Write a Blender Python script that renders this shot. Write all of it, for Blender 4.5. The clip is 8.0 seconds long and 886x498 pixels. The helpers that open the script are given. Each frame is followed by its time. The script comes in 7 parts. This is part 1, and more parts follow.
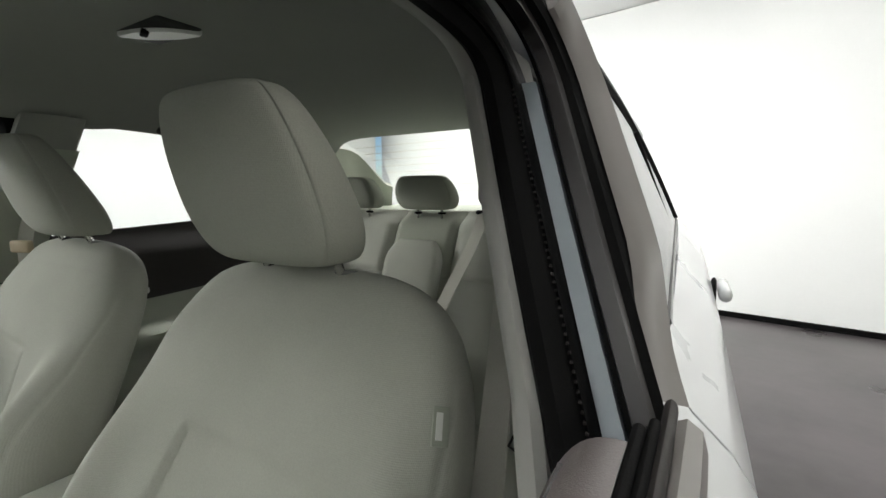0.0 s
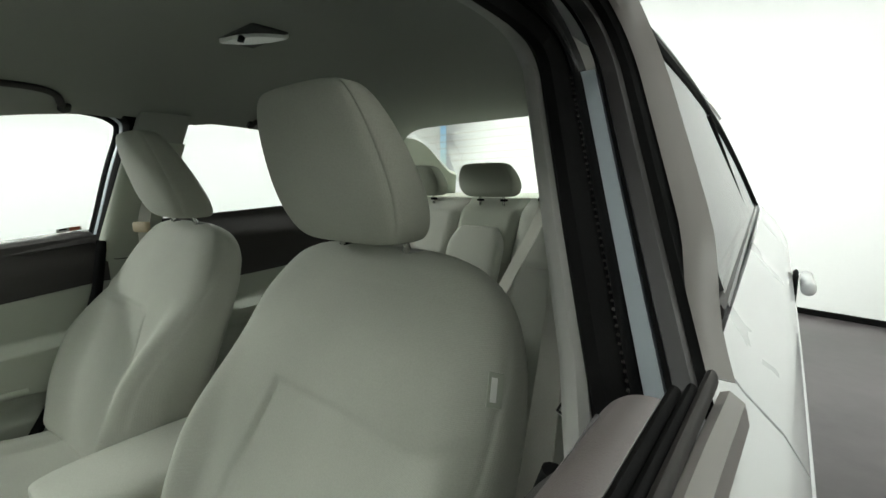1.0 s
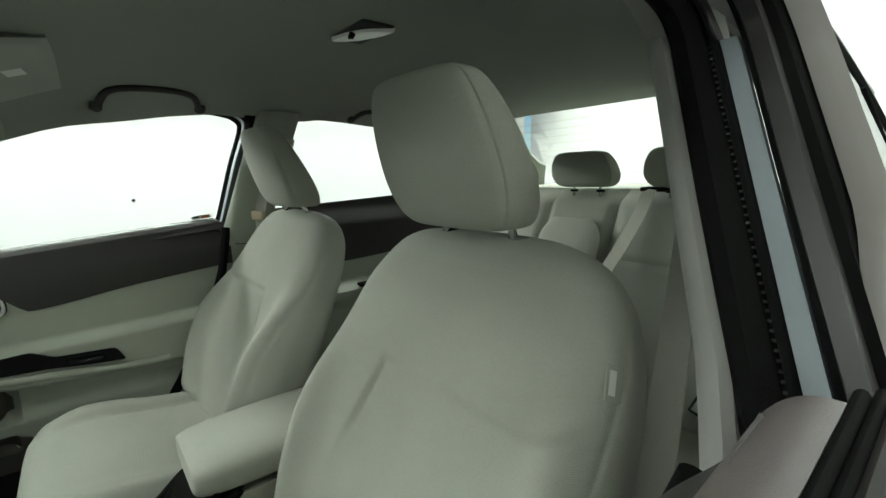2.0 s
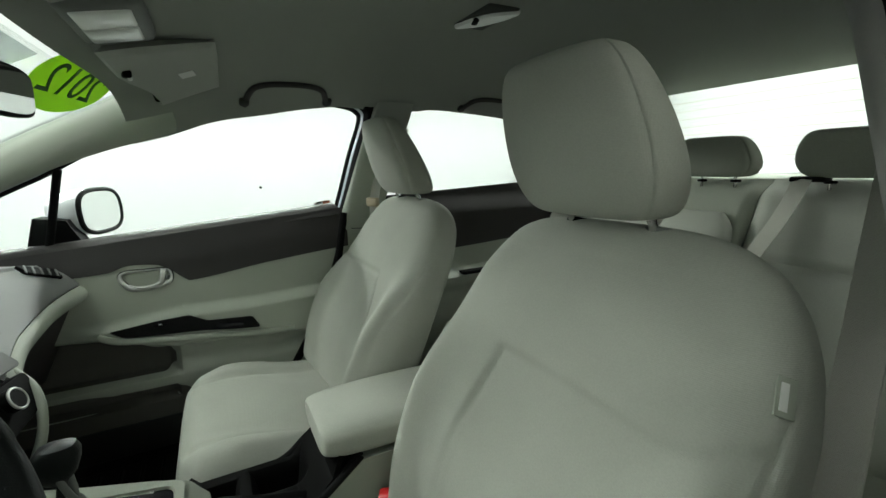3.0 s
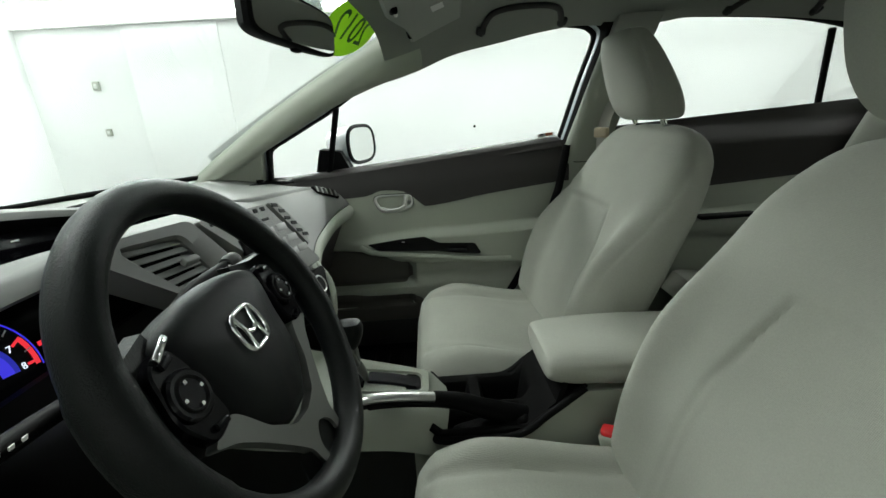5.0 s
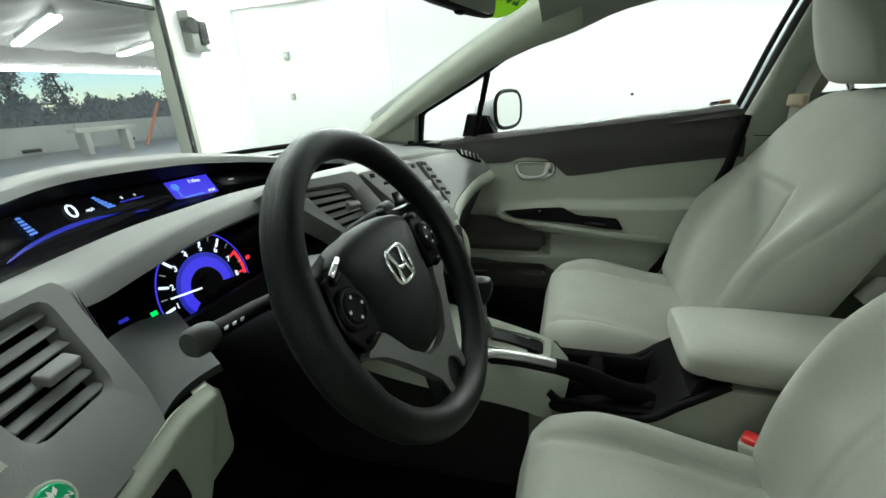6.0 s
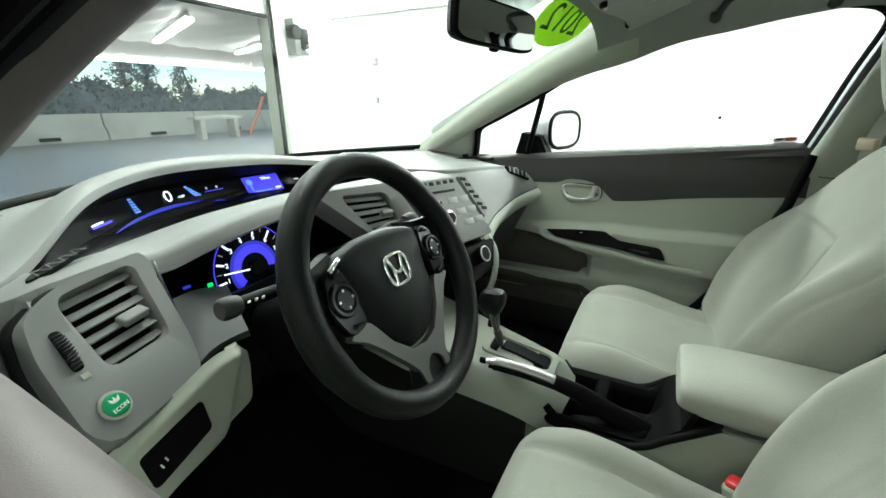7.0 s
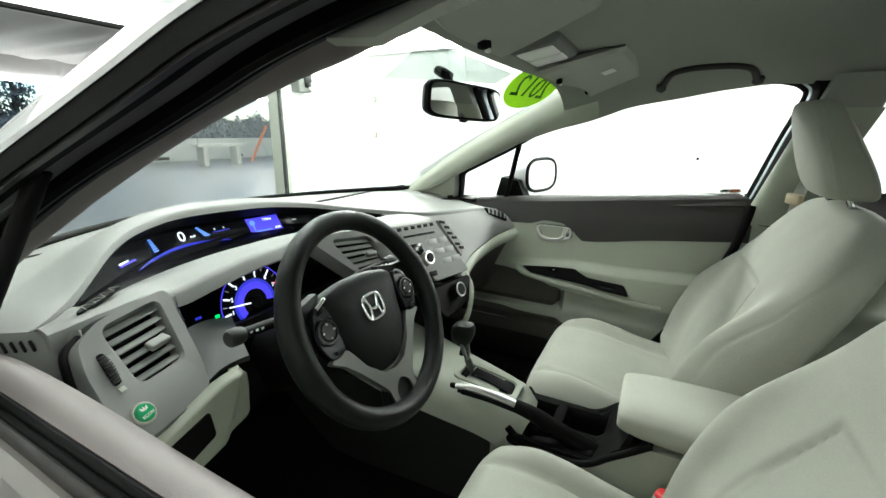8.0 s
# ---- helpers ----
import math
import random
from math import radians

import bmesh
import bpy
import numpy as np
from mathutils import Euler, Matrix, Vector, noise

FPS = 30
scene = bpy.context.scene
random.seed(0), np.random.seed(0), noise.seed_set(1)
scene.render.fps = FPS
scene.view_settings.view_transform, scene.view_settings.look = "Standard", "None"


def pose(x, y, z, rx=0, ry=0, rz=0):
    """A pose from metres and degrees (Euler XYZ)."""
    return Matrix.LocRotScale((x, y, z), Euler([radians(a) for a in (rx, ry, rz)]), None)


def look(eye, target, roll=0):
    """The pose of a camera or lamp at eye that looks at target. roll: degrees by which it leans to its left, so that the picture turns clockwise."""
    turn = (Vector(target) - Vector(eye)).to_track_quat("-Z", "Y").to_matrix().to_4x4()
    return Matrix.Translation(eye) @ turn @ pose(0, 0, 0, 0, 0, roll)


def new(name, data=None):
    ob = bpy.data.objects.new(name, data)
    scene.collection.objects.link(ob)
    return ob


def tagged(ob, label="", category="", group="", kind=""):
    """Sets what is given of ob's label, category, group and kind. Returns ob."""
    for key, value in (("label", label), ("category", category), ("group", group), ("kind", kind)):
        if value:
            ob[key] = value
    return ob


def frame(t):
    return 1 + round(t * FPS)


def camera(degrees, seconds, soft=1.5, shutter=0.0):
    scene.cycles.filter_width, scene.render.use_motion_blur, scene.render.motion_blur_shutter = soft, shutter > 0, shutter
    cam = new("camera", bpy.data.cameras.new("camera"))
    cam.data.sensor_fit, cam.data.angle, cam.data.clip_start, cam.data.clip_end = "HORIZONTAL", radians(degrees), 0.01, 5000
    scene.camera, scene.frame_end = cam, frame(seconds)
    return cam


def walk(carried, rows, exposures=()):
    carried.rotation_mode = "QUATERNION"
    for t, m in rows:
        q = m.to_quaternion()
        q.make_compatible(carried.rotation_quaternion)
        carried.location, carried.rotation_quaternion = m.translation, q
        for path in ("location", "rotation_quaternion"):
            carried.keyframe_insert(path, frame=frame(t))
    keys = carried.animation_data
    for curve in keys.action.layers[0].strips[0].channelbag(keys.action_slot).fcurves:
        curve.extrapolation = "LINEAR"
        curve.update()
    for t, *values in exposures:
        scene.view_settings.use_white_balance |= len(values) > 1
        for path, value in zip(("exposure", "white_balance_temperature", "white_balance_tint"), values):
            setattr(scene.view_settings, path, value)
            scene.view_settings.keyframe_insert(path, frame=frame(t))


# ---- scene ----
cam = camera(92.6, 8.0)
PATH = [
    (0, (-0.799, 0.427, 1.165), (0.191, -1.29, 0.902), -0.2),
    (0.5, (-0.821, 0.447, 1.167), (0.283, -1.193, 0.862), -0.3),
    (1, (-0.825, 0.46, 1.161), (0.405, -1.085, 0.847), -0.4),
    (2.5, (-0.776, 0.502, 1.148), (0.842, -0.617, 0.793), -1.2),
    (3, (-0.764, 0.522, 1.145), (0.966, -0.409, 0.772), -1.0),
    (3.5, (-0.758, 0.537, 1.137), (1.062, -0.194, 0.743), -0.7),
    (4, (-0.747, 0.557, 1.131), (1.124, 0.001, 0.699), -1.0),
    (5.3, (-0.729, 0.605, 1.111), (1.166, 0.74, 0.486), -3.9),
    (5.5, (-0.736, 0.615, 1.108), (1.145, 0.867, 0.475), -3.8),
    (6, (-0.753, 0.595, 1.107), (1.036, 1.16, 0.414), -3.3),
    (6.5, (-0.765, 0.549, 1.119), (0.941, 1.317, 0.412), -1.6),
    (7, (-0.786, 0.48, 1.141), (0.892, 1.347, 0.48), -0.2),
    (7.5, (-0.826, 0.418, 1.182), (0.863, 1.288, 0.558), 1.0),
    (8, (-0.867, 0.385, 1.206), (0.85, 1.258, 0.669), 0.8),
]
walk(cam, [(t, look(eye, target, roll)) for t, eye, target, roll in PATH], [(0, -0.36, 6380, 11), (0.5, -0.38, 6360, 8), (1, -0.38, 6330, 3), (2.5, -0.30, 6230, -2), (4, -0.50, 6180, 2), (5.5, -0.50, 6200, 2), (6.2, -0.16, 6160, -2), (7, 0.20, 6150, -3), (8, 0.34, 6280, 2)])

# ---- world, light, exposure ----
world = bpy.data.worlds.new("sky")
scene.world = world
world.use_nodes = True
wn = world.node_tree.nodes
sky = wn.new("ShaderNodeTexSky")
sky.sky_type, sky.sun_disc = "NISHITA", False
sky.sun_elevation, sky.sun_rotation = radians(24), radians(195)
sky.dust_density, sky.ozone_density = 0.2, 4.0
world.node_tree.links.new(sky.outputs[0], wn["Background"].inputs[0])
wn["Background"].inputs[1].default_value = 0.15

sun = new("sun", bpy.data.lights.new("sun", "SUN"))
sun.data.energy, sun.data.angle, sun.data.color = 1.5, radians(20), (1.0, 0.97, 0.92)
sun.matrix_world = look((0, 0, 12), (3, 9, 0))


def tube_light(name, at, length, turn, watts):
    """The light of a fluorescent strip that hangs under the ceiling."""
    lamp = new(name, bpy.data.lights.new(name, "AREA"))
    lamp.data.shape, lamp.data.size, lamp.data.size_y = "RECTANGLE", length, 0.22
    lamp.data.energy, lamp.data.color = watts, (1.0, 0.995, 0.95)
    lamp.matrix_world = pose(*at, 0, 0, turn)
    return lamp


# The west row, x below 0, is an unseen twin of the east row.
WALL_TUBES = [(3.25, 2.95, 2.12), (3.25, 0.2, 2.12), (3.25, -2.5, 2.12), (-3.33, 2.6, 2.12), (-3.33, 0.0, 2.12), (-3.33, -2.5, 2.12)]
# Unseen ceiling strips, added as fill.
CEILING_TUBES = [(0.8, 2.5, 2.93), (0.8, -1.7, 2.93), (-0.8, 2.5, 2.93), (-0.8, -1.7, 2.93)]
CANOPY_TUBES = [((5.85, 10.8, 2.60), 67), ((8.8, 11.5, 2.60), 67)]
for x, y, z in WALL_TUBES:
    tube_light("wall_tube_light", (x, y, z), 2.3, 0, 110 if x > 0 else 3).matrix_world = look((x, y, z), (0, y, 0.9))
# Uneven watts brighten the passenger side and keep the driver's seat dim.
for (x, y, z), watts in zip(CEILING_TUBES, (110, 58, 16, 48)):
    tube_light("ceiling_fill_light", (x, y, z), 2.2, 90, watts)
for place, turn in CANOPY_TUBES:
    tube_light("canopy_tube_light", place, 3.0, turn, 200)

# ---- materials ----


def material(name, colour, rough=0.6, metal=0.0, grain=0.0, scale=300.0, blotch=0.06, blotch_scale=4.0, bump=0.0, coat=0.0, weave=False, spec=0.5):
    m = bpy.data.materials.new(name)
    m.use_nodes = True
    n, l = m.node_tree.nodes, m.node_tree.links
    b = n["Principled BSDF"]
    b.inputs["Roughness"].default_value, b.inputs["Metallic"].default_value = rough, metal
    b.inputs["Coat Weight"].default_value = coat
    b.inputs["Specular IOR Level"].default_value = spec
    tc = n.new("ShaderNodeTexCoord")
    fine = n.new("ShaderNodeTexNoise")
    fine.inputs["Scale"].default_value, fine.inputs["Detail"].default_value = scale, 4
    big = n.new("ShaderNodeTexNoise")
    big.inputs["Scale"].default_value, big.inputs["Detail"].default_value = blotch_scale, 5
    for t in (fine, big):
        l.new(tc.outputs["Object"], t.inputs["Vector"])
    height = fine.outputs["Fac"]
    if weave:
        wa, wb = n.new("ShaderNodeTexWave"), n.new("ShaderNodeTexWave")
        wa.bands_direction, wb.bands_direction = "X", "Z"
        for w in (wa, wb):
            w.inputs["Scale"].default_value, w.inputs["Distortion"].default_value = scale * 0.45, 1.5
            l.new(tc.outputs["Object"], w.inputs["Vector"])
        mul = n.new("ShaderNodeMath")
        mul.operation = "ADD"
        l.new(wa.outputs["Fac"], mul.inputs[0]), l.new(wb.outputs["Fac"], mul.inputs[1])
        add = n.new("ShaderNodeMath")
        add.operation = "MULTIPLY_ADD"
        l.new(mul.outputs[0], add.inputs[0])
        add.inputs[1].default_value = 0.3
        l.new(fine.outputs["Fac"], add.inputs[2])
        height = add.outputs[0]
    mixed = n.new("ShaderNodeMath")
    mixed.operation = "MULTIPLY_ADD"
    l.new(fine.outputs["Fac"], mixed.inputs[0])
    mixed.inputs[1].default_value = grain
    far = n.new("ShaderNodeMath")
    far.operation = "MULTIPLY_ADD"
    l.new(big.outputs["Fac"], far.inputs[0])
    far.inputs[1].default_value, far.inputs[2].default_value = 2 * blotch, 1 - blotch - grain / 2
    l.new(far.outputs[0], mixed.inputs[2])
    hsv = n.new("ShaderNodeHueSaturation")
    hsv.inputs["Color"].default_value = (*colour, 1)
    l.new(mixed.outputs[0], hsv.inputs["Value"])
    l.new(hsv.outputs[0], b.inputs["Base Color"])
    if rough > 0.12 and metal < 0.5:
        rr = n.new("ShaderNodeMath")
        rr.operation = "MULTIPLY_ADD"
        l.new(big.outputs["Fac"], rr.inputs[0])
        rr.inputs[1].default_value, rr.inputs[2].default_value = 0.16, rough - 0.08
        l.new(rr.outputs[0], b.inputs["Roughness"])
    if bump:
        bp = n.new("ShaderNodeBump")
        bp.inputs["Strength"].default_value, bp.inputs["Distance"].default_value = min(1, bump), 0.0008
        l.new(height, bp.inputs["Height"])
        l.new(bp.outputs[0], b.inputs["Normal"])
    return m


def glow(name, colour, strength):
    m = bpy.data.materials.new(name)
    m.use_nodes = True
    b = m.node_tree.nodes["Principled BSDF"]
    b.inputs["Base Color"].default_value = (0.01, 0.01, 0.01, 1)
    b.inputs["Emission Color"].default_value, b.inputs["Emission Strength"].default_value = (*colour, 1), strength
    return m


def pane_glass(name, tint, gloss=1.0):
    m = bpy.data.materials.new(name)
    m.use_nodes = True
    n, l = m.node_tree.nodes, m.node_tree.links
    n.remove(n["Principled BSDF"])
    clear, shine, mix, fr = n.new("ShaderNodeBsdfTransparent"), n.new("ShaderNodeBsdfGlossy"), n.new("ShaderNodeMixShader"), n.new("ShaderNodeFresnel")
    clear.inputs[0].default_value = (*tint, 1)
    shine.inputs["Roughness"].default_value = 0.01
    fr.inputs["IOR"].default_value = 1.45
    half = n.new("ShaderNodeMath")
    half.operation = "MULTIPLY"
    half.inputs[1].default_value = gloss
    l.new(fr.outputs[0], half.inputs[0]), l.new(half.outputs[0], mix.inputs[0])
    l.new(clear.outputs[0], mix.inputs[1]), l.new(shine.outputs[0], mix.inputs[2])
    l.new(mix.outputs[0], n["Material Output"].inputs[0])
    return m


FABRIC = material("seat_cloth", (0.340, 0.346, 0.304), 0.95, grain=0.18, scale=420, blotch=0.13, blotch_scale=6, bump=0.35, weave=True, spec=0.2)
FABRIC_SIDE = material("seat_side_knit", (0.285, 0.297, 0.25), 0.95, grain=0.22, scale=330, blotch=0.05, bump=0.8, weave=True, spec=0.2)
# Dark pocket and scuff panel colour, with the shade low on the door included.
DOOR_BROWN = material("door_pocket_dark", (0.085, 0.082, 0.072), 0.85, grain=0.15, scale=600, blotch=0.08, bump=0.4, spec=0.2)
# Paler than the headliner: light reaching the front roof is put in the colour.
VISOR_CLOTH = material("visor_felt_lit", (0.36, 0.37, 0.34), 1.0, grain=0.12, scale=700, blotch=0.05, bump=0.35, spec=0.1)
HEADCLOTH = material("headliner_felt", (0.270, 0.280, 0.256), 1.0, grain=0.14, scale=700, blotch=0.05, bump=0.35, spec=0.1)
TRIM_LIGHT = material("light_trim_plastic", (0.335, 0.355, 0.298), 0.62, grain=0.05, scale=900, blotch=0.04, bump=0.35, spec=0.35)
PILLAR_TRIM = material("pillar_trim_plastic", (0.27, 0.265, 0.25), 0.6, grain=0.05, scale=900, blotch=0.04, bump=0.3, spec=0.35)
DASH_GREY = material("dash_grey_plastic", (0.140, 0.144, 0.136), 0.58, grain=0.06, scale=1100, blotch=0.04, bump=0.45, spec=0.4)
BROWN_TRIM = material("dark_brown_trim", (0.026, 0.023, 0.022), 0.55, grain=0.08, scale=900, blotch=0.06, bump=0.4, spec=0.4)
# Paler copy of the brown trim: light on the driver's sill cap.
LIT_CAP_TRIM = material("lit_door_cap_plastic", (0.112, 0.095, 0.092), 0.48, grain=0.08, scale=900, blotch=0.08, bump=0.4, spec=0.5)
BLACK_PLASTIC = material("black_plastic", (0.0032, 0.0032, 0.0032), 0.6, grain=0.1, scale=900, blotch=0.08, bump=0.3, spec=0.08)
GLOSS_BLACK = material("piano_black", (0.003, 0.003, 0.004), 0.20, blotch=0.05, spec=0.10)
RUBBER = material("black_rubber", (0.0045, 0.0045, 0.0045), 0.7, grain=0.15, scale=500, blotch=0.1, bump=0.3, spec=0.07)
LEATHER = material("wheel_grip", (0.005, 0.0062, 0.0058), 0.40, grain=0.12, scale=700, blotch=0.08, bump=0.7, spec=0.15)
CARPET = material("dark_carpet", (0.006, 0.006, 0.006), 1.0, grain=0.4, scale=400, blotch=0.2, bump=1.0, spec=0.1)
SILVER = material("satin_silver", (0.48, 0.48, 0.46), 0.32, metal=0.85, grain=0.03, blotch=0.03)
CHROME = material("chrome", (0.80, 0.80, 0.80), 0.08, metal=1.0, blotch=0.02)
PAINT = material("white_car_paint", (0.56, 0.57, 0.58), 0.3, blotch=0.02, coat=0.8)
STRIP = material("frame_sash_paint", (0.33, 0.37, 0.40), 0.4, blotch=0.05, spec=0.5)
MOLDING = material("brown_grey_moulding", (0.030, 0.027, 0.026), 0.45, blotch=0.05, spec=0.2)
FILM = material("pale_pillar_film", (0.17, 0.158, 0.15), 0.3, blotch=0.10, spec=0.5)
# Shaded copy of the sash paint, for the front of the driver's frame.
SASH_SHADED = material("shaded_sash_paint", (0.090, 0.085, 0.100), 0.45, blotch=0.05, spec=0.4)
SATIN_DARK = material("satin_dark_strip", (0.020, 0.018, 0.018), 0.32, blotch=0.05, spec=0.5)
# Darker copy of the pale pillar trim, with the driver's side shade in it.
SHADED_PILLAR = material("shaded_pillar_plastic", (0.135, 0.118, 0.113), 0.6, grain=0.06, scale=900, blotch=0.05, bump=0.3, spec=0.35)
KEY_GREY = material("key_grey_plastic", (0.19, 0.195, 0.185), 0.5, grain=0.04, scale=900, blotch=0.04)
SATIN = material("satin_grey_trim", (0.13, 0.135, 0.125), 0.42, metal=0.35, grain=0.04, scale=900, blotch=0.04)
PAD_BLACK = material("airbag_cover", (0.005, 0.006, 0.006), 0.5, grain=0.1, scale=900, blotch=0.06, bump=0.5, spec=0.14)
LAMP_BASE = material("lamp_base_plastic", (0.030, 0.032, 0.030), 0.6, blotch=0.05, spec=0.3)
WALL = material("booth_white_wall", (0.80, 0.81, 0.80), 0.7, grain=0.03, scale=60, blotch=0.05, blotch_scale=1.2, bump=0.2)
FLOOR = material("booth_wet_concrete", (0.080, 0.070, 0.073), 0.30, grain=0.3, scale=14, blotch=0.9, blotch_scale=1.6, bump=0.2, spec=0.4)
CONCRETE = material("weathered_concrete", (0.42, 0.42, 0.38), 0.85, grain=0.25, scale=25, blotch=0.3, blotch_scale=1.5, bump=0.5)
ASPHALT = material("wet_asphalt", (0.17, 0.162, 0.15), 0.35, grain=0.3, scale=60, blotch=0.3, blotch_scale=0.5, bump=0.4)
STEEL = material("corrugated_steel", (0.62, 0.60, 0.60), 0.45, grain=0.06, scale=40, blotch=0.1, blotch_scale=2)
# Foliage lifted and blued, so the colour carries the haze of distance.
LEAF = material("hazy_foliage", (0.098, 0.116, 0.124), 0.9, grain=0.5, scale=6, blotch=0.3)
BARK = material("bark", (0.06, 0.05, 0.04), 0.95, grain=0.4, scale=30, blotch=0.2)
ORANGE = material("orange_paint", (0.55, 0.16, 0.07), 0.6, blotch=0.1)
MIRROR = material("mirror_silver", (0.86, 0.87, 0.86), 0.01, metal=1.0, blotch=0.0)
GREEN_PAPER = material("lime_sticker", (0.34, 0.56, 0.05), 0.55, blotch=0.04)
bsdf = GREEN_PAPER.node_tree.nodes["Principled BSDF"]
lit_paper, half_paper = GREEN_PAPER.node_tree.nodes.new("ShaderNodeBsdfTranslucent"), GREEN_PAPER.node_tree.nodes.new("ShaderNodeMixShader")
lit_paper.inputs[0].default_value, half_paper.inputs[0].default_value = (0.40, 0.60, 0.05, 1), 0.5
for a, b in ((bsdf.outputs[0], half_paper.inputs[1]), (lit_paper.outputs[0], half_paper.inputs[2]), (half_paper.outputs[0], GREEN_PAPER.node_tree.nodes["Material Output"].inputs[0])):
    GREEN_PAPER.node_tree.links.new(a, b)
DARK_PRINT = material("dark_green_print", (0.02, 0.09, 0.02), 0.6, blotch=0.04)
WHITE_PRINT = material("white_print", (0.75, 0.75, 0.72), 0.6, blotch=0.02)
LENS = material("lamp_lens", (0.72, 0.73, 0.70), 0.3, blotch=0.04, coat=0.3)
RED = material("red_plastic", (0.62, 0.02, 0.025), 0.35, blotch=0.04)
GREEN_BUTTON = material("green_button", (0.02, 0.30, 0.12), 0.25, blotch=0.1, blotch_scale=60, coat=0.6)
CREAM = material("belt_webbing", (0.36, 0.355, 0.31), 0.9, grain=0.2, scale=500, bump=0.6, weave=True)
TAN = material("tan_belt_guide", (0.40, 0.33, 0.22), 0.6, blotch=0.06)
GLASS = pane_glass("window_glass", (0.975, 0.988, 0.98), 0.3)
CLEAR_GLASS = pane_glass("door_glass", (0.93, 0.95, 0.94), 1.0)
GLASS_GREEN = pane_glass("windshield_glass", (0.97, 0.988, 0.98), 0.16)
TINT_FILM = pane_glass("tint_film", (0.78, 0.81, 0.80), 0.2)
TUBE = glow("tube_glow", (1.0, 0.99, 0.95), 14)
BLUE_GLOW = glow("display_blue", (0.06, 0.04, 1.0), 0.95)
BLUE_DEEP = glow("display_deep_blue", (0.015, 0.02, 0.55), 0.9)
BLUE_PALE = glow("display_pale_blue", (0.12, 0.30, 1.0), 1.1)
WHITE_GLOW = glow("display_white", (0.85, 0.9, 1.0), 1.6)
GREEN_GLOW = glow("indicator_green", (0.02, 1.0, 0.15), 1.2)
RED_GLOW = glow("indicator_red", (1.0, 0.03, 0.05), 1.2)

# ---- mesh tools ----


def mesh_of(name, bm, mat, sharp=38):
    bmesh.ops.recalc_face_normals(bm, faces=bm.faces)
    me = bpy.data.meshes.new(name)
    bm.to_mesh(me)
    bm.free()
    me.materials.append(mat)
    me.shade_smooth()
    me.set_sharp_from_angle(angle=radians(sharp))
    return me


def part(name, bm, mat, parent=None, label="", sharp=38):
    ob = new(name, mesh_of(name, bm, mat, sharp))
    if parent is not None:
        ob.parent = parent
    if label:
        ob["label"] = label
    return ob


def thing(name, label, category, at=(0, 0, 0), group="", kind=""):
    ob = new(name)
    ob.empty_display_size = 0.05
    ob.location = at
    return tagged(ob, label, category, group, kind)


def adopt(root):
    """Parts are built in world places: keep them there under a root that stands elsewhere."""
    for ob in root.children:
        ob.matrix_parent_inverse = Matrix.Translation(root.location).inverted()
    return root


def loft(rings, bm=None, closed=True, caps=True):
    bm = bm or bmesh.new()
    rows = [[bm.verts.new(p) for p in r] for r in rings]
    n = len(rows[0])
    for a, b in zip(rows, rows[1:]):
        for i in range(n if closed else n - 1):
            j = (i + 1) % n
            bm.faces.new((a[i], a[j], b[j], b[i]))
    if caps and closed:
        bm.faces.new(rows[0][::-1]), bm.faces.new(rows[-1])
    return bm


def sheet(f, nu, nv, thick, bm=None):
    """A solid skin over f(u, v), u and v from 0 to 1, thickened by thick along its back."""
    bm = bm or bmesh.new()
    p = np.array([[f(i / nu, j / nv) for j in range(nv + 1)] for i in range(nu + 1)], float)
    du, dv = np.gradient(p, axis=0), np.gradient(p, axis=1)
    n = np.cross(du, dv)
    n /= np.maximum(np.linalg.norm(n, axis=2, keepdims=True), 1e-9)
    q = p - n * thick
    top = [[bm.verts.new(v) for v in r] for r in p]
    low = [[bm.verts.new(v) for v in r] for r in q]
    for i in range(nu):
        for j in range(nv):
            bm.faces.new((top[i][j], top[i + 1][j], top[i + 1][j + 1], top[i][j + 1]))
            bm.faces.new((low[i][j], low[i][j + 1], low[i + 1][j + 1], low[i + 1][j]))
    for i in range(nu):
        bm.faces.new((top[i][0], low[i][0], low[i + 1][0], top[i + 1][0]))
        bm.faces.new((top[i][nv], top[i + 1][nv], low[i + 1][nv], low[i][nv]))
    for j in range(nv):
        bm.faces.new((top[0][j], top[0][j + 1], low[0][j + 1], low[0][j]))
        bm.faces.new((top[nu][j], low[nu][j], low[nu][j + 1], top[nu][j + 1]))
    return bm


def box(size, m=None, bevel=0.004, seg=3, bm=None):
    """A box with rounded edges; m places it."""
    bm = bm or bmesh.new()
    made = bmesh.ops.create_cube(bm, size=1.0, matrix=Matrix.Diagonal((*size, 1)))
    verts = made["verts"]
    if bevel:
        edges = list({e for v in verts for e in v.link_edges})
        out = bmesh.ops.bevel(bm, geom=edges, offset=min(bevel, 0.49 * min(size)), segments=seg, profile=0.5, affect="EDGES")
        verts = list({v for f in out["faces"] for v in f.verts} | {v for v in verts if v.is_valid})
    if m is not None:
        bmesh.ops.transform(bm, matrix=m, verts=verts)
    return bm


def disc(r, depth, m, bm=None, seg=28, top=None, bevel=0.0):
    """A round piece along its own z, centred."""
    top = r if top is None else top
    rows = [(r - bevel, -depth / 2), (r, -depth / 2 + bevel), (top, depth / 2 - bevel), (top - bevel, depth / 2)] if bevel else [(r, -depth / 2), (top, depth / 2)]
    rings = [[m @ Vector((a * math.cos(k * math.tau / seg), a * math.sin(k * math.tau / seg), h)) for k in range(seg)] for a, h in rows]
    return loft(rings, bm)


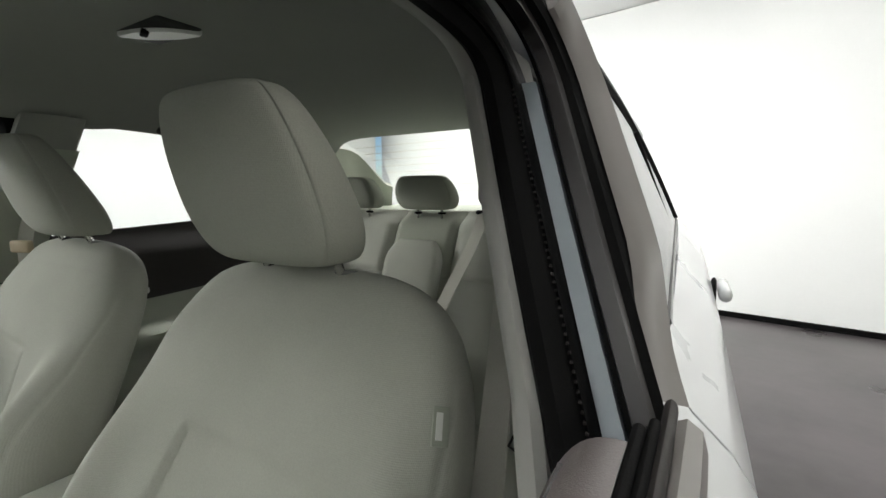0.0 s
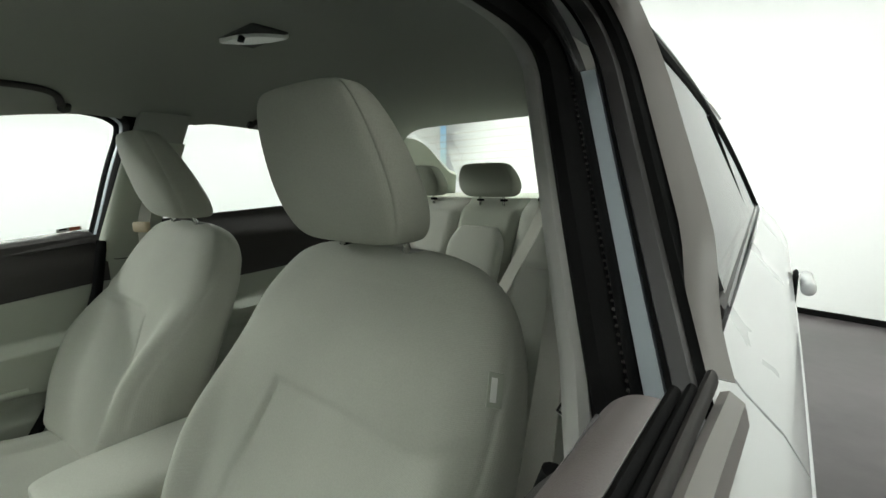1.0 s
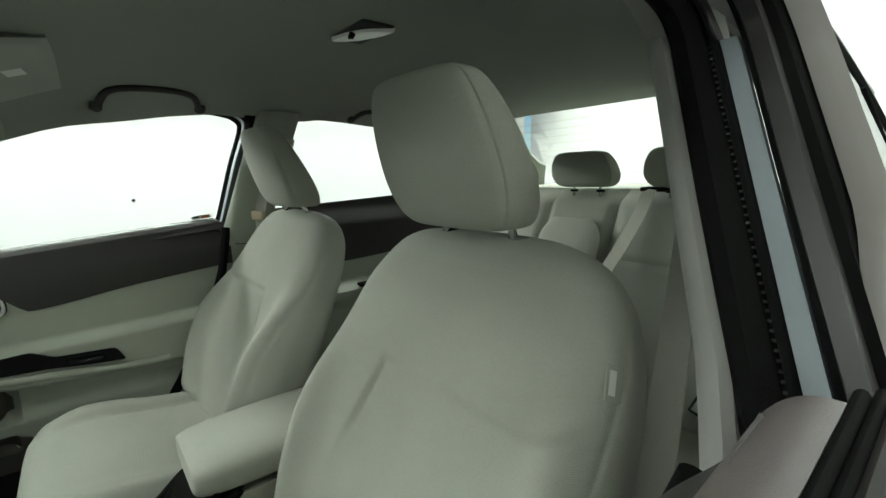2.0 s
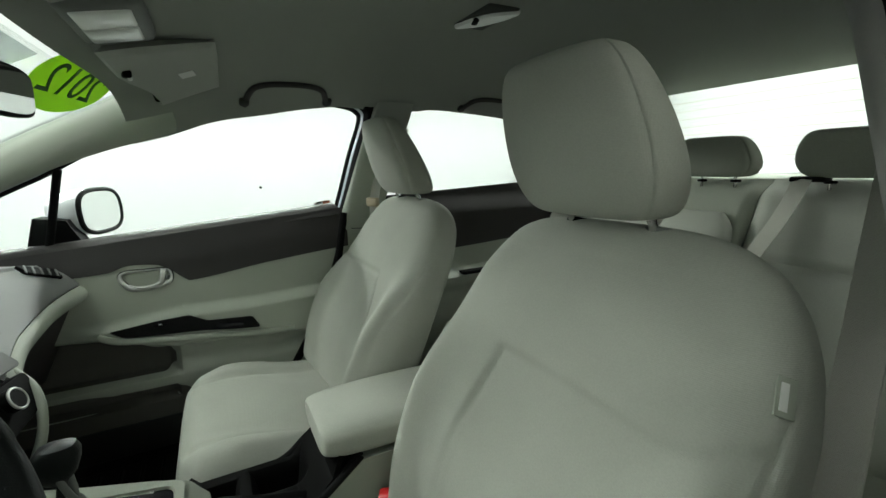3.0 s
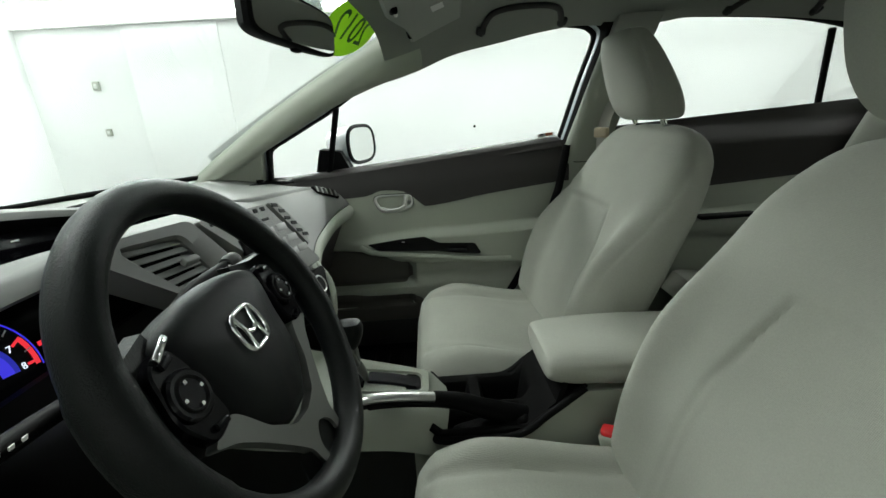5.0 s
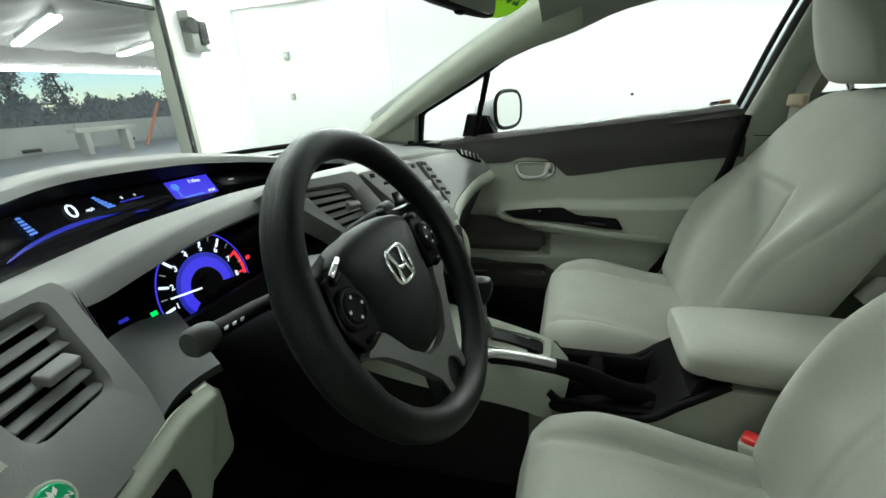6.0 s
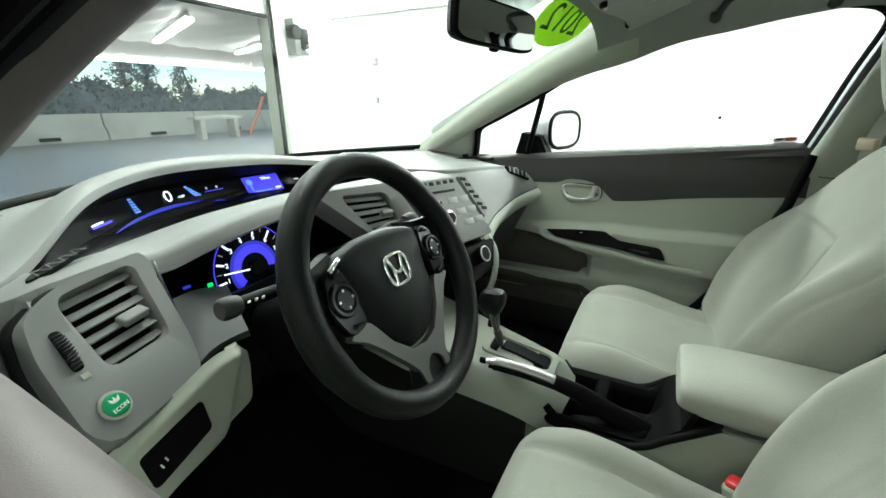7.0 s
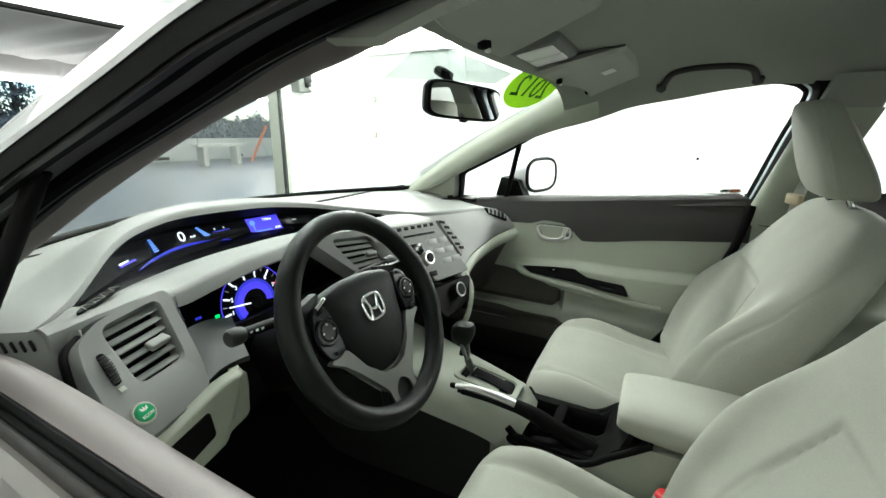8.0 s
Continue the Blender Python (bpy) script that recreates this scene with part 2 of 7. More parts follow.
def prism(outline, depth, m, bm=None, bevel=0.0):
    """An outline in x and y, made solid along z from -depth to 0, with a small chamfer at its front."""
    c = Vector((sum(p[0] for p in outline) / len(outline), sum(p[1] for p in outline) / len(outline)))
    rings = [[m @ Vector((p[0], p[1], -depth)) for p in outline]]
    if bevel:
        rings.append([m @ Vector((p[0], p[1], -bevel)) for p in outline])
        rings.append([m @ Vector((*(Vector(p) + (c - Vector(p)).normalized() * bevel), 0)) for p in outline])
    else:
        rings.append([m @ Vector((p[0], p[1], 0)) for p in outline])
    return loft(rings, bm)


def ring_outline(w, h, power=2.0, seg=36):
    out = []
    for k in range(seg):
        c, s = math.cos(k * math.tau / seg), math.sin(k * math.tau / seg)
        out.append((w * math.copysign(abs(c) ** (2 / power), c), h * math.copysign(abs(s) ** (2 / power), s)))
    return out


def smooth_path(points, steps=6, cyclic=False):
    """A Catmull-Rom curve through the points."""
    p = [Vector(q) for q in points]
    n, out = len(p), []
    for i in range(n if cyclic else n - 1):
        a, b, c, d = (p[(i + k) % n] if cyclic else p[min(max(i + k, 0), n - 1)] for k in (-1, 0, 1, 2))
        for s in range(steps):
            t = s / steps
            out.append(0.5 * (2 * b + (c - a) * t + (2 * a - 5 * b + 4 * c - d) * t * t + (3 * b - a - 3 * c + d) * t ** 3))
    if not cyclic:
        out.append(p[-1])
    return out


def tube(points, r, bm=None, seg=12, flat=1.0, up=(0, 0, 1), cyclic=False):
    """A bar of round or flattened section along the points; r may be a list."""
    pts = [Vector(q) for q in points]
    n, rings = len(pts), []
    for i, p in enumerate(pts):
        a, b = (pts[(i - 1) % n], pts[(i + 1) % n]) if cyclic else (pts[max(i - 1, 0)], pts[min(i + 1, n - 1)])
        d = (b - a).normalized()
        side = d.cross(Vector(up)).normalized()
        top = side.cross(d)
        rr = r[i] if isinstance(r, (list, tuple)) else r
        rings.append([p + side * (rr * math.cos(k * math.tau / seg)) + top * (rr * flat * math.sin(k * math.tau / seg)) for k in range(seg)])
    if cyclic:
        rings.append(rings[0])
        bm = loft(rings, bm, caps=False)
        bmesh.ops.remove_doubles(bm, verts=bm.verts, dist=1e-6)
        return bm
    return loft(rings, bm)


def between(x, table):
    """Smooth value at x from a short table of (x, value)."""
    xs = [a for a, _ in table]
    if x <= xs[0]:
        return table[0][1]
    for (a, u), (b, v) in zip(table, table[1:]):
        if x <= b:
            t = (x - a) / (b - a)
            return u + (v - u) * t
    return table[-1][1]


def eased(x, table):
    """A smooth curve through a short table of (x, value), with no overshoot."""
    if x <= table[0][0]:
        return table[0][1]
    if x >= table[-1][0]:
        return table[-1][1]
    k = next(i for i in range(len(table) - 1) if x <= table[i + 1][0])
    (a, u), (b, v) = table[k], table[k + 1]
    d = (v - u) / (b - a)

    def slope(i):
        if i <= 0 or i >= len(table) - 1:
            return d
        p = (table[i][1] - table[i - 1][1]) / (table[i][0] - table[i - 1][0])
        q = (table[i + 1][1] - table[i][1]) / (table[i + 1][0] - table[i][0])
        return 0.0 if p * q <= 0 else 2 * p * q / (p + q)
    m0, m1, w = slope(k), slope(k + 1), b - a
    s = (x - a) / w
    return (2 * s ** 3 - 3 * s * s + 1) * u + (s ** 3 - 2 * s * s + s) * w * m0 + (3 * s * s - 2 * s ** 3) * v + (s ** 3 - s * s) * w * m1


def step(a, b, x):
    t = min(1, max(0, (x - a) / (b - a)))
    return t * t * (3 - 2 * t)


def lettering(text, size, m, mat, parent, name="lettering", depth=0.0004):
    cu = bpy.data.curves.new(name, "FONT")
    cu.body, cu.size, cu.extrude, cu.align_x, cu.align_y = text, size, depth, "CENTER", "CENTER"
    ob = new(name, cu)
    cu.materials.append(mat)
    ob.matrix_world = m
    if parent is not None:
        ob.parent = parent
    return ob


def frame_at(origin, right, up):
    """A pose whose x runs along right, y along up, z out of the face."""
    r, u = Vector(right).normalized(), Vector(up).normalized()
    z = r.cross(u).normalized()
    u = z.cross(r)
    m = Matrix((r, u, z)).transposed().to_4x4()
    m.translation = origin
    return m


# ---- the booth and what lies outside its door ----


def wall_box(name, size, m, mat=None, label="", category="wall"):
    ob = part(name, box(size, None, 0.004, 1), mat or WALL)
    ob.matrix_world = m
    return tagged(ob, label or "white painted booth wall, evenly lit", category, kind="structure")


ground = tagged(part("ground", box((120, 120, 0.2), pose(0, 0, -0.104), 0), ASPHALT), "wet dark asphalt yard outside the booth", "ground", kind="structure")
floor = tagged(part("floor", box((7.2, 9.2, 0.1), pose(0.0, -0.15, -0.05), 0), FLOOR), "stained grey concrete floor of the booth", "floor", kind="structure")
ceiling = tagged(part("ceiling", box((7.3, 9.4, 0.1), pose(0.0, -0.15, 3.06), 0), WALL), "white booth ceiling with strip lights", "ceiling", kind="structure")
wall_box("wall_east", (0.12, 9.4, 3.0), pose(3.5, -0.15, 1.5), label="bright white booth wall with small marks")
# Unseen west wall, added in grey to bounce less light onto the driver's seat.
wall_box("wall_west", (0.12, 9.4, 3.0), pose(-3.6, -0.15, 1.5), CONCRETE, "unseen side wall, made grey to weaken light on the driver's side")
wall_box("wall_south", (8.4, 0.12, 3.0), pose(-0.7, -4.42, 1.5, 0, 0, -9), label="bright white rear wall with a dark foot line")
wall_box("wall_north", (0.9, 0.14, 3.0), pose(3.0, 4.15, 1.5), label="white wall beside the open garage door")
wall_box("wall_north_far", (0.9, 0.14, 3.0), pose(-3.15, 4.15, 1.5))
wall_box("wall_north_lintel", (5.3, 0.10, 1.10), pose(-0.1, 4.15, 2.455), label="white raised panel over the open garage door")
for x in (-1.6, 0.4, 2.1):
    tagged(part("panel_joint", box((0.012, 0.012, 1.08), pose(x, 4.096, 2.455), 0.003, 1), STEEL), "thin grey joint of the garage door panel", "trim", kind="structure")
tagged(part("panel_foot", box((5.2, 0.05, 0.03), pose(-0.1, 4.09, 1.912), 0.006, 1), RUBBER), "dark rubber foot of the raised garage door", "seal", kind="structure")
tagged(part("baseboard", box((8.2, 0.03, 0.05), pose(-0.7, -4.345, 0.025, 0, 0, -9), 0.004, 1), RUBBER), "dark seal strip at the foot of the wall", "baseboard", kind="structure")

opener = thing("wall_box_unit", "grey electrical control box on the wall beside the garage door", "control box", (2.82, 4.07, 1.75))
part("housing", box((0.2, 0.12, 0.34), pose(2.82, 4.02, 1.76), 0.012), SATIN, opener)
part("cover", box((0.1, 0.03, 0.2), pose(2.85, 3.95, 1.74), 0.01), RUBBER, opener, "dark cover plate")
part("motor_drum", disc(0.07, 0.10, pose(2.75, 3.99, 1.80, 90), bevel=0.01), RUBBER, opener)
part("drum_cap", disc(0.045, 0.03, pose(2.88, 3.95, 1.66, 90), bevel=0.006), STEEL, opener)
part("conduit", tube([(2.82, 4.05, 1.93), (2.82, 4.05, 2.95)], 0.014), STEEL, opener)
adopt(opener)
jamb = tagged(part("door_jamb", box((0.07, 0.2, 2.35), pose(2.545, 4.12, 1.175), 0.01), TRIM_LIGHT), "pale metal jamb of the open garage door", "door jamb", kind="structure")
seal = tagged(part("jamb_seal", box((0.025, 0.05, 2.3), pose(2.50, 4.03, 1.15), 0.008), RUBBER), "black rubber seal along the garage door jamb", "seal", kind="structure")

service_door = thing("service_door", "flush white service door in the side wall", "door", (3.43, 2.75, 0), kind="structure")
part("leaf", box((0.02, 0.82, 2.02), pose(3.43, 2.75, 1.01), 0.004), WALL, service_door)
part("lintel_gap", box((0.02, 0.60, 0.016), pose(3.424, 2.75, 2.03), 0.002), RUBBER, service_door, "dark gap over the door")
adopt(service_door)
for y, z, s in ((3.5, 1.55, 0.06), (3.5, 1.15, 0.05)):
    sw = thing("wall_switch", "small white surface switch on the booth wall", "switch", (3.44, y, z), "wall switches")
    part("plate", box((0.02, s, s * 1.3), pose(3.43, y, z), 0.004), TRIM_LIGHT, sw)
    part("rocker", box((0.014, s * 0.4, s * 0.6), pose(3.418, y, z), 0.003), LENS, sw)
    adopt(sw)
for y, z, r in ((0.13, 1.005, 0.012), (1.29, 0.99, 0.007), (2.9, 0.95, 0.007)):
    tagged(part("wall_anchor", disc(r, 0.012, pose(3.436, y, z, 0, 90), bevel=0.002), RUBBER), "small dark bolt head in the white wall", "bolt", "wall bolts")

for x, y, z in WALL_TUBES:
    side = 1 if x > 0 else -1
    fx = thing("strip_light", "lit fluorescent strip light mounted along the booth wall", "strip light", (x + side * 0.15, y, z), "strip lights")
    for o in (-0.045, 0.045):
        part("lamp_tube", tube([(x + side * 0.11, y - 1.2, z + o), (x + side * 0.11, y + 1.2, z + o)], 0.019), TUBE, fx)
    part("channel", box((0.05, 2.44, 0.20), pose(x + side * 0.163, y, z), 0.008), LENS, fx)
    for e in (-1.215, 1.215):
        part("end_cap", box((0.07, 0.03, 0.16), pose(x + side * 0.12, y + e, z), 0.008), LENS, fx)
    adopt(fx)
for x, y, z in CEILING_TUBES:
    fx = thing("strip_light", "added strip light under the booth ceiling, out of view, lit", "strip light", (x, y, z + 0.05), "strip lights")
    for o in (-0.05, 0.05):
        part("lamp_tube", tube([(x + o, y - 1.1, z + 0.03), (x + o, y + 1.1, z + 0.03)], 0.017), TUBE, fx)
    part("channel", box((0.16, 2.24, 0.05), pose(x, y, z + 0.075), 0.006), LENS, fx)
    adopt(fx)
for (x, y, z), turn in CANOPY_TUBES:
    fx = thing("canopy_light", "fluorescent strip light under the canopy, lit", "strip light", (x, y, z + 0.05), "canopy lights")
    ln = 4.0
    for o in (-0.05, 0.05):
        part("lamp_tube", tube([(-ln / 2, o, 0), (ln / 2, o, 0)], 0.045), TUBE, fx).matrix_world = pose(x, y, z + 0.03, 0, 0, turn)
    part("channel", box((ln, 0.16, 0.05), None, 0.006), LENS, fx).matrix_world = pose(x, y, z + 0.075, 0, 0, turn)
    part("hanger", box((ln, 0.03, 0.14), None, 0.004, 1), LENS, fx).matrix_world = pose(x, y, z + 0.15, 0, 0, turn)
    adopt(fx)

# canopy roof outside the door
bm = bmesh.new()
rows = []
for k in range(121):
    x = -9 + k * 0.2
    zz = 2.76 + (0.05 if k % 4 in (1, 2) else 0)
    rows.append([(x, 4.4, zz), (x, 14.6, zz), (x, 14.6, zz + 0.012), (x, 4.4, zz + 0.012)])
loft(rows, bm)
tagged(part("canopy_roof", bm, STEEL, sharp=20), "ribbed steel canopy roof outside the garage door", "canopy", kind="structure")
tagged(part("canopy_edge", box((26, 0.2, 0.60), pose(3, 14.6, 2.52), 0.01), STEEL), "grey steel edge beam of the canopy", "beam", kind="structure")
tagged(part("canopy_edge_light", box((24, 0.06, 0.08), pose(4, 14.47, 2.26), 0.01), TUBE), "long lit strip along the canopy edge", "strip light", kind="structure")
for x in (-8.5, 15.5):
    tagged(part("canopy_post", box((0.2, 0.2, 2.76), pose(x, 14.4, 1.38), 0.01), STEEL), "steel post of the canopy", "post", "canopy posts")

# low concrete barrier blocks at the yard's edge
for k in range(7):
    blk = thing("barrier_block", "weathered pale concrete barrier block in the yard", "barrier", (-4 + 3.05 * k, 16.5, 0), "barrier blocks")
    x = -4 + 3.05 * k
    prof = [(-0.3, 0), (0.3, 0), (0.26, 0.25), (0.12, 0.45), (0.1, 0.80), (-0.1, 0.80), (-0.12, 0.45), (-0.26, 0.25)]
    part("block", loft([[(x - 1.5, 16.5 + a, b) for a, b in prof], [(x + 1.5, 16.5 + a, b) for a, b in prof]]), CONCRETE, blk)
    part("lifting_slot", box((0.5, 0.06, 0.1), pose(x, 16.2, 0.12), 0.01, 1), RUBBER, blk)
    adopt(blk)
bench = thing("concrete_bench", "low pale concrete slab on two feet before the barrier", "bench", (8.6, 13.6, 0))
part("slab", box((1.7, 0.4, 0.1), pose(8.6, 13.6, 0.66), 0.01), CONCRETE, bench)
for o in (-0.6, 0.6):
    part("foot", box((0.16, 0.36, 0.62), pose(8.6 + o, 13.6, 0.31), 0.01), CONCRETE, bench)
adopt(bench)
for x0, x1 in ((10.3, 11.2), (2.0, 3.0)):
    rail = thing("orange_brace", "slanted orange steel brace beside the barrier", "brace", (x0, 14.2, 0), "orange braces")
    part("bar", tube([(x0, 14.2, 0.0), (x1, 14.3, 1.3)] if x0 > 5 else [(x1, 14.2, 0), (x0, 14.3, 1.0)], 0.05), ORANGE, rail)
    adopt(rail)


def leaf_quad(bm, c, s, rng):
    q = Euler((rng.random() * 6, rng.random() * 6, rng.random() * 6)).to_matrix()
    bm.faces.new([bm.verts.new(c + q @ Vector(p) * s) for p in ((-1, 0, 0), (0, -0.5, 0.1), (1, 0, 0), (0, 0.5, -0.1))])


def bare_tree(x, y, height, seed):
    """A thin, ragged tree: a trunk, limbs that rise and thin out, tufts along them."""
    rng = random.Random(seed)
    tree = thing("ragged_tree", "thin ragged evergreen tree beyond the yard", "tree", (x, y, 0), "trees beyond the yard")
    top = (x + rng.uniform(-0.5, 0.5), y, height)
    part("trunk", tube([(x, y, -0.05), (x + rng.uniform(-0.2, 0.2), y, height * 0.5), top], [0.15, 0.09, 0.02], seg=8), BARK, tree)
    crown = bmesh.new()
    for _ in range(46):
        h = rng.uniform(0.12, 0.98)
        a, ln = rng.random() * math.tau, (1.15 - h) * height * rng.uniform(0.14, 0.40)
        base = Vector((x, y, 0)).lerp(Vector(top), h)
        base.z = height * h
        tip = base + Vector((ln * math.cos(a), ln * math.sin(a), ln * rng.uniform(-0.25, 0.55)))
        if ln > 0.55:
            part("limb", tube([base, base.lerp(tip, 0.5) + Vector((0, 0, 0.05 * ln)), tip], [0.03, 0.02, 0.006], seg=5), BARK, tree)
        for _ in range(rng.randrange(26, 80)):
            f = rng.random() ** 0.7
            c = base.lerp(tip, f) + Vector((rng.gauss(0, 0.11), rng.gauss(0, 0.11), rng.gauss(-0.04, 0.12)))
            leaf_quad(crown, c, rng.uniform(0.03, 0.10), rng)
    part("crown", crown, LEAF, tree)
    adopt(tree)


for k in range(15):
    bare_tree(-6 + 2.7 * k + 1.1 * math.sin(k * 2.3), 23.5 + 2.4 * math.cos(k * 1.7), 3.9 + 1.5 * math.sin(k * 3.1), k)


def hedge_top(x):
    return 1.62 + 0.22 * math.sin(x * 0.9) + 0.16 * math.sin(x * 2.3 + 1) + 0.10 * math.sin(x * 5.1) - 0.02 * (x - 6)


def hedge_core(u, v):
    x = -14 + 56 * u
    return (x, 19.8 + 1.4 * v - 0.3 * math.sin(3 * x) * v, hedge_top(x) * math.sin(math.pi / 2 * min(1, v * 1.25)) - 0.02)


bm = sheet(hedge_core, 160, 8, 0.3)
rng = random.Random(5)
for _ in range(15000):
    x = rng.uniform(-13, 41)
    v = rng.random()
    p = Vector(hedge_core((x + 14) / 56, v))
    leaf_quad(bm, p + Vector((0, -0.1 * rng.random(), rng.gauss(0.05, 0.09))), rng.uniform(0.05, 0.13), rng)
tagged(part("hedge", bm, LEAF), "dense dusky hedge along the far side of the yard", "hedge", kind="stuff")

# ---- the car's shell ----


def xg(z):
    """Half the car's width at the side glass."""
    return 0.765 - 0.40 * (z - 0.98)


def zb(y):
    """Height of the belt line."""
    return 1.043 - 0.095 * y if y > 0 else 1.043 - 0.05 * y


FRONT_TOP = [(-0.09, 1.336), (0.065, 1.336), (0.13, 1.340), (0.25, 1.328), (0.37, 1.306), (0.49, 1.285), (0.61, 1.243), (0.72, 1.213), (0.85, 1.166), (1.0, 1.095), (1.114, 1.038), (1.2, 0.99)]
REAR_TOP = [(-1.05, 1.25), (-0.8, 1.290), (-0.53, 1.326), (-0.30, 1.342), (-0.16, 1.345), (-0.09, 1.336)]


def zw(y):
    """Height of the windows' top edge."""
    return eased(y, REAR_TOP[:-1] + FRONT_TOP)


def roof_mid(y):
    return eased(y, [(-1.2, 1.378), (-1.0, 1.404), (-0.6, 1.430), (-0.1, 1.447), (0.2, 1.440), (0.5, 1.395), (0.74, 1.351)])


def roof_at(x, y, lift=0.0):
    half = xg(zw(y)) - 0.034 + lift * 1.2
    u = min(1, abs(x) / half)
    power = 3.2 + 6.5 * step(0.1, 0.72, y) + 9.0 * step(-0.55, -1.0, y)
    return roof_mid(y) + lift - (roof_mid(y) - zw(y) - 0.004) * u ** power


def roof_skin(lift, y0, y1, thick, flip=1):
    def f(u, v):
        y = y0 + (y1 - y0) * u
        half = xg(zw(y)) - 0.034 + lift * 0.9 - (0.045 * step(0.56, 0.70, y) if lift == 0 and v < 0.5 else 0)
        s = 2 * v - 1
        s = math.copysign(1 - (1 - abs(s)) ** 1.5, s)
        x = s * half
        yy = y + 0.05 * (1 - s * s) * step(0.5, 0.69, y) * flip
        return (x, yy, roof_at(x, y, lift))
    return sheet(f, 40, 48, thick)


car = thing("car", "white sedan with a pale grey cloth interior, driver's window open", "car", (0, 0, 0))
headliner = tagged(part("headliner", roof_skin(0.0, -1.0, 0.69, -0.008), HEADCLOTH), "grey felt headliner over the cabin", "headliner", kind="structure")
part("roof_panel", roof_skin(0.045, -1.04, 0.70, 0.006), PAINT, car)


def ws(u, v):
    """The windscreen: u from its foot to its head, v from side to side."""
    s = 2 * v - 1
    x0, x1 = 0.70 * s, 0.615 * s
    foot = Vector((x0, 1.72 - 0.36 * s * s, 0.950 + 0.01 * s * s))
    head = Vector((x1, 0.765 - 0.060 * s * s, 1.362 - 0.026 * s * s))
    p = foot.lerp(head, u)
    bow = (1 - 0.65 * s ** 4) * math.sin(math.pi * u)
    p.z += 0.035 * bow
    p.y += 0.03 * bow
    return p


shield = part("windshield", sheet(ws, 24, 30, 0.005), GLASS_GREEN, car)
shield.visible_shadow = False
band = part("windshield_seal", tube([ws(0, k / 30) + Vector((0, -0.012, 0.010)) for k in range(31)], 0.008), RUBBER, car, "black seal at the windscreen's foot")


def rear_pane(u, v):
    s = 2 * v - 1
    a = Vector((0.585 * s, -1.02 + 0.03 * s * s, 1.412 - 0.02 * s * s))
    b = Vector((0.60 * s, -1.62 + 0.08 * s * s, 1.125))
    p = a.lerp(b, u)
    p.z += 0.02 * math.sin(math.pi * u)
    return p


back = part("rear_window", sheet(rear_pane, 14, 24, 0.005), GLASS, car)
back.visible_shadow = False
defog = bmesh.new()
for k in range(8):
    u = 0.14 + 0.1 * k
    tube([rear_pane(u, 0.06 + 0.88 * j / 12) + Vector((0, 0.004, -0.004)) for j in range(13)], 0.0007, defog, seg=4)
part("defroster_wires", defog, TAN, back, "thin heating wires")

# outer skin, from nose to tail


def plan_half(y):
    return eased(y, [(-2.12, 0.62), (-1.9, 0.80), (-1.2, 0.865), (0.0, 0.877), (1.1, 0.872), (1.9, 0.80), (2.32, 0.55)]) / 0.877


SIDE = [(0.20, 0.835), (0.32, 0.862), (0.55, 0.872), (0.74, 0.868), (0.85, 0.877), (0.91, 0.866), (0.945, 0.842), (0.975, 0.808), (1.0, 0.79)]


def skin_x(y, k):
    """Half width at y; k from the sill, 0, to the belt, 1."""
    z = 0.20 + 0.80 * k
    return between(z, SIDE) * plan_half(y), 0.20 + (zb(y) - 0.045 - 0.20) * k


def side_skin(y0, y1, side, thick=0.006, k0=0.0, k1=1.0, n=24):
    def f(u, v):
        y = y0 + (y1 - y0) * u
        x, z = skin_x(y, k0 + (k1 - k0) * v)
        return (side * x, y, z)
    return sheet(f, n, 26, thick * side)


for side in (-1, 1):
    part("front_fender", side_skin(1.14, 2.30, side), PAINT, car)
    part("rear_quarter", side_skin(-2.1, -1.06, side), PAINT, car)


def hood_f(u, v):
    y, s = 1.60 + 0.72 * u, 2 * v - 1
    half = 0.80 * plan_half(y)
    return (half * s, y - 0.22 * s * s * (1 - u), eased(u, [(0, 0.945), (0.5, 0.90), (1, 0.70)]) - 0.03 * s * s)


def boot_f(u, v):
    y, s = -1.60 - 0.52 * u, 2 * v - 1
    half = 0.80 * plan_half(y)
    return (half * s, y, eased(u, [(0, 1.10), (0.7, 1.07), (1, 0.80)]) - 0.05 * s * s)


part("hood_panel", sheet(hood_f, 16, 20, 0.006), PAINT, car)
part("boot_lid", sheet(boot_f, 12, 20, -0.006), PAINT, car)
part("nose_panel", sheet(lambda u, v: (0.55 * (2 * v - 1), 2.33 - 0.04 * (2 * v - 1) ** 2, 0.2 + 0.5 * u), 6, 12, -0.006), PAINT, car)
part("tail_panel", sheet(lambda u, v: (0.62 * (2 * v - 1), -2.13 + 0.04 * (2 * v - 1) ** 2, 0.2 + 0.6 * u), 6, 12, 0.006), PAINT, car)
part("floor_pan", box((1.56, 3.9, 0.03), pose(0, 0.1, 0.22), 0.004, 1), RUBBER, car)
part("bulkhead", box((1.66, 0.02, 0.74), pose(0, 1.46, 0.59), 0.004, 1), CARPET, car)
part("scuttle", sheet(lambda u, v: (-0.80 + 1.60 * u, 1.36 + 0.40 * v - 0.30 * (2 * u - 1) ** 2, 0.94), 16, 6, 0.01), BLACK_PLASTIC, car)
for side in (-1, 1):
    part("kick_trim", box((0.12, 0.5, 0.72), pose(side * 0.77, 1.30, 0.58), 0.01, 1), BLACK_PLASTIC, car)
    part("sill_panel", box((0.06, 2.2, 0.14), pose(side * 0.80, 0.05, 0.27), 0.01, 1), BLACK_PLASTIC, car)
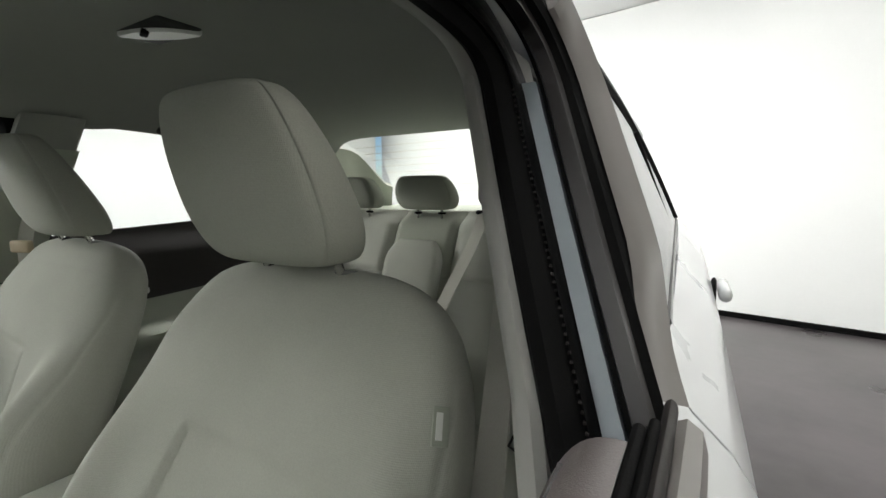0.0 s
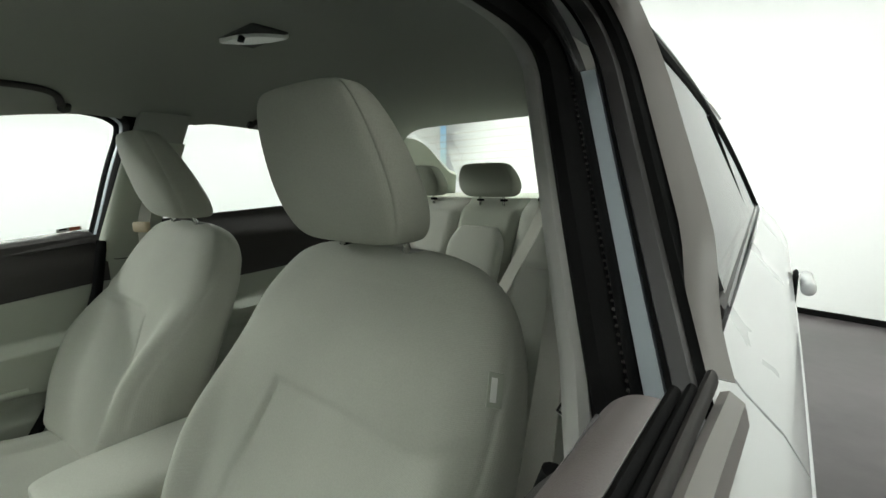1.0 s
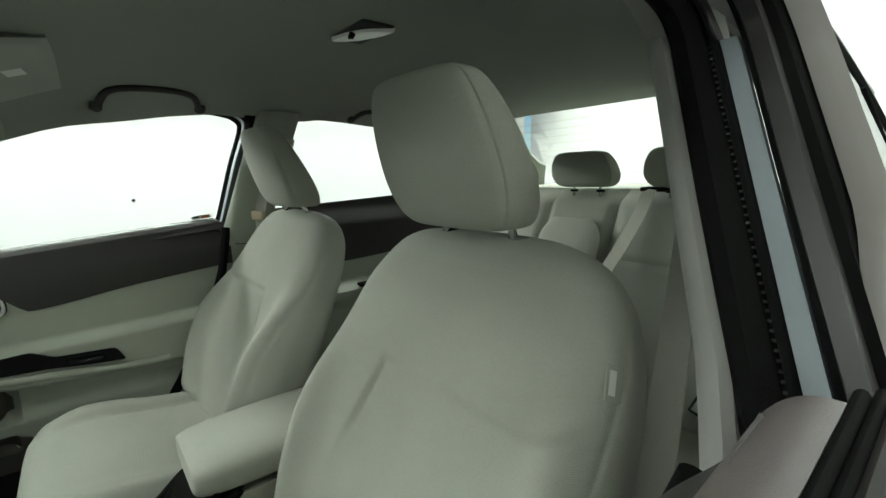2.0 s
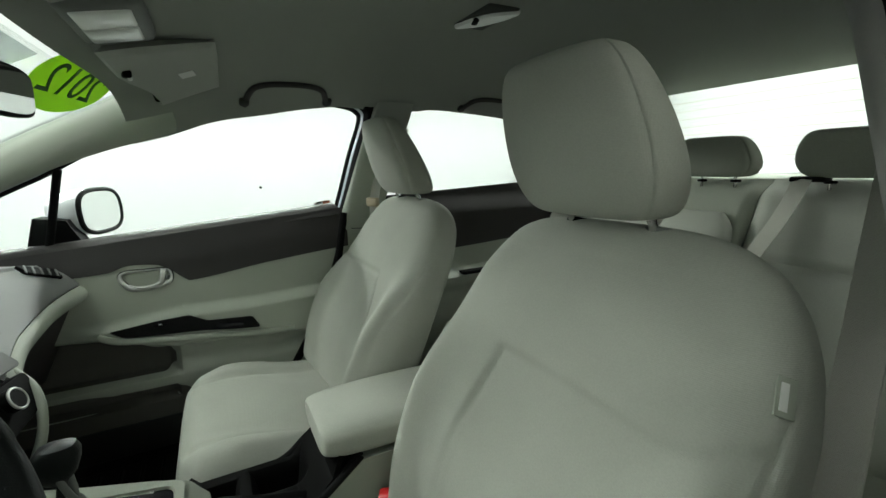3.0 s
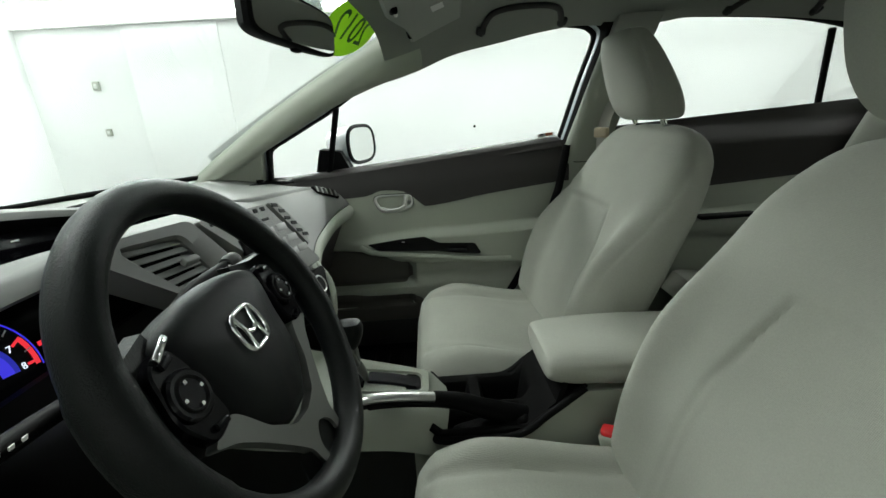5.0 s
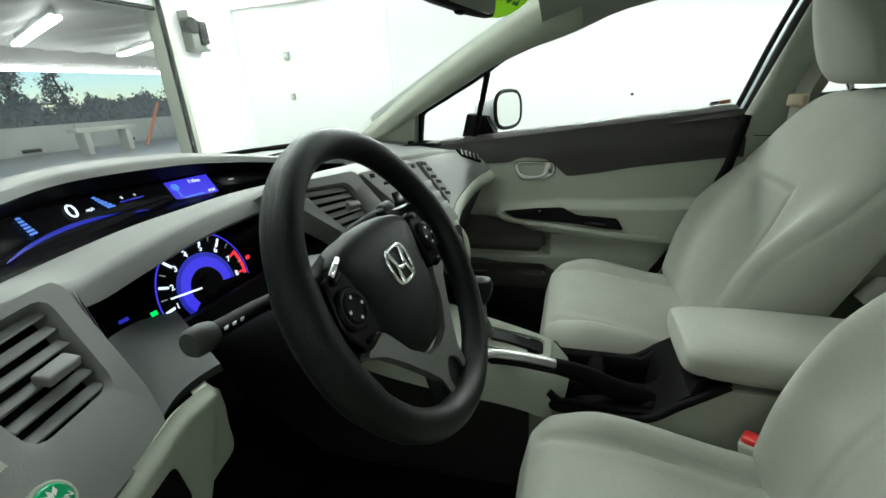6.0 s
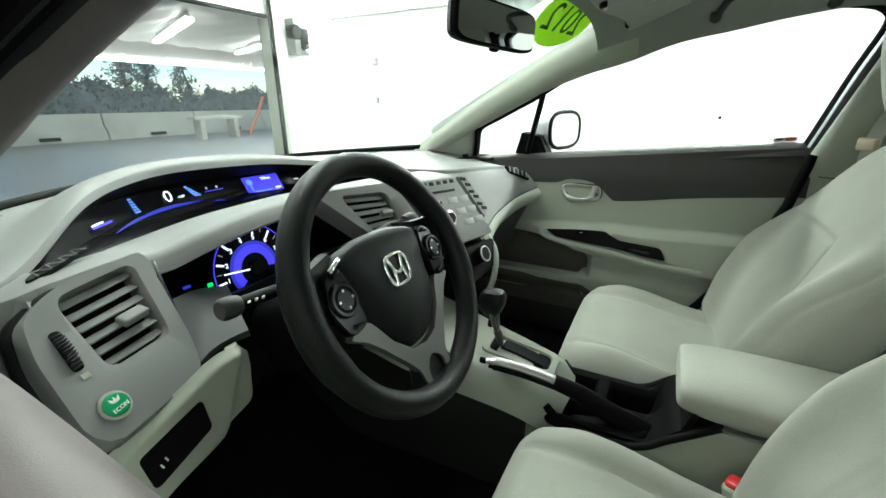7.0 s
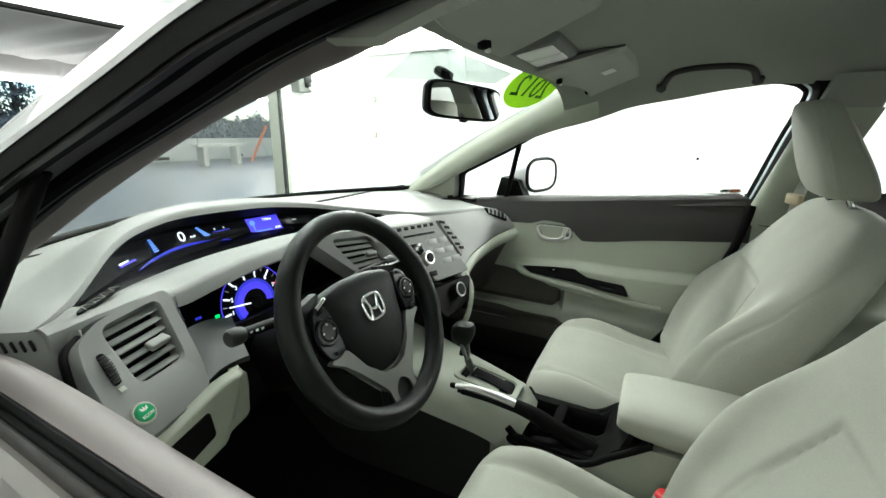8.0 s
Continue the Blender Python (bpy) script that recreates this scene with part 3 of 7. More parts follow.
for x in (-0.76, 0.76):
    for y in (1.45, -1.22):
        wheel = part("wheel", tube([(x, y + 0.245 * math.cos(a), 0.305 + 0.245 * math.sin(a)) for a in np.linspace(0, math.tau, 36, endpoint=False)], 0.06, seg=10, up=(1, 0, 0), flat=1.5, cyclic=True), RUBBER, car)
        part("rim", disc(0.20, 0.16, pose(x, y, 0.305, 0, 90), seg=24, bevel=0.01), SILVER, wheel)

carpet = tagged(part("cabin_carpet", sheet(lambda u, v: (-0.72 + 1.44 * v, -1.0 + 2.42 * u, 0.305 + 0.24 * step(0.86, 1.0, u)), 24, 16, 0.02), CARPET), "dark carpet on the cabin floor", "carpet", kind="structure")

def rounded_outline(outline, r, seg=4):
    out = []
    n = len(outline)
    for i in range(n):
        p, a, c = Vector(outline[i]), Vector(outline[i - 1]), Vector(outline[(i + 1) % n])
        rr = min(r, 0.45 * (a - p).length, 0.45 * (c - p).length)
        s, e = p + (a - p).normalized() * rr, p + (c - p).normalized() * rr
        for k in range(seg + 1):
            t = k / seg
            out.append(tuple((1 - t) ** 2 * s + 2 * t * (1 - t) * p + t * t * e))
    return out


# A pillars, inside


def apillar_near():
    """The driver's pillar cover, from the door seal to the windscreen's edge."""
    seal_line = [(0.36, 1.335), (0.48, 1.311), (0.566, 1.289), (0.607, 1.278), (0.713, 1.233), (0.778, 1.204), (0.851, 1.164), (0.938, 1.120), (1.0, 1.092), (1.10, 1.020), (1.17, 0.95)]
    glass_line = [(0.40, 1.336), (0.50, 1.316), (0.596, 1.281), (0.650, 1.262), (0.712, 1.246), (0.784, 1.222), (0.864, 1.188), (0.953, 1.140), (1.0, 1.109), (1.10, 1.052), (1.24, 0.955)]
    a = smooth_path([(0, y, z) for y, z in seal_line], 4)
    b = smooth_path([(0, y, z) for y, z in glass_line], 4)
    rings = []
    for p, q in zip(a, b):
        low = Vector((-(xg(p.z) - 0.044), p.y, p.z + 0.004))
        up = Vector((-(xg(q.z) - 0.100), q.y, q.z))
        ring = [low.lerp(up, j / 6) + Vector((0.006, -0.004, -0.006)) * math.sin(math.pi * j / 6) for j in range(7)]
        ring += [up + Vector((-0.012, 0.03, 0.02)), low + Vector((-0.004, 0.02, 0.025))]
        rings.append(ring)
    return loft(rings)


def apillar_far():
    """The passenger's pillar cover: two facets between the windscreen and the window's upper edge."""
    rings = []
    for k in range(31):
        t = -0.14 + 1.14 * k / 30
        y = 0.66 + 0.49 * t
        z = eased(y, FRONT_TOP)
        low = Vector((xg(z) - 0.040, y, z + 0.002))
        u = 1 - t
        up = Vector(ws(min(u, 1.0), 1.0)) + Vector((-0.014, -0.010, -0.006))
        if u > 1:
            up += Vector((-0.10, -0.60, 0.10)) * (u - 1)
        mid = low.lerp(up, 0.58) + Vector((-0.020, -0.014, -0.010))
        ring = [low.lerp(mid, j / 4) + Vector((-0.005, -0.004, -0.002)) * math.sin(math.pi * j / 4) for j in range(4)]
        ring += [mid.lerp(up, j / 4) + Vector((-0.003, -0.003, -0.002)) * math.sin(math.pi * j / 4) for j in range(5)]
        ring += [up + Vector((0.02, 0.02, 0.012)), low + Vector((0.016, 0.004, 0.012))]
        rings.append(ring)
    return loft(rings)


def sail(side):
    """The triangular corner trim between pillar, dash and window."""
    if side < 0:
        pts = [(0.668, 1.335, 0.975), (0.735, 1.155, 0.945), (0.735, 1.185, 0.905), (0.675, 1.37, 0.93)]
        return loft([[(side * x, y, z) for x, y, z in pts], [(side * (x + 0.03), y, z) for x, y, z in pts]])
    edge = rounded_outline([(1.126, 1.040), (1.150, 0.935), (1.36, 0.90), (1.36, 0.945), (1.24, 0.985)], 0.012)
    return loft([[(xg(z) + o - 0.10 * (y - 1.12), y, z) for y, z in edge] for o in (-0.052, -0.02)])


def outer_pillar(side):
    """The painted pillar outside, from the fender to the roof."""
    rings = []
    for k in range(21):
        t = k / 20
        y = 0.55 + 0.72 * t
        z = 1.372 - 0.36 * t ** 1.15
        x = 0.672 + 0.085 * t
        rings.append([(side * (x + a), y + c, z + d) for a, c, d in ((0.0, 0.0, -0.020), (0.012, 0, -0.012), (0.010, 0.004, 0.010), (-0.015, 0.02, 0.028), (-0.05, 0.035, 0.026), (-0.05, 0.03, 0.012))])
    # Front flanks: pale trim in shade, with the shade painted as dark grey.
    return loft(rings)


part("corner_frame", tube([(xg(z) - 0.012, y, z) for y, z in ((1.112, 1.052), (1.118, 1.040), (1.128, 0.99), (1.140, 0.938))], 0.007, flat=1.6), RUBBER, car, "black upright edge of the corner window")
part("pillar_skin", outer_pillar(1), PAINT, car, "white outer windscreen pillar")
# The driver's cover carries its shade as a darker colour.
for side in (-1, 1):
    part("pillar_trim", apillar_near() if side < 0 else apillar_far(), SHADED_PILLAR if side < 0 else TRIM_LIGHT, car, "moulded pillar cover")
    part("corner_trim", sail(side), TRIM_LIGHT, car)



def pillar_line(z, n, back):
    """A point on the middle pillar at height z, n outside the glass, back behind the window's rear edge."""
    return Vector((xg(z) + 0.010 + 0.10 * (z - 0.98) + n, 0.14 - 0.24 * (z - 1.02) - back, z))


def bpillar_trim(side):
    rings = []
    for k in range(22):
        z = 0.30 + (1.05 if side < 0 else 0.975) * k / 21
        low = 1 - step(0.85, 1.0, z)
        wide = 0.10 + 0.07 * low
        base = 0.14 - 0.24 * (max(z, 0.95) - 1.02) if side > 0 else 0.116 - 0.47 * (max(z, 0.95) - 1.03)
        x = xg(max(z, 0.97)) + (0.002 if side < 0 else 0)
        ring = []
        for dx, dy in ((-0.050, -0.035), (-0.052, -0.016), (-0.060, -0.011), (-0.070, -0.014), (-0.082, -0.028), (-0.088, -0.05), (-0.092, -0.05 - wide * 0.6), (-0.082, -0.05 - wide), (-0.03, -0.05 - wide), (-0.03, -0.06)):
            ring.append((side * (x + dx + 0.01 * low), base + dy, z))
        rings.append(ring)
    return loft(rings)


for side in (-1, 1):
    # Duller trim on the driver's side: shade on the cover put into colour.
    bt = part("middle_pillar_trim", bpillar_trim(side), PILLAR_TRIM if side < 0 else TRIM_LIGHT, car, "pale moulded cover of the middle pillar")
    if side > 0:
        part("pillar_head", loft([[(xg(z) - dx, 0.14 - 0.24 * (z - 1.02) - dy, z) for dx, dy in ((0.045, 0.02), (0.074, 0.022), (0.084, 0.034), (0.089, 0.060), (0.090, 0.090), (0.087, 0.120), (0.078, 0.142), (0.06, 0.15), (0.03, 0.15), (0.03, 0.05))] for z in np.linspace(1.272, 1.352, 6)]), HEADCLOTH, bt, "felt head of the pillar")
    part("trim_joint", tube([(side * (xg(0.99) - 0.062), 0.115, 0.947), (side * (xg(0.99) - 0.085), 0.10, 0.945), (side * (xg(0.99) - 0.092), 0.03, 0.945)], 0.0012, seg=6), RUBBER, bt)
    part("rocker_trim", box((0.09, 1.1, 0.12), pose(side * 0.72, 0.55, 0.33), 0.02), BLACK_PLASTIC, car)


def cpillar(side):
    """Inner cover from the rear door to the rear window."""
    def f(u, v):
        y = -0.90 - 0.42 * u
        top = roof_at(0.56, max(y, -1.1)) - 0.16 * step(0.4, 1, u)
        z = 1.02 + (top - 1.02) * v
        x = 0.70 - 0.12 * v - 0.08 * u
        return (side * x, y - 0.14 * (1 - v) * u, z)
    return sheet(f, 10, 10, 0.02 * side)


for side in (-1, 1):
    part("rear_pillar_trim", cpillar(side), TRIM_LIGHT, car)

shelf = tagged(part("parcel_shelf", box((1.28, 0.62, 0.03), pose(0, -1.28, 1.085), 0.01), TRIM_LIGHT), "pale parcel shelf under the rear window", "shelf", kind="structure")

# ---- doors ----


def offset_path(yz, n, m, side):
    """The window's outline moved m outwards in its own plane and n outside the glass."""
    pts = [Vector((0, y, z)) for y, z in yz]
    mid = Vector((0, sum(p.y for p in pts) / len(pts), sum(p.z for p in pts) / len(pts)))
    out = []
    for i, p in enumerate(pts):
        d = (pts[min(i + 1, len(pts) - 1)] - pts[max(i - 1, 0)]).normalized()
        nr = Vector((0, -d.z, d.y))
        if nr.dot(p - mid) < 0:
            nr = -nr
        front = p.y > -0.05
        q = p + nr * (m + (0.030 * step(0.07, 0.30, p.y) * (1 - 0.85 * step(0.70, 0.92, p.y)) if front else 0.012))
        bow = (0.010 + 0.10 * (q.z - 0.98)) * step(0.80, 0.35, q.y) if front and side < 0 else 0
        if front and side > 0 and n < -0.02:
            bow += (0.036 if n < -0.03 else 0.012) * step(0.48, 0.62, q.y)
        if front and side < 0 and n < -0.03:
            bow -= 0.050 * step(0.18, 0.55, q.y)
        out.append(Vector((side * (xg(q.z) + n + bow), q.y, q.z)))
    return out


def frame_strip(yz, corners, side, first=0, last=None):
    """A bar round the window's edge; corners are its section as (n, m)."""
    loops = [offset_path(yz, n, m, side) for n, m in corners]
    return loft([[lp[i] for lp in loops] for i in range(len(yz))[first:last]])


def near_frame(corners, first=0, last=None):
    """A bar round the driver's open window. Corners give the section as (n, m) on the middle pillar and (n, m) on the windscreen pillar:
    n outside the glass, m away from the opening."""
    pts = [Vector((0, y, z)) for y, z in DRIVER_EDGE]
    mid, rings = Vector((0, 0.45, 1.14)), []
    for i in range(len(pts))[first:last]:
        p = pts[i]
        d = (pts[min(i + 1, len(pts) - 1)] - pts[max(i - 1, 0)]).normalized()
        nr = Vector((0, -d.z, d.y))
        if nr.dot(p - mid) < 0:
            nr = -nr
        w = step(0.45, 0.0, p.y)
        ring = []
        for nb, mb, na, ma in corners:
            n, q = na + (nb - na) * w, p + nr * (ma + (mb - ma) * w)
            if n > 0.04:
                n -= 0.016 * w * step(1.13, 1.02, q.z)
            ring.append((-(xg(q.z) + n), q.y, q.z))
        rings.append(ring)
    return loft(rings)


def dense(yz, steps=5):
    return [(p.y, p.z) for p in smooth_path([(0, y, z) for y, z in yz], steps)]


FRONT_EDGE = dense([(0.15, 0.985), (0.128, 1.07), (0.098, 1.20), (0.072, 1.30), (0.082, 1.330), (0.13, 1.341), (0.25, 1.328), (0.37, 1.306), (0.49, 1.283), (0.61, 1.248), (0.72, 1.212), (0.85, 1.163), (0.94, 1.122), (1.0, 1.093), (1.06, 1.064), (1.104, 1.042), (1.120, 1.02), (1.130, 0.98), (1.142, 0.935)])
REAR_EDGE = dense([(-0.052, 1.05), (-0.06, 1.12), (-0.085, 1.28), (-0.10, 1.325), (-0.16, 1.344), (-0.30, 1.341), (-0.53, 1.325), (-0.72, 1.292), (-0.88, 1.24), (-1.0, 1.16), (-1.06, 1.08)])


DRIVER_EDGE = dense([(0.120, 0.94), (0.078, 1.03), (0.033, 1.126), (-0.022, 1.242), (-0.040, 1.285), (-0.036, 1.322), (-0.006, 1.346), (0.06, 1.356), (0.20, 1.352), (0.35, 1.336), (0.48, 1.311), (0.589, 1.284), (0.656, 1.262), (0.709, 1.238), (0.77, 1.211), (0.854, 1.174), (0.93, 1.135), (1.0, 1.092), (1.08, 1.035), (1.16, 0.955)])


def driver_frame(root):
    """The frame of the open window, from the cabin's seal out to the painted skin."""
    sash = [(-0.013, 0.001, -0.015, 0.001), (0.0035, 0.0, 0.006, 0.0), (0.0035, 0.010, 0.006, 0.02), (-0.013, 0.010, -0.015, 0.02)]
    part("inner_seal", near_frame([(-0.054, -0.020, -0.052, 0.006), (-0.046, -0.030, -0.046, -0.006), (-0.034, -0.030, -0.034, -0.010), (-0.022, -0.018, -0.022, -0.004), (-0.017, 0.004, -0.017, 0.004), (-0.017, 0.04, -0.017, 0.03), (-0.054, 0.04, -0.052, 0.03)]), RUBBER, root, "thick black door seal")
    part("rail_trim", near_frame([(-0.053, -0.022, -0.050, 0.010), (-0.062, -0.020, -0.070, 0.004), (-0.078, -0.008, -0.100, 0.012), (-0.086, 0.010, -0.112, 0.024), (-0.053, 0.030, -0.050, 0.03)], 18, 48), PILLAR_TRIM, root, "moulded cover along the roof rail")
    part("seal_lip", near_frame([(-0.020, -0.012, -0.026, -0.013), (-0.017, -0.016, -0.022, -0.014), (-0.014, -0.012, -0.018, -0.010), (-0.014, 0.004, -0.018, 0.004), (-0.020, 0.004, -0.026, 0.004)]), BLACK_PLASTIC, root, "folded lip of the door seal")
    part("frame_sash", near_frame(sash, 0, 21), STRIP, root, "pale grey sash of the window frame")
    # Same sash as above; its darker colour holds the shade under the pillar.
    part("front_sash", near_frame(sash, 44), SASH_SHADED, root, "front sash of the window frame, shade put in its grey")
    part("window_channel", near_frame([(0.005, 0.006, 0.007, 0.004), (0.007, -0.004, 0.009, -0.006), (0.040, -0.002, 0.034, -0.010), (0.046, 0.006, 0.037, 0.004), (0.046, 0.03, 0.037, 0.03), (0.005, 0.03, 0.007, 0.03)]), RUBBER, root, "black rubber window channel")
    part("channel_lip", near_frame([(0.010, 0.0, 0.022, -0.002), (0.013, -0.008, 0.024, -0.013), (0.028, -0.008, 0.030, -0.013), (0.033, 0.0, 0.032, -0.002)]), SATIN_DARK, root, "satin dark lip along the channel")
    part("pillar_applique", near_frame([(0.047, 0.004, 0.038, 0.012), (0.053, 0.006, 0.038, 0.014), (0.062, 0.016, 0.038, 0.016), (0.070, 0.028, 0.037, 0.018), (0.068, 0.038, 0.036, 0.024), (0.047, 0.042, 0.030, 0.024)], 4, 30), FILM, root, "pale satin film on the frame's rear edge")
    part("frame_skin", near_frame([(0.046, 0.014, 0.0385, 0.009), (0.052, 0.018, 0.041, 0.013), (0.050, 0.030, 0.036, 0.034), (0.034, 0.044, 0.024, 0.050), (0.010, 0.052, 0.002, 0.058), (0.010, 0.030, 0.002, 0.030)], 46), PAINT, root, "white outer skin of the pillar")
    part("screen_moulding", near_frame([(0.008, 0.050, 0.006, 0.056), (0.010, 0.056, 0.006, 0.063), (-0.006, 0.060, -0.008, 0.068), (-0.010, 0.052, -0.012, 0.058)], 46), RUBBER, root, "black moulding between pillar and windscreen")


def door_frame(root, yz, side):
    part("inner_seal", frame_strip(yz, [(-0.049, 0.014), (-0.034, 0.004), (-0.024, 0.004), (-0.021, 0.012), (-0.021, 0.040), (-0.049, 0.040)], side), RUBBER, root, "thick black door seal")
    part("frame_sash", frame_strip(yz, [(-0.018, 0.004), (-0.002, 0.002), (0.004, 0.006), (0.004, 0.034), (-0.018, 0.034)], side), STRIP, root, "pale grey sash of the window frame")
    part("window_channel", frame_strip(yz, [(0.006, 0.000), (0.012, -0.006), (0.020, -0.006), (0.026, 0.002), (0.026, 0.03), (0.006, 0.03)], side), RUBBER, root, "black rubber window channel")
    edge = [(0.029, 0.000), (0.036, -0.002), (0.042, 0.010), (0.036, 0.062), (0.029, 0.062)]
    split = 17 if yz is FRONT_EDGE else 0
    part("frame_edge", frame_strip(yz, edge, side, split), MOLDING, root, "satin grey outer edge of the frame")
    if split:
        part("pillar_applique", frame_strip(yz, edge, side, 1, split + 1), FILM, root, "pale satin film on the frame's rear edge")


def seal_beads(root, side):
    """Small ribs along the inner seal of the middle pillar."""
    bm = bmesh.new()
    for k in range(46):
        z = 0.985 + 0.29 * k / 45
        p = Vector((xg(z) - 0.019, 0.078 - 0.47 * (z - 1.03) + 0.0165, z)) if side < 0 else pillar_line(z, -0.0235, 0.0035)
        box((0.0025, 0.003, 0.0022), Matrix.Translation((side * p.x, p.y, p.z)), 0, bm=bm)
    part("seal_ribs", bm, BROWN_TRIM, root)


def inner_face(y, z):
    """Half width of the front door's lining."""
    t = (z - 0.30) / (zb(y) - 0.30)
    x = 0.700 - 0.018 * math.sin(math.pi * min(1, max(0, t))) + 0.012 * step(0.86, 1.0, t)
    # arm rest: a ledge with a lip, and the hollow of the map pocket under it
    along = step(0.93, 0.78, y) * step(0.10, 0.22, y)
    top = between(y, [(0.2, 0.745), (0.45, 0.735), (0.60, 0.735), (0.85, 0.715)])
    foot = between(y, [(0.2, 0.618), (0.30, 0.623), (0.66, 0.643), (0.81, 0.688), (1.0, 0.70)])
    bulge = step(top + 0.022, top - 0.006, z) * step(foot - 0.012, foot + 0.006, z) * (0.050 - 0.010 * step(0.5, 0.8, y))
    hollow = step(0.548, 0.562, z) * step(foot - 0.004, foot - 0.018, z) * step(0.650, 0.690, y) * step(1.1, 1.0, y) * 0.055
    slot = step(0.478, 0.488, z) * step(0.522, 0.512, z) * step(0.660, 0.69, y) * 0.045
    ledge = step(0.60, 0.545, z) * 0.022
    return x - along * bulge + hollow + slot - ledge


def split_line(y):
    return eased(y, [(0.14, 0.885), (0.20, 0.879), (0.40, 0.857), (0.56, 0.833), (0.607, 0.829), (0.645, 0.860), (0.69, 0.886), (0.75, 0.890), (0.805, 0.874), (1.2, 0.86)])


def lining(y0, y1, lo, hi, side, thick, lift=0.0, nu=70, nv=60):
    def f(u, v):
        y = y0 + (y1 - y0) * u
        a, b = lo(y), hi(y)
        z = a + (b - a) * v
        return (side * (inner_face(y, z) - lift + (0.038 * step(0.90, 1.0, z) if side < 0 else 0)), y, z)
    return sheet(f, nu, nv, -thick * side)


def front_door(name, side, label):
    root = thing(name, label, "car door", (side * 0.8, 0.6, 0.25))
    part("outer_skin", side_skin(0.005, 1.13, side), PAINT, root)
    part("lower_lining", lining(0.12 if side > 0 else 0.20, 1.17, lambda y: 0.30, lambda y: split_line(y) + 0.004, side, 0.012, 0.0, 110, 150), TRIM_LIGHT, root, "pale moulded door lining with arm rest")
    part("kick_panel", lining(0.16, 1.17, lambda y: 0.295, lambda y: between(y, [(0.3, 0.44), (0.58, 0.45), (0.655, 0.512), (0.80, 0.520), (1.2, 0.524)]), side, 0.012, 0.004, 60, 40), DOOR_BROWN, root, "dark scuff panel and pocket at the foot of the lining")
    if side > 0:
        # Sheet in the pocket's hollow; its dark colour includes the shade there.
        part("pocket_liner", lining(0.672, 1.16, lambda y: 0.556 + 0.020 * (1 - step(0.672, 0.70, y)), lambda y: 0.618 + 0.055 * step(0.70, 0.85, y) - 0.012 * (1 - step(0.672, 0.69, y)), side, 0.006, 0.003, 60, 20), DOOR_BROWN, root, "lining of the map pocket, recess shade in its dark colour")
        part("scuff_carpet", lining(0.30, 1.17, lambda y: 0.297, lambda y: 0.425, side, 0.006, 0.008, 40, 10), LAMP_BASE, root, "grey felt strip at the foot of the door")
    part("upper_lining", lining(0.12 if side > 0 else 0.20, 1.17, split_line, lambda y: zb(y) - 0.012, side, 0.012, 0.005, 60, 14), BROWN_TRIM, root, "dark brown upper door lining")

    def sill(y):
        """Half width at the outer edge of the sill cap."""
        return 0.787 - 0.048 * y if side < 0 else xg(zb(y)) + 0.009

    def cap(u, v):
        y = (0.125 if side > 0 else 0.162) + 1.0 * u
        wide = 0.036 + 0.010 * step(0.4, 1.0, y) if side < 0 else 0.055
        drop = 0.030 - 0.010 * step(0.4, 1.0, y) if side < 0 else 0.030
        edge = 1 - (1 - v) ** 3
        return (side * (sill(y) - wide * (1 - v)), y, zb(y) - drop * (1 - edge) - 0.004 - 0.025 * (1 - step(0.0, 0.02, u)) ** 2)
    # The driver's cap is paler because the light on it is in the colour.
    part("door_cap", sheet(cap, 40, 10, 0.006 * side), LIT_CAP_TRIM if side < 0 else BROWN_TRIM, root, "smooth brown cap along the window sill")
    part("inner_sweep", tube([(side * (sill(y) + 0.003), y, zb(y) - 0.003) for y in np.linspace(0.165, 1.15, 24)], 0.004, flat=1.3), RUBBER, root, "black sill seal")
    part("window_slot", sheet(lambda u, v: (side * (sill(0.14 + u) + 0.004 + 0.008 * v), 0.14 + 1.0 * u, zb(0.14 + u) - 0.018), 20, 2, 0.004 * side), BLACK_PLASTIC, root)
    part("outer_sweep", tube([(side * (sill(y) + 0.010), y, zb(y) - 0.006) for y in np.linspace(0.15, 1.15, 24)], 0.0035, flat=1.3), RUBBER, root)
    part("belt_moulding", tube([(side * (sill(y) + 0.0165), y, zb(y) - 0.012) for y in np.linspace(0.12, 1.13, 24)], 0.0045, flat=2.0), MOLDING, root, "satin grey belt moulding")
    if side < 0:
        part("belt_trim", loft([[(side * (sill(y) + dx), y, zb(y) - dz - 0.016 * (1 - step(0.08, 0.24, y))) for dx, dz in ((0.020, 0.034), (0.020, 0.014), (0.026, 0.011), (0.036, 0.018), (0.040, 0.034))] for y in np.linspace(0.10, 1.13, 24)]), FILM, root, "satin grey strip under the window")
    if side < 0:
        driver_frame(root)
    else:
        door_frame(root, FRONT_EDGE, side)
    seal_beads(root, side)
    bar = [(side * (xg(1.155) - 0.004), 0.868, 1.158), (side * (xg(0.95) - 0.004), 0.935, 0.945)] if side > 0 else [(-xg(1.165) - 0.004, 0.865, 1.168), (-xg(0.95) - 0.004, 0.935, 0.945)]
    part("division_bar", tube(bar, 0.010, flat=0.8), RUBBER, root, "black bar before the corner window")
    part("rear_seal", tube([(side * (0.688 if side > 0 else 0.705), 0.128 if side > 0 else 0.165, zb(0.12) - 0.03 if side > 0 else 0.93), (side * 0.684, 0.175 if side < 0 else 0.155, 0.86), (side * 0.672, 0.22, 0.68), (side * 0.66, 0.335, 0.50), (side * 0.66, 0.42, 0.34)], 0.013), RUBBER, root, "black door opening seal")
    part("front_seal", tube([(side * 0.70, 1.15, 0.95), (side * 0.69, 1.16, 0.6), (side * 0.68, 1.1, 0.34)], 0.012), RUBBER, root)
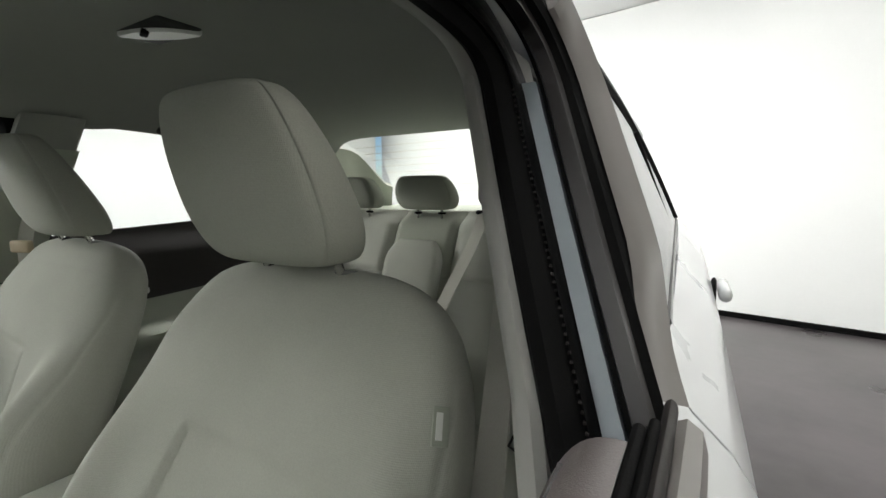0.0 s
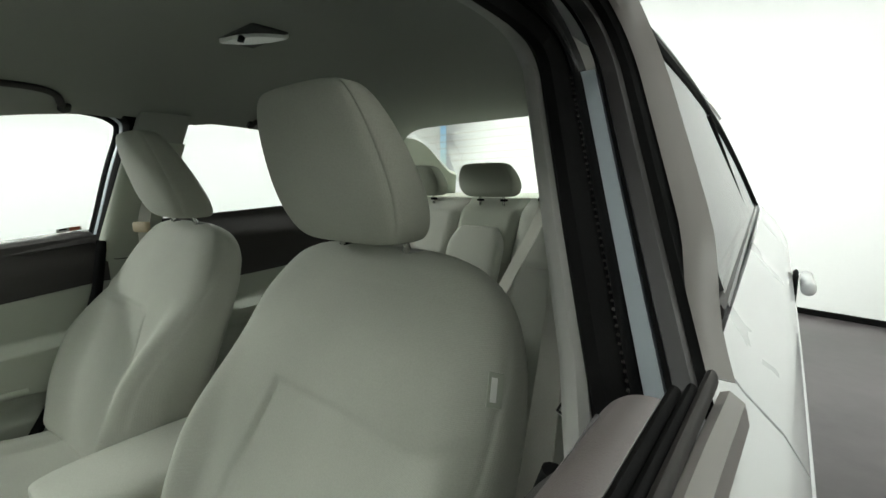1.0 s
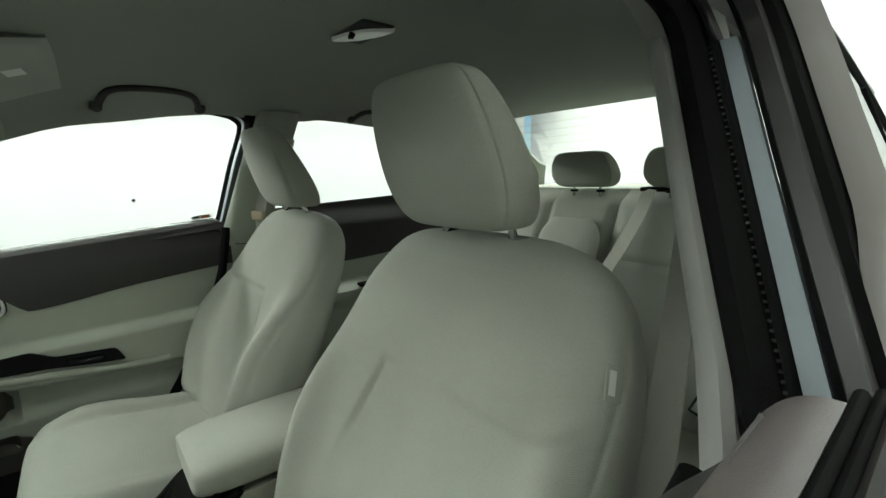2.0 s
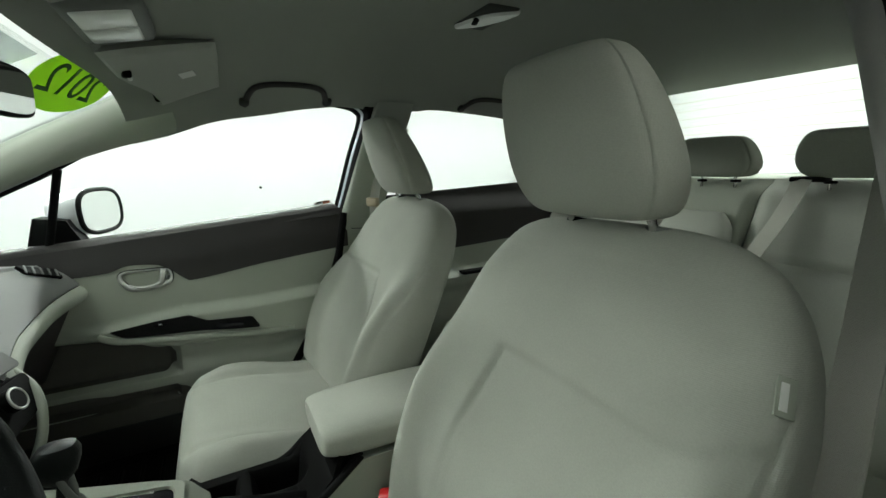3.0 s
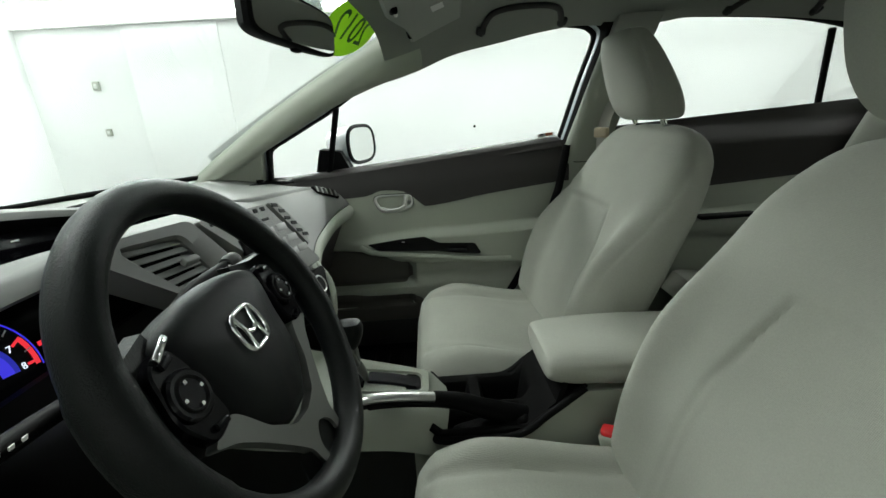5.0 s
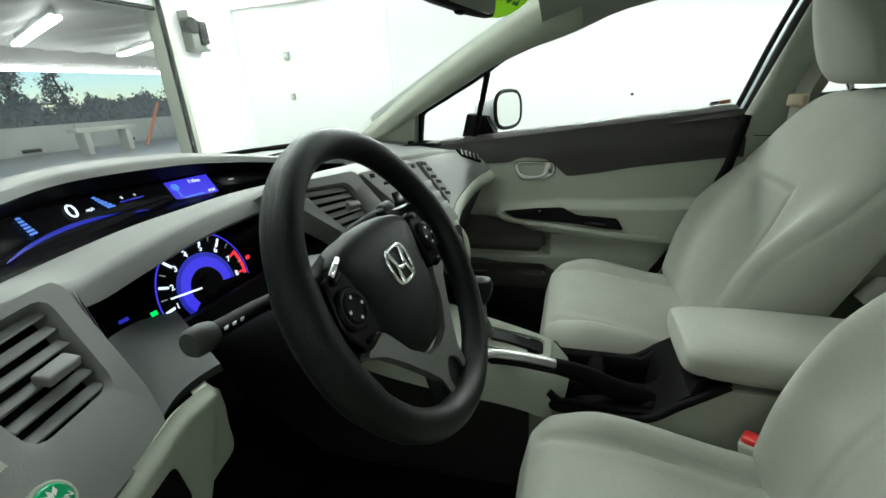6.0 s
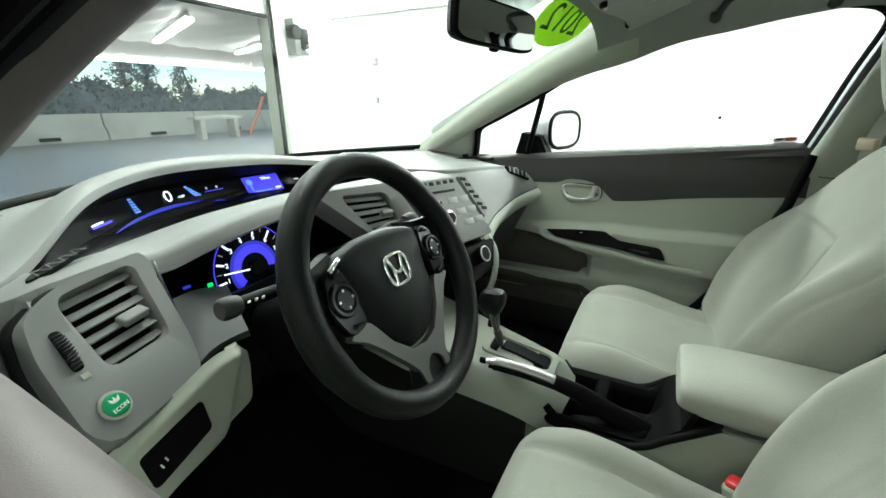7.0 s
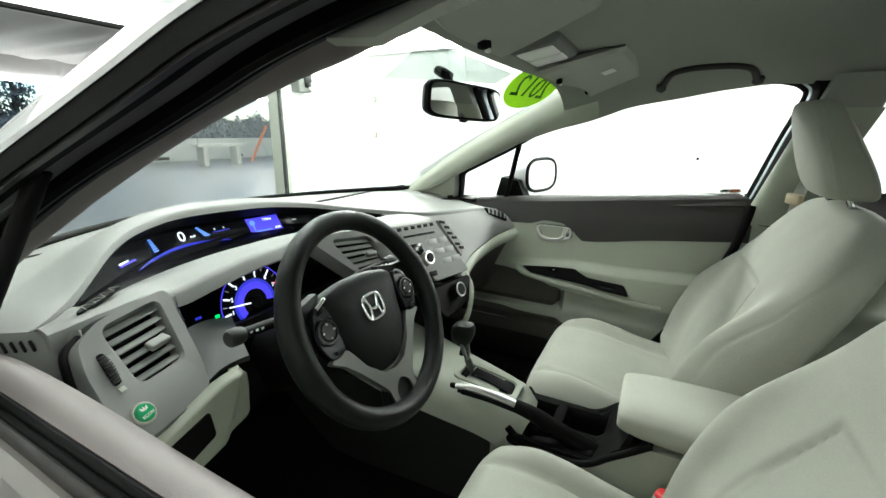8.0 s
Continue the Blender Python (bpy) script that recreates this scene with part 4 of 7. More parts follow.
    # corner window
    tri = [(0.95, 0.957), (0.882, 1.150), (1.10, 1.045), (1.135, 0.948)]
    pane = part("corner_pane", loft([[(side * (xg(z) + o), y, z) for y, z in tri] for o in (0, 0.004)]), GLASS, root)
    pane.visible_shadow = False
    return root


def door_furniture(root, side):
    """Handle, pull and switches of the lining."""
    m = frame_at((side * 0.684, 0.716, 0.846), (0, -side, -0.10), (side * 0.10, 0, 1))
    outline = [(-0.060, 0.010), (-0.046, 0.021), (0.0, 0.026), (0.045, 0.029), (0.059, 0.022), (0.060, -0.004), (0.034, -0.018), (-0.005, -0.027), (-0.036, -0.025), (-0.055, -0.008)]
    ring = smooth_path([(a, c, 0) for a, c in outline], 6, cyclic=True)
    fat = [0.0028 + 0.0042 * (0.5 - 0.5 * math.cos(math.tau * (k / len(ring) - 0.25))) for k in range(len(ring))]
    bez = part("handle_bezel", tube([m @ p for p in ring], fat, cyclic=True, up=(1, 0, 0)), SILVER, root, "satin silver bezel")
    part("handle_cup", prism([(p.x * 0.97, p.y * 0.97) for p in ring], 0.008, m @ pose(0, 0, -0.008)), TRIM_LIGHT, bez)
    # Thin black ring paints the dark reflection along the bezel's outer edge.
    part("bezel_reflection", tube([m @ Vector((p.x * 1.07, p.y * 1.13, p.z - 0.003)) for p in ring], 0.0022, cyclic=True, up=(1, 0, 0)), RUBBER, bez)
    part("cup_shadow", tube([m @ Vector((p.x * 0.86, p.y * 0.80, -0.008)) for p in ring], 0.0016, cyclic=True, up=(1, 0, 0)), BLACK_PLASTIC, bez)
    part("inside_handle", tube([m @ Vector(p) for p in smooth_path([(-0.040, -0.016, -0.002), (-0.012, -0.022, 0.005), (0.022, -0.016, 0.008), (0.038, -0.004, 0.008)], 5)], [0.0035] * 4 + [0.0055] * 8 + [0.006] * 4, flat=0.7), SILVER, root, "satin silver door handle")
    part("handle_pivot", box((0.016, 0.050, 0.012), m @ pose(0.040, 0.006, 0.001, 0, 0, -8), 0.005), SILVER, root)
    part("lock_knob", box((0.012, 0.014, 0.008), m @ pose(0.053, 0.006, 0.003, 0, 0, -8), 0.003), SATIN, root)
    s = frame_at((side * 0.626, 0.60, 0.705), (0, -side, 0), (side * 0.35, 0, 1))
    shape = [(0.60 - y, z - 0.705) for y, z in ((0.812, 0.722), (0.775, 0.699), (0.589, 0.687), (0.50, 0.674), (0.430, 0.668), (0.450, 0.706), (0.573, 0.714), (0.618, 0.738), (0.70, 0.734))]
    sw = part("switch_panel", prism(rounded_outline(shape, 0.010), 0.012, s, bevel=0.003), BLACK_PLASTIC, root, "black kinked switch panel on the arm rest")
    part("window_switch", box((0.034, 0.010, 0.008), s @ pose(-0.090, 0.018, 0.002), 0.003), GLOSS_BLACK, sw)
    part("switch_mark", box((0.008, 0.0016, 0.0006), s @ pose(-0.090, 0.018, 0.0062), 0), LENS, sw)
    part("pull_cup", box((0.075, 0.020, 0.006), s @ pose(0.085, -0.016, 0.0005, 0, 0, -4), 0.003), GLOSS_BLACK, sw)
    part("pull_lip", tube(smooth_path([(side * 0.650, 0.835, 0.706), (side * 0.634, 0.79, 0.690), (side * 0.626, 0.66, 0.674), (side * 0.624, 0.56, 0.664), (side * 0.626, 0.44, 0.648), (side * 0.632, 0.33, 0.640)], 5), 0.009, flat=1.1), TRIM_LIGHT, root)


driver_door = front_door("driver_door", -1, "closed white driver's door, window wound down, brown sill cap")
adopt(driver_door)
passenger_door = front_door("passenger_door", 1, "closed passenger door with pale lining and brown upper panel")
door_furniture(passenger_door, 1)


def window_pane(root, yz, side, bottom, out=0.0, glass=GLASS):
    """A side pane filling an outline down to the belt."""
    ys = [y for y, _ in yz]

    def f(u, v):
        i = u * (len(yz) - 1)
        k = min(int(i), len(yz) - 2)
        y = yz[k][0] + (yz[k + 1][0] - yz[k][0]) * (i - k)
        top = yz[k][1] + (yz[k + 1][1] - yz[k][1]) * (i - k) + 0.01
        z = bottom(y) + (top - bottom(y)) * v
        return (side * (xg(z) + 0.012 + out), y, z)
    ob = part("side_pane", sheet(f, len(yz) - 1, 6, 0.004 * side), glass, root)
    ob.visible_shadow = False
    return ob


window_pane(passenger_door, [(0.10, 1.2), (0.09, 1.31), (0.13, 1.338), (0.25, 1.325), (0.37, 1.303), (0.49, 1.282), (0.61, 1.245), (0.72, 1.21), (0.86, 1.15), (0.93, 0.98)], 1, lambda y: zb(y) - 0.02)
m = frame_at((xg(1.04) + 0.006, 0.185, zb(0.185) + 0.010), (0, -1, 0.10), (-0.4, 0, 1))
decal = part("window_label", box((0.055, 0.013, 0.001), m, 0), LENS, passenger_door, "small white and red label in the window corner")
part("label_bar", box((0.024, 0.009, 0.001), m @ pose(0.012, 0, 0.0012), 0), ORANGE, decal)
part("label_bar", box((0.016, 0.004, 0.001), m @ pose(-0.014, 0.002, 0.0012), 0), RUBBER, decal)
adopt(passenger_door)


def rear_door(name, side, label):
    root = thing(name, label, "car door", (side * 0.8, -0.5, 0.25))
    part("outer_skin", side_skin(-1.055, 0.000, side), PAINT, root)

    def liner(lo, hi, lift):
        def f(u, v):
            y = -1.0 + 0.98 * u
            a, b = lo(y), hi(y)
            z = a + (b - a) * v
            t = step(0.64, 0.70, z) * step(0.76, 0.72, z) * step(-0.9, -0.75, y) * step(-0.1, -0.25, y)
            return (side * (0.695 - lift - 0.05 * t + 0.025 * step(0.97, 1.05, z)), y, z)
        return sheet(f, 40, 36, -0.012 * side)
    low = lambda y: 0.83 + 0.03 * step(-0.2, -0.9, y)
    part("lower_lining", liner(lambda y: 0.32, lambda y: low(y) + 0.004, 0), TRIM_LIGHT, root, "pale moulded lining")
    part("upper_lining", liner(low, lambda y: zb(y) + 0.006, 0.005), BROWN_TRIM, root, "dark brown upper lining")
    part("switch_panel", box((0.05, 0.20, 0.012), pose(side * 0.655, -0.42, 0.735), 0.004), BLACK_PLASTIC, root)
    part("inside_handle", box((0.02, 0.07, 0.022), pose(side * 0.685, -0.22, 0.86), 0.008), SILVER, root)
    part("belt_moulding", tube([(side * (xg(zb(y)) + 0.046), y, zb(y) - 0.016) for y in np.linspace(-1.05, -0.03, 24)], 0.006, flat=1.8), MOLDING, root, "satin grey belt moulding")
    out = 0.034 if side < 0 else 0.0
    if side > 0:
        door_frame(root, REAR_EDGE, side)
    else:
        part("window_channel", frame_strip(REAR_EDGE, [(0.040, 0.000), (0.046, -0.004), (0.052, 0.002), (0.050, 0.022), (0.030, 0.022)], side), RUBBER, root, "black rubber window surround")
        part("frame_edge", frame_strip(REAR_EDGE, [(0.048, 0.021), (0.051, 0.024), (0.040, 0.045), (0.020, 0.060), (0.020, 0.02)], side, 24), PAINT, root, "white upper door frame")
    bar = [(side * (xg(1.29) + 0.004 + out), -0.66, 1.30), (side * (xg(1.08) + 0.004 + out), -0.735, 1.075)]
    part("division_bar", tube(bar, 0.010, flat=0.8), RUBBER, root, "black division bar")
    window_pane(root, [(-1.04, 1.09), (-0.98, 1.17), (-0.88, 1.235), (-0.72, 1.288), (-0.53, 1.322), (-0.30, 1.338), (-0.16, 1.34), (-0.10, 1.32), (-0.07, 1.2)], side, lambda y: zb(y) - 0.02, out, GLASS if side > 0 else CLEAR_GLASS)
    grip = part("outside_handle", box((0.028, 0.17, 0.034), pose(side * 0.892, -0.86, 0.915), 0.013), PAINT, root, "white pull handle")
    part("handle_cup", disc(0.045, 0.01, pose(side * 0.868, -0.83, 0.905, 0, 90), bevel=0.004), BLACK_PLASTIC, root)
    part("feature_crease", tube([(side * (skin_x(y, 0.80)[0] + 0.001), y, skin_x(y, 0.80)[1]) for y in np.linspace(-1.05, -0.01, 20)], 0.004, flat=1.5), PAINT, root)
    return adopt(root)


rear_door("rear_left_door", -1, "closed white rear door with grey belt moulding and handle")
rear_door("rear_right_door", 1, "closed rear door with pale lining and brown upper panel")

adopt(car)
# ---- front seats ----


def near_line(x, v, line):
    """Distance from (x, v) to a polyline of the seat's seams."""
    best = 9
    for (ax, av), (bx, bv) in zip(line, line[1:]):
        dx, dv = bx - ax, bv - av
        t = min(1, max(0, ((x - ax) * dx + (v - av) * dv) / (dx * dx + dv * dv)))
        best = min(best, math.hypot(x - ax - t * dx, v - av - t * dv))
    return best


def groove(x, v, lines, depth=0.006, wide=0.006):
    d = min(near_line(x, v, ln) for ln in lines)
    return depth * math.exp(-(d / wide) ** 2)


BACK_FOOT, BACK_HEAD = Vector((0, 0.245, 0.47)), Vector((0, 0.0, 1.062))
BACK_LONG = (BACK_HEAD - BACK_FOOT).length
BACK_UP = (BACK_HEAD - BACK_FOOT).normalized()
BACK_OUT = Vector((0, BACK_UP.z, -BACK_UP.y))
# seams, as (sideways, up along the back) in metres
SEAMS = [
    [(0.085, 0.410), (0.103, 0.338), (0.118, 0.27), (0.118, 0.18), (0.120, 0.0)],
    [(0.085, 0.410), (-0.05, 0.410), (-0.17, 0.404), (-0.205, 0.411), (-0.262, 0.446)],
    [(-0.215, 0.60), (-0.236, 0.572), (-0.254, 0.50), (-0.258, 0.40), (-0.246, 0.2)],
    [(0.215, 0.60), (0.236, 0.572), (0.254, 0.50), (0.258, 0.40), (0.246, 0.2)],
]


def back_half(s):
    return eased(s / BACK_LONG, [(0, 0.220), (0.25, 0.262), (0.5, 0.274), (0.68, 0.270), (0.80, 0.256), (0.88, 0.234), (0.94, 0.204), (0.975, 0.168), (0.992, 0.130), (1.0, 0.085)])


def back_point(x0, t, a):
    """A point of the backrest: t up along it, a round it (0 to the right, a quarter turn to the front)."""
    s = t * BACK_LONG
    half = back_half(s)
    thick = eased(t, [(0, 0.13), (0.3, 0.145), (0.7, 0.130), (0.88, 0.112), (0.95, 0.090), (0.985, 0.058), (1.0, 0.02)])
    lower = step(0.76, 0.42, t)
    c, si = math.cos(a), math.sin(a)
    x = half * math.copysign(abs(c) ** 0.60, c)
    d = thick / 2 * math.copysign(abs(si) ** 0.60, si)
    rel = abs(x) / half
    if si > 0:
        d += si ** 0.5 * ((0.068 if x0 > 0 else 0.052) * lower * math.exp(-((rel - 0.86) / 0.15) ** 2) * step(0.0, 0.12, t) - 0.012 * step(0.75, 0.2, rel) * lower)
        d += 0.012 * math.exp(-((t - 0.30) / 0.14) ** 2) * (1 - rel ** 2)
        xx = -x if x0 > 0 else x
        d -= groove(xx, s, SEAMS[:2], 0.0048 if x0 > 0 else 0.0026, 0.0085 if x0 > 0 else 0.0068) * step(0, 0.25, si) + groove(xx, s, SEAMS[2:], 0.003, 0.003)
        line = between(-xx, [(-0.12, 0.30), (-0.085, 0.410), (0.05, 0.410), (0.17, 0.404), (0.205, 0.411), (0.262, 0.446)])
        d -= 0.004 * step(0.006, -0.012, s - line) * step(0.120, 0.100, xx) * step(-0.27, -0.24, xx)
        d += 0.0012 * noise.noise(Vector((x * 14, s * 14, x0 * 9)))
    bend = 0.018 * math.sin(math.pi * min(1, t / 0.9))
    p = BACK_FOOT + BACK_UP * s + BACK_OUT * (d + bend)
    return Vector((x0 + x, p.y, p.z))


def even_angles(n, power):
    """Angles round a cushion that spread its points evenly across the front and rear."""
    front = [math.copysign(abs(math.cos(math.pi * k / n)) ** (1 / power), math.cos(math.pi * k / n)) for k in range(n)]
    up = [math.acos(max(-1, min(1, c))) for c in front]
    return up + [math.pi + a for a in up]


def seat_back(x0):
    nv, angles = 165, even_angles(150, 0.60)
    rings = []
    for i in range(nv + 1):
        t = 1 - (1 - i / nv) ** 1.5
        rings.append([back_point(x0, t, a) for a in angles])
    return loft(rings)


def seat_cushion(x0, front=0.655):
    nv, angles = 90, even_angles(90, 0.55)
    rings = []
    seams = [[(0.165, 0.1), (0.170, 0.40), (0.155, 0.62)], [(-0.165, 0.1), (-0.170, 0.40), (-0.155, 0.62)]]
    for i in range(nv + 1):
        t = i / nv
        t = 0.5 - 0.5 * math.cos(math.pi * t) if i > nv / 2 else t
        y = 0.13 + (front - 0.13) * t
        half = eased(t, [(0, 0.20), (0.1, 0.238), (0.6, 0.258), (0.9, 0.248), (0.97, 0.225), (1, 0.17)])
        top = eased(t, [(0, 0.535), (0.3, 0.528), (0.75, 0.572), (0.9, 0.578), (0.97, 0.555), (1, 0.50)])
        low = eased(t, [(0, 0.40), (0.8, 0.37), (0.96, 0.385), (1, 0.44)])
        ring = []
        for a in angles:
            c, si = math.cos(a), math.sin(a)
            x = half * math.copysign(abs(c) ** 0.55, c)
            z = (top + low) / 2 + (top - low) / 2 * math.copysign(abs(si) ** 0.55, si)
            rel = abs(x) / half
            if si > 0:
                z += si ** 0.5 * 0.042 * math.exp(-((rel - 0.82) / 0.16) ** 2) * step(0.02, 0.2, t) * step(1.0, 0.75, t)
                z -= groove(x, y, seams, 0.008, 0.010)
                z += 0.0015 * noise.noise(Vector((x * 12, y * 12, x0 * 5)))
            ring.append((x0 + x, y, z))
        rings.append(ring)
    return loft(rings)


def head_rest(x0, y0=0.0, z0=1.078, height=0.200, half=0.128, lean=1.0, seams=True):
    """A cushion thick at its foot, thin at its head, leaning to the front."""
    nv, nr = 44, 90
    rings = []
    for i in range(nv + 1):
        a = math.pi * (i / nv) - math.pi / 2
        t = 0.5 + 0.5 * math.copysign(abs(math.sin(a)) ** 0.72, math.sin(a))
        shrink = max(0.0, math.cos(a)) ** 0.34
        w = (half * eased(t, [(0, 0.94), (0.35, 1.0), (1, 0.84)])) * (0.30 + 0.70 * shrink)
        front = 0.112 + 0.060 * t * lean
        rear = 0.004 + 0.112 * t * lean
        mid, depth = (front + rear) / 2, (front - rear) / 2 * (0.12 + 0.88 * shrink)
        ring = []
        for k in range(nr):
            b = k * math.tau / nr
            c, si = math.cos(b), math.sin(b)
            x = w * math.copysign(abs(c) ** 0.42, c)
            d = depth * math.copysign(abs(si) ** 0.50, si)
            if si > 0:
                d += 0.010 * (1 - (x / w) ** 2) * shrink
            if seams:
                g = math.exp(-((abs(x) / w - 0.93) / 0.022) ** 2) * 0.004 * shrink
                d -= math.copysign(g, si) if si > 0 else 0
            ring.append((x0 + x, y0 + mid + d, z0 + height * t))
        rings.append(ring)
    return loft(rings)


def front_seat(name, x0, label, tag_side):
    root = thing(name, label, "car seat", (x0, 0.3, 0.31))
    part("backrest", seat_back(x0 + (-0.008 if x0 < 0 else 0.004)), FABRIC, root)
    part("seat_cushion", seat_cushion(x0), FABRIC, root)
    rest = part("head_restraint", head_rest(x0, -0.008 if x0 < 0 else -0.030, half=0.128 if x0 < 0 else 0.120), FABRIC, root)
    for o in (-0.07, 0.07):
        post = part("post", tube([(x0 + o, 0.010, 1.03), (x0 + o, 0.028, 1.06), (x0 + o, 0.055, 1.12)], 0.0062), CHROME, root, "chrome head restraint post")
        part("guide_collar", disc(0.019, 0.010, pose(x0 + o, 0.016, 1.060, 14), bevel=0.003), DASH_GREY if o < 0 else BLACK_PLASTIC, root)
    part("seat_base", box((0.44, 0.44, 0.12), pose(x0, 0.38, 0.36), 0.02), BLACK_PLASTIC, root, "dark seat base")
    for o in (-0.19, 0.19):
        part("slide_rail", box((0.035, 0.60, 0.03), pose(x0 + o, 0.36, 0.319), 0.006), SILVER, root)
    side = -1 if x0 < 0 else 1
    part("recliner_cover", box((0.03, 0.26, 0.12), pose(x0 + side * 0.255, 0.27, 0.44, -10), 0.014), PILLAR_TRIM, root)
    if tag_side:
        q = [back_point(x0 - 0.008, tt, radians(aa)) for tt, aa in ((0.768, 156), (0.768, 163), (0.79, 156))]
        m = frame_at(q[0], q[1] - q[0], q[2] - q[0]) @ pose(0, 0, 0.0015)
        tg = part("airbag_tag", box((0.018, 0.036, 0.002), m, 0.0006), TRIM_LIGHT, root, "small sewn pale side tag")
        part("tag_bar", box((0.007, 0.025, 0.001), m @ pose(-0.002, 0, 0.0012), 0), LENS, tg)
    return adopt(root)


driver_seat = front_seat("driver_seat", -0.35, "pale grey cloth driver's seat with large head restraint", True)
passenger_seat = front_seat("passenger_seat", 0.352, "pale grey cloth passenger seat beside the console", False)


def buckle(x, y, z, lean):
    root = thing("belt_buckle", "grey seat belt buckle with a red release button", "belt buckle", (x, y, z - 0.10), "seat belt buckles")
    m = pose(x, y, z, -14, lean, 55 if x < 0 else -40)
    part("buckle_body", box((0.050, 0.030, 0.080), m @ pose(0, 0, -0.037), 0.008), TRIM_LIGHT, root)
    part("release_button", box((0.042, 0.024, 0.022), m @ pose(0, -0.002, 0.000), 0.006), RED, root, "red release button")
    part("stalk", tube([m @ Vector((0, 0, -0.06)), (x, y - 0.02, z - 0.16)], 0.010, flat=0.5), BLACK_PLASTIC, root)
    adopt(root)


buckle(-0.134, 0.298, 0.570, 8)
buckle(0.150, 0.225, 0.560, -8)

# ---- rear bench ----
bench_seat = thing("rear_bench", "pale grey cloth rear bench with three head restraints", "bench seat", (0, -0.7, 0.30))


def bench_back(x_from, x_to, z_to=1.098):
    def f(u, v):
        x = x_from + (x_to - x_from) * u
        edge = min(u, 1 - u) * abs(x_to - x_from)
        z = 0.48 + (z_to - 0.48) * v
        y = -0.62 - 0.23 * v + 0.02 * math.sin(math.pi * v)
        soft = (1 - step(0.0, 0.03, edge)) * 0.022 + (step(0.90, 1.0, v) ** 2) * 0.05
        seam = 0.010 * math.exp(-((v - 0.66) / 0.014) ** 2)
        return (x, y - soft - seam, z)
    return sheet(f, 36, 70, -0.07)


part("side_backrest", bench_back(-0.665, -0.128), FABRIC, bench_seat)
part("side_backrest", bench_back(0.128, 0.665), FABRIC, bench_seat)
part("centre_backrest", bench_back(-0.126, 0.126), FABRIC_SIDE, bench_seat)
arm = []
for i in range(21):
    t = i / 20
    sh = math.sin(math.pi * min(1, max(0, 0.5 + 0.0 * t))) * (1 - max(0, (t - 0.82) / 0.18) ** 2.2 * 0.35)
    z, y = 0.56 + 0.445 * t, -0.615 - 0.165 * t
    arm.append([(px * sh, y + py * (1 - 0.6 * max(0, (t - 0.85) / 0.15) ** 2), z) for px, py in ring_outline(0.108, 0.035, 4.0, 40)])
part("folded_armrest", loft(arm), FABRIC, bench_seat, "pale fold-down centre arm rest")


def bench_cushion(u, v):
    x = -0.66 + 1.32 * u
    y = -0.68 + 0.46 * v
    z = eased(v, [(0, 0.50), (0.6, 0.52), (0.9, 0.535), (1, 0.47)]) + 0.01 * math.cos(x * 9)
    return (x, y, z)


part("seat_cushion", sheet(bench_cushion, 40, 24, 0.12), FABRIC, bench_seat)
for x in (-0.325, 0.0, 0.325):
    part("head_restraint", head_rest(x, -0.92, 1.106, 0.118, 0.116, 0.5), FABRIC_SIDE, bench_seat)
    for o in (-0.05, 0.05):
        part("post", tube([(x + o, -0.866, 1.06), (x + o, -0.864, 1.125)], 0.005), CHROME, bench_seat)
        part("guide_collar", disc(0.014, 0.008, pose(x + o, -0.866, 1.094), bevel=0.002), BLACK_PLASTIC, bench_seat)
adopt(bench_seat)


def webbing(points, wide, label, face):
    root = thing("seat_belt", label, "seat belt", points[0], "seat belts")
    pts = smooth_path(points, 8)
    rings = []
    for i, p in enumerate(pts):
        d = (pts[min(i + 1, len(pts) - 1)] - pts[max(i - 1, 0)]).normalized()
        f = Vector(face)
        s = d.cross(f).normalized() * wide / 2
        f = s.cross(d).normalized() * 0.0012
        rings.append([p - s - f, p + s - f, p + s + f, p - s + f])
    part("webbing", loft(rings), CREAM, root)
    return root


rb = webbing([(-0.235, -0.815, 1.102), (-0.215, -0.77, 1.0), (-0.165, -0.64, 0.80), (-0.13, -0.52, 0.575)], 0.048, "pale seat belt across the rear bench back", (0.3, 1, 0.3))
part("belt_slot", box((0.075, 0.05, 0.014), pose(-0.242, -0.84, 1.102), 0.005), BLACK_PLASTIC, rb)
adopt(rb)
for side in (-1, 1):
    if side > 0:
        line = [(0.594, -0.030, 1.235), (0.602, 0.045, 1.05), (0.622, 0.03, 0.80), (0.64, 0.06, 0.45)]
    else:
        line = [(-0.590, -0.150, 1.235), (-0.600, -0.090, 1.05), (-0.628, 0.030, 0.86), (-0.635, 0.075, 0.74), (-0.645, 0.10, 0.45)]
    sb = webbing(line, 0.046, "pale front seat belt hanging at the middle pillar", (-side * 0.35, 1, 0))
    part("height_guide", box((0.028, 0.035, 0.10), pose(0.588, -0.02, 1.245, 0, 20) if side > 0 else pose(-0.586, -0.14, 1.245, 0, -20), 0.01), PILLAR_TRIM, sb)
    part("belt_tongue", box((0.052, 0.016, 0.030), pose(0.588, 0.056, 1.040, 0, 0, 25) if side > 0 else pose(-0.588, -0.14, 1.20, 0, -18), 0.006), TAN if side > 0 else PILLAR_TRIM, sb, "moulded belt tongue")
    adopt(sb)

# ---- dashboard ----
dash = thing("dashboard", "two-tier grey moulded dashboard with black lit displays", "dashboard", (0, 1.2, 0.5))
# upper edge of the display recess, its lower edge, and the brow over the rev counter
HOOD_Y = [(-0.66, 1.09), (-0.60, 1.145), (-0.50, 1.235), (-0.40, 1.305), (-0.30, 1.335), (-0.10, 1.335), (0.05, 1.305), (0.15, 1.235), (0.24, 1.115), (0.34, 1.03), (0.45, 0.988), (0.60, 0.962), (0.72, 0.935)]
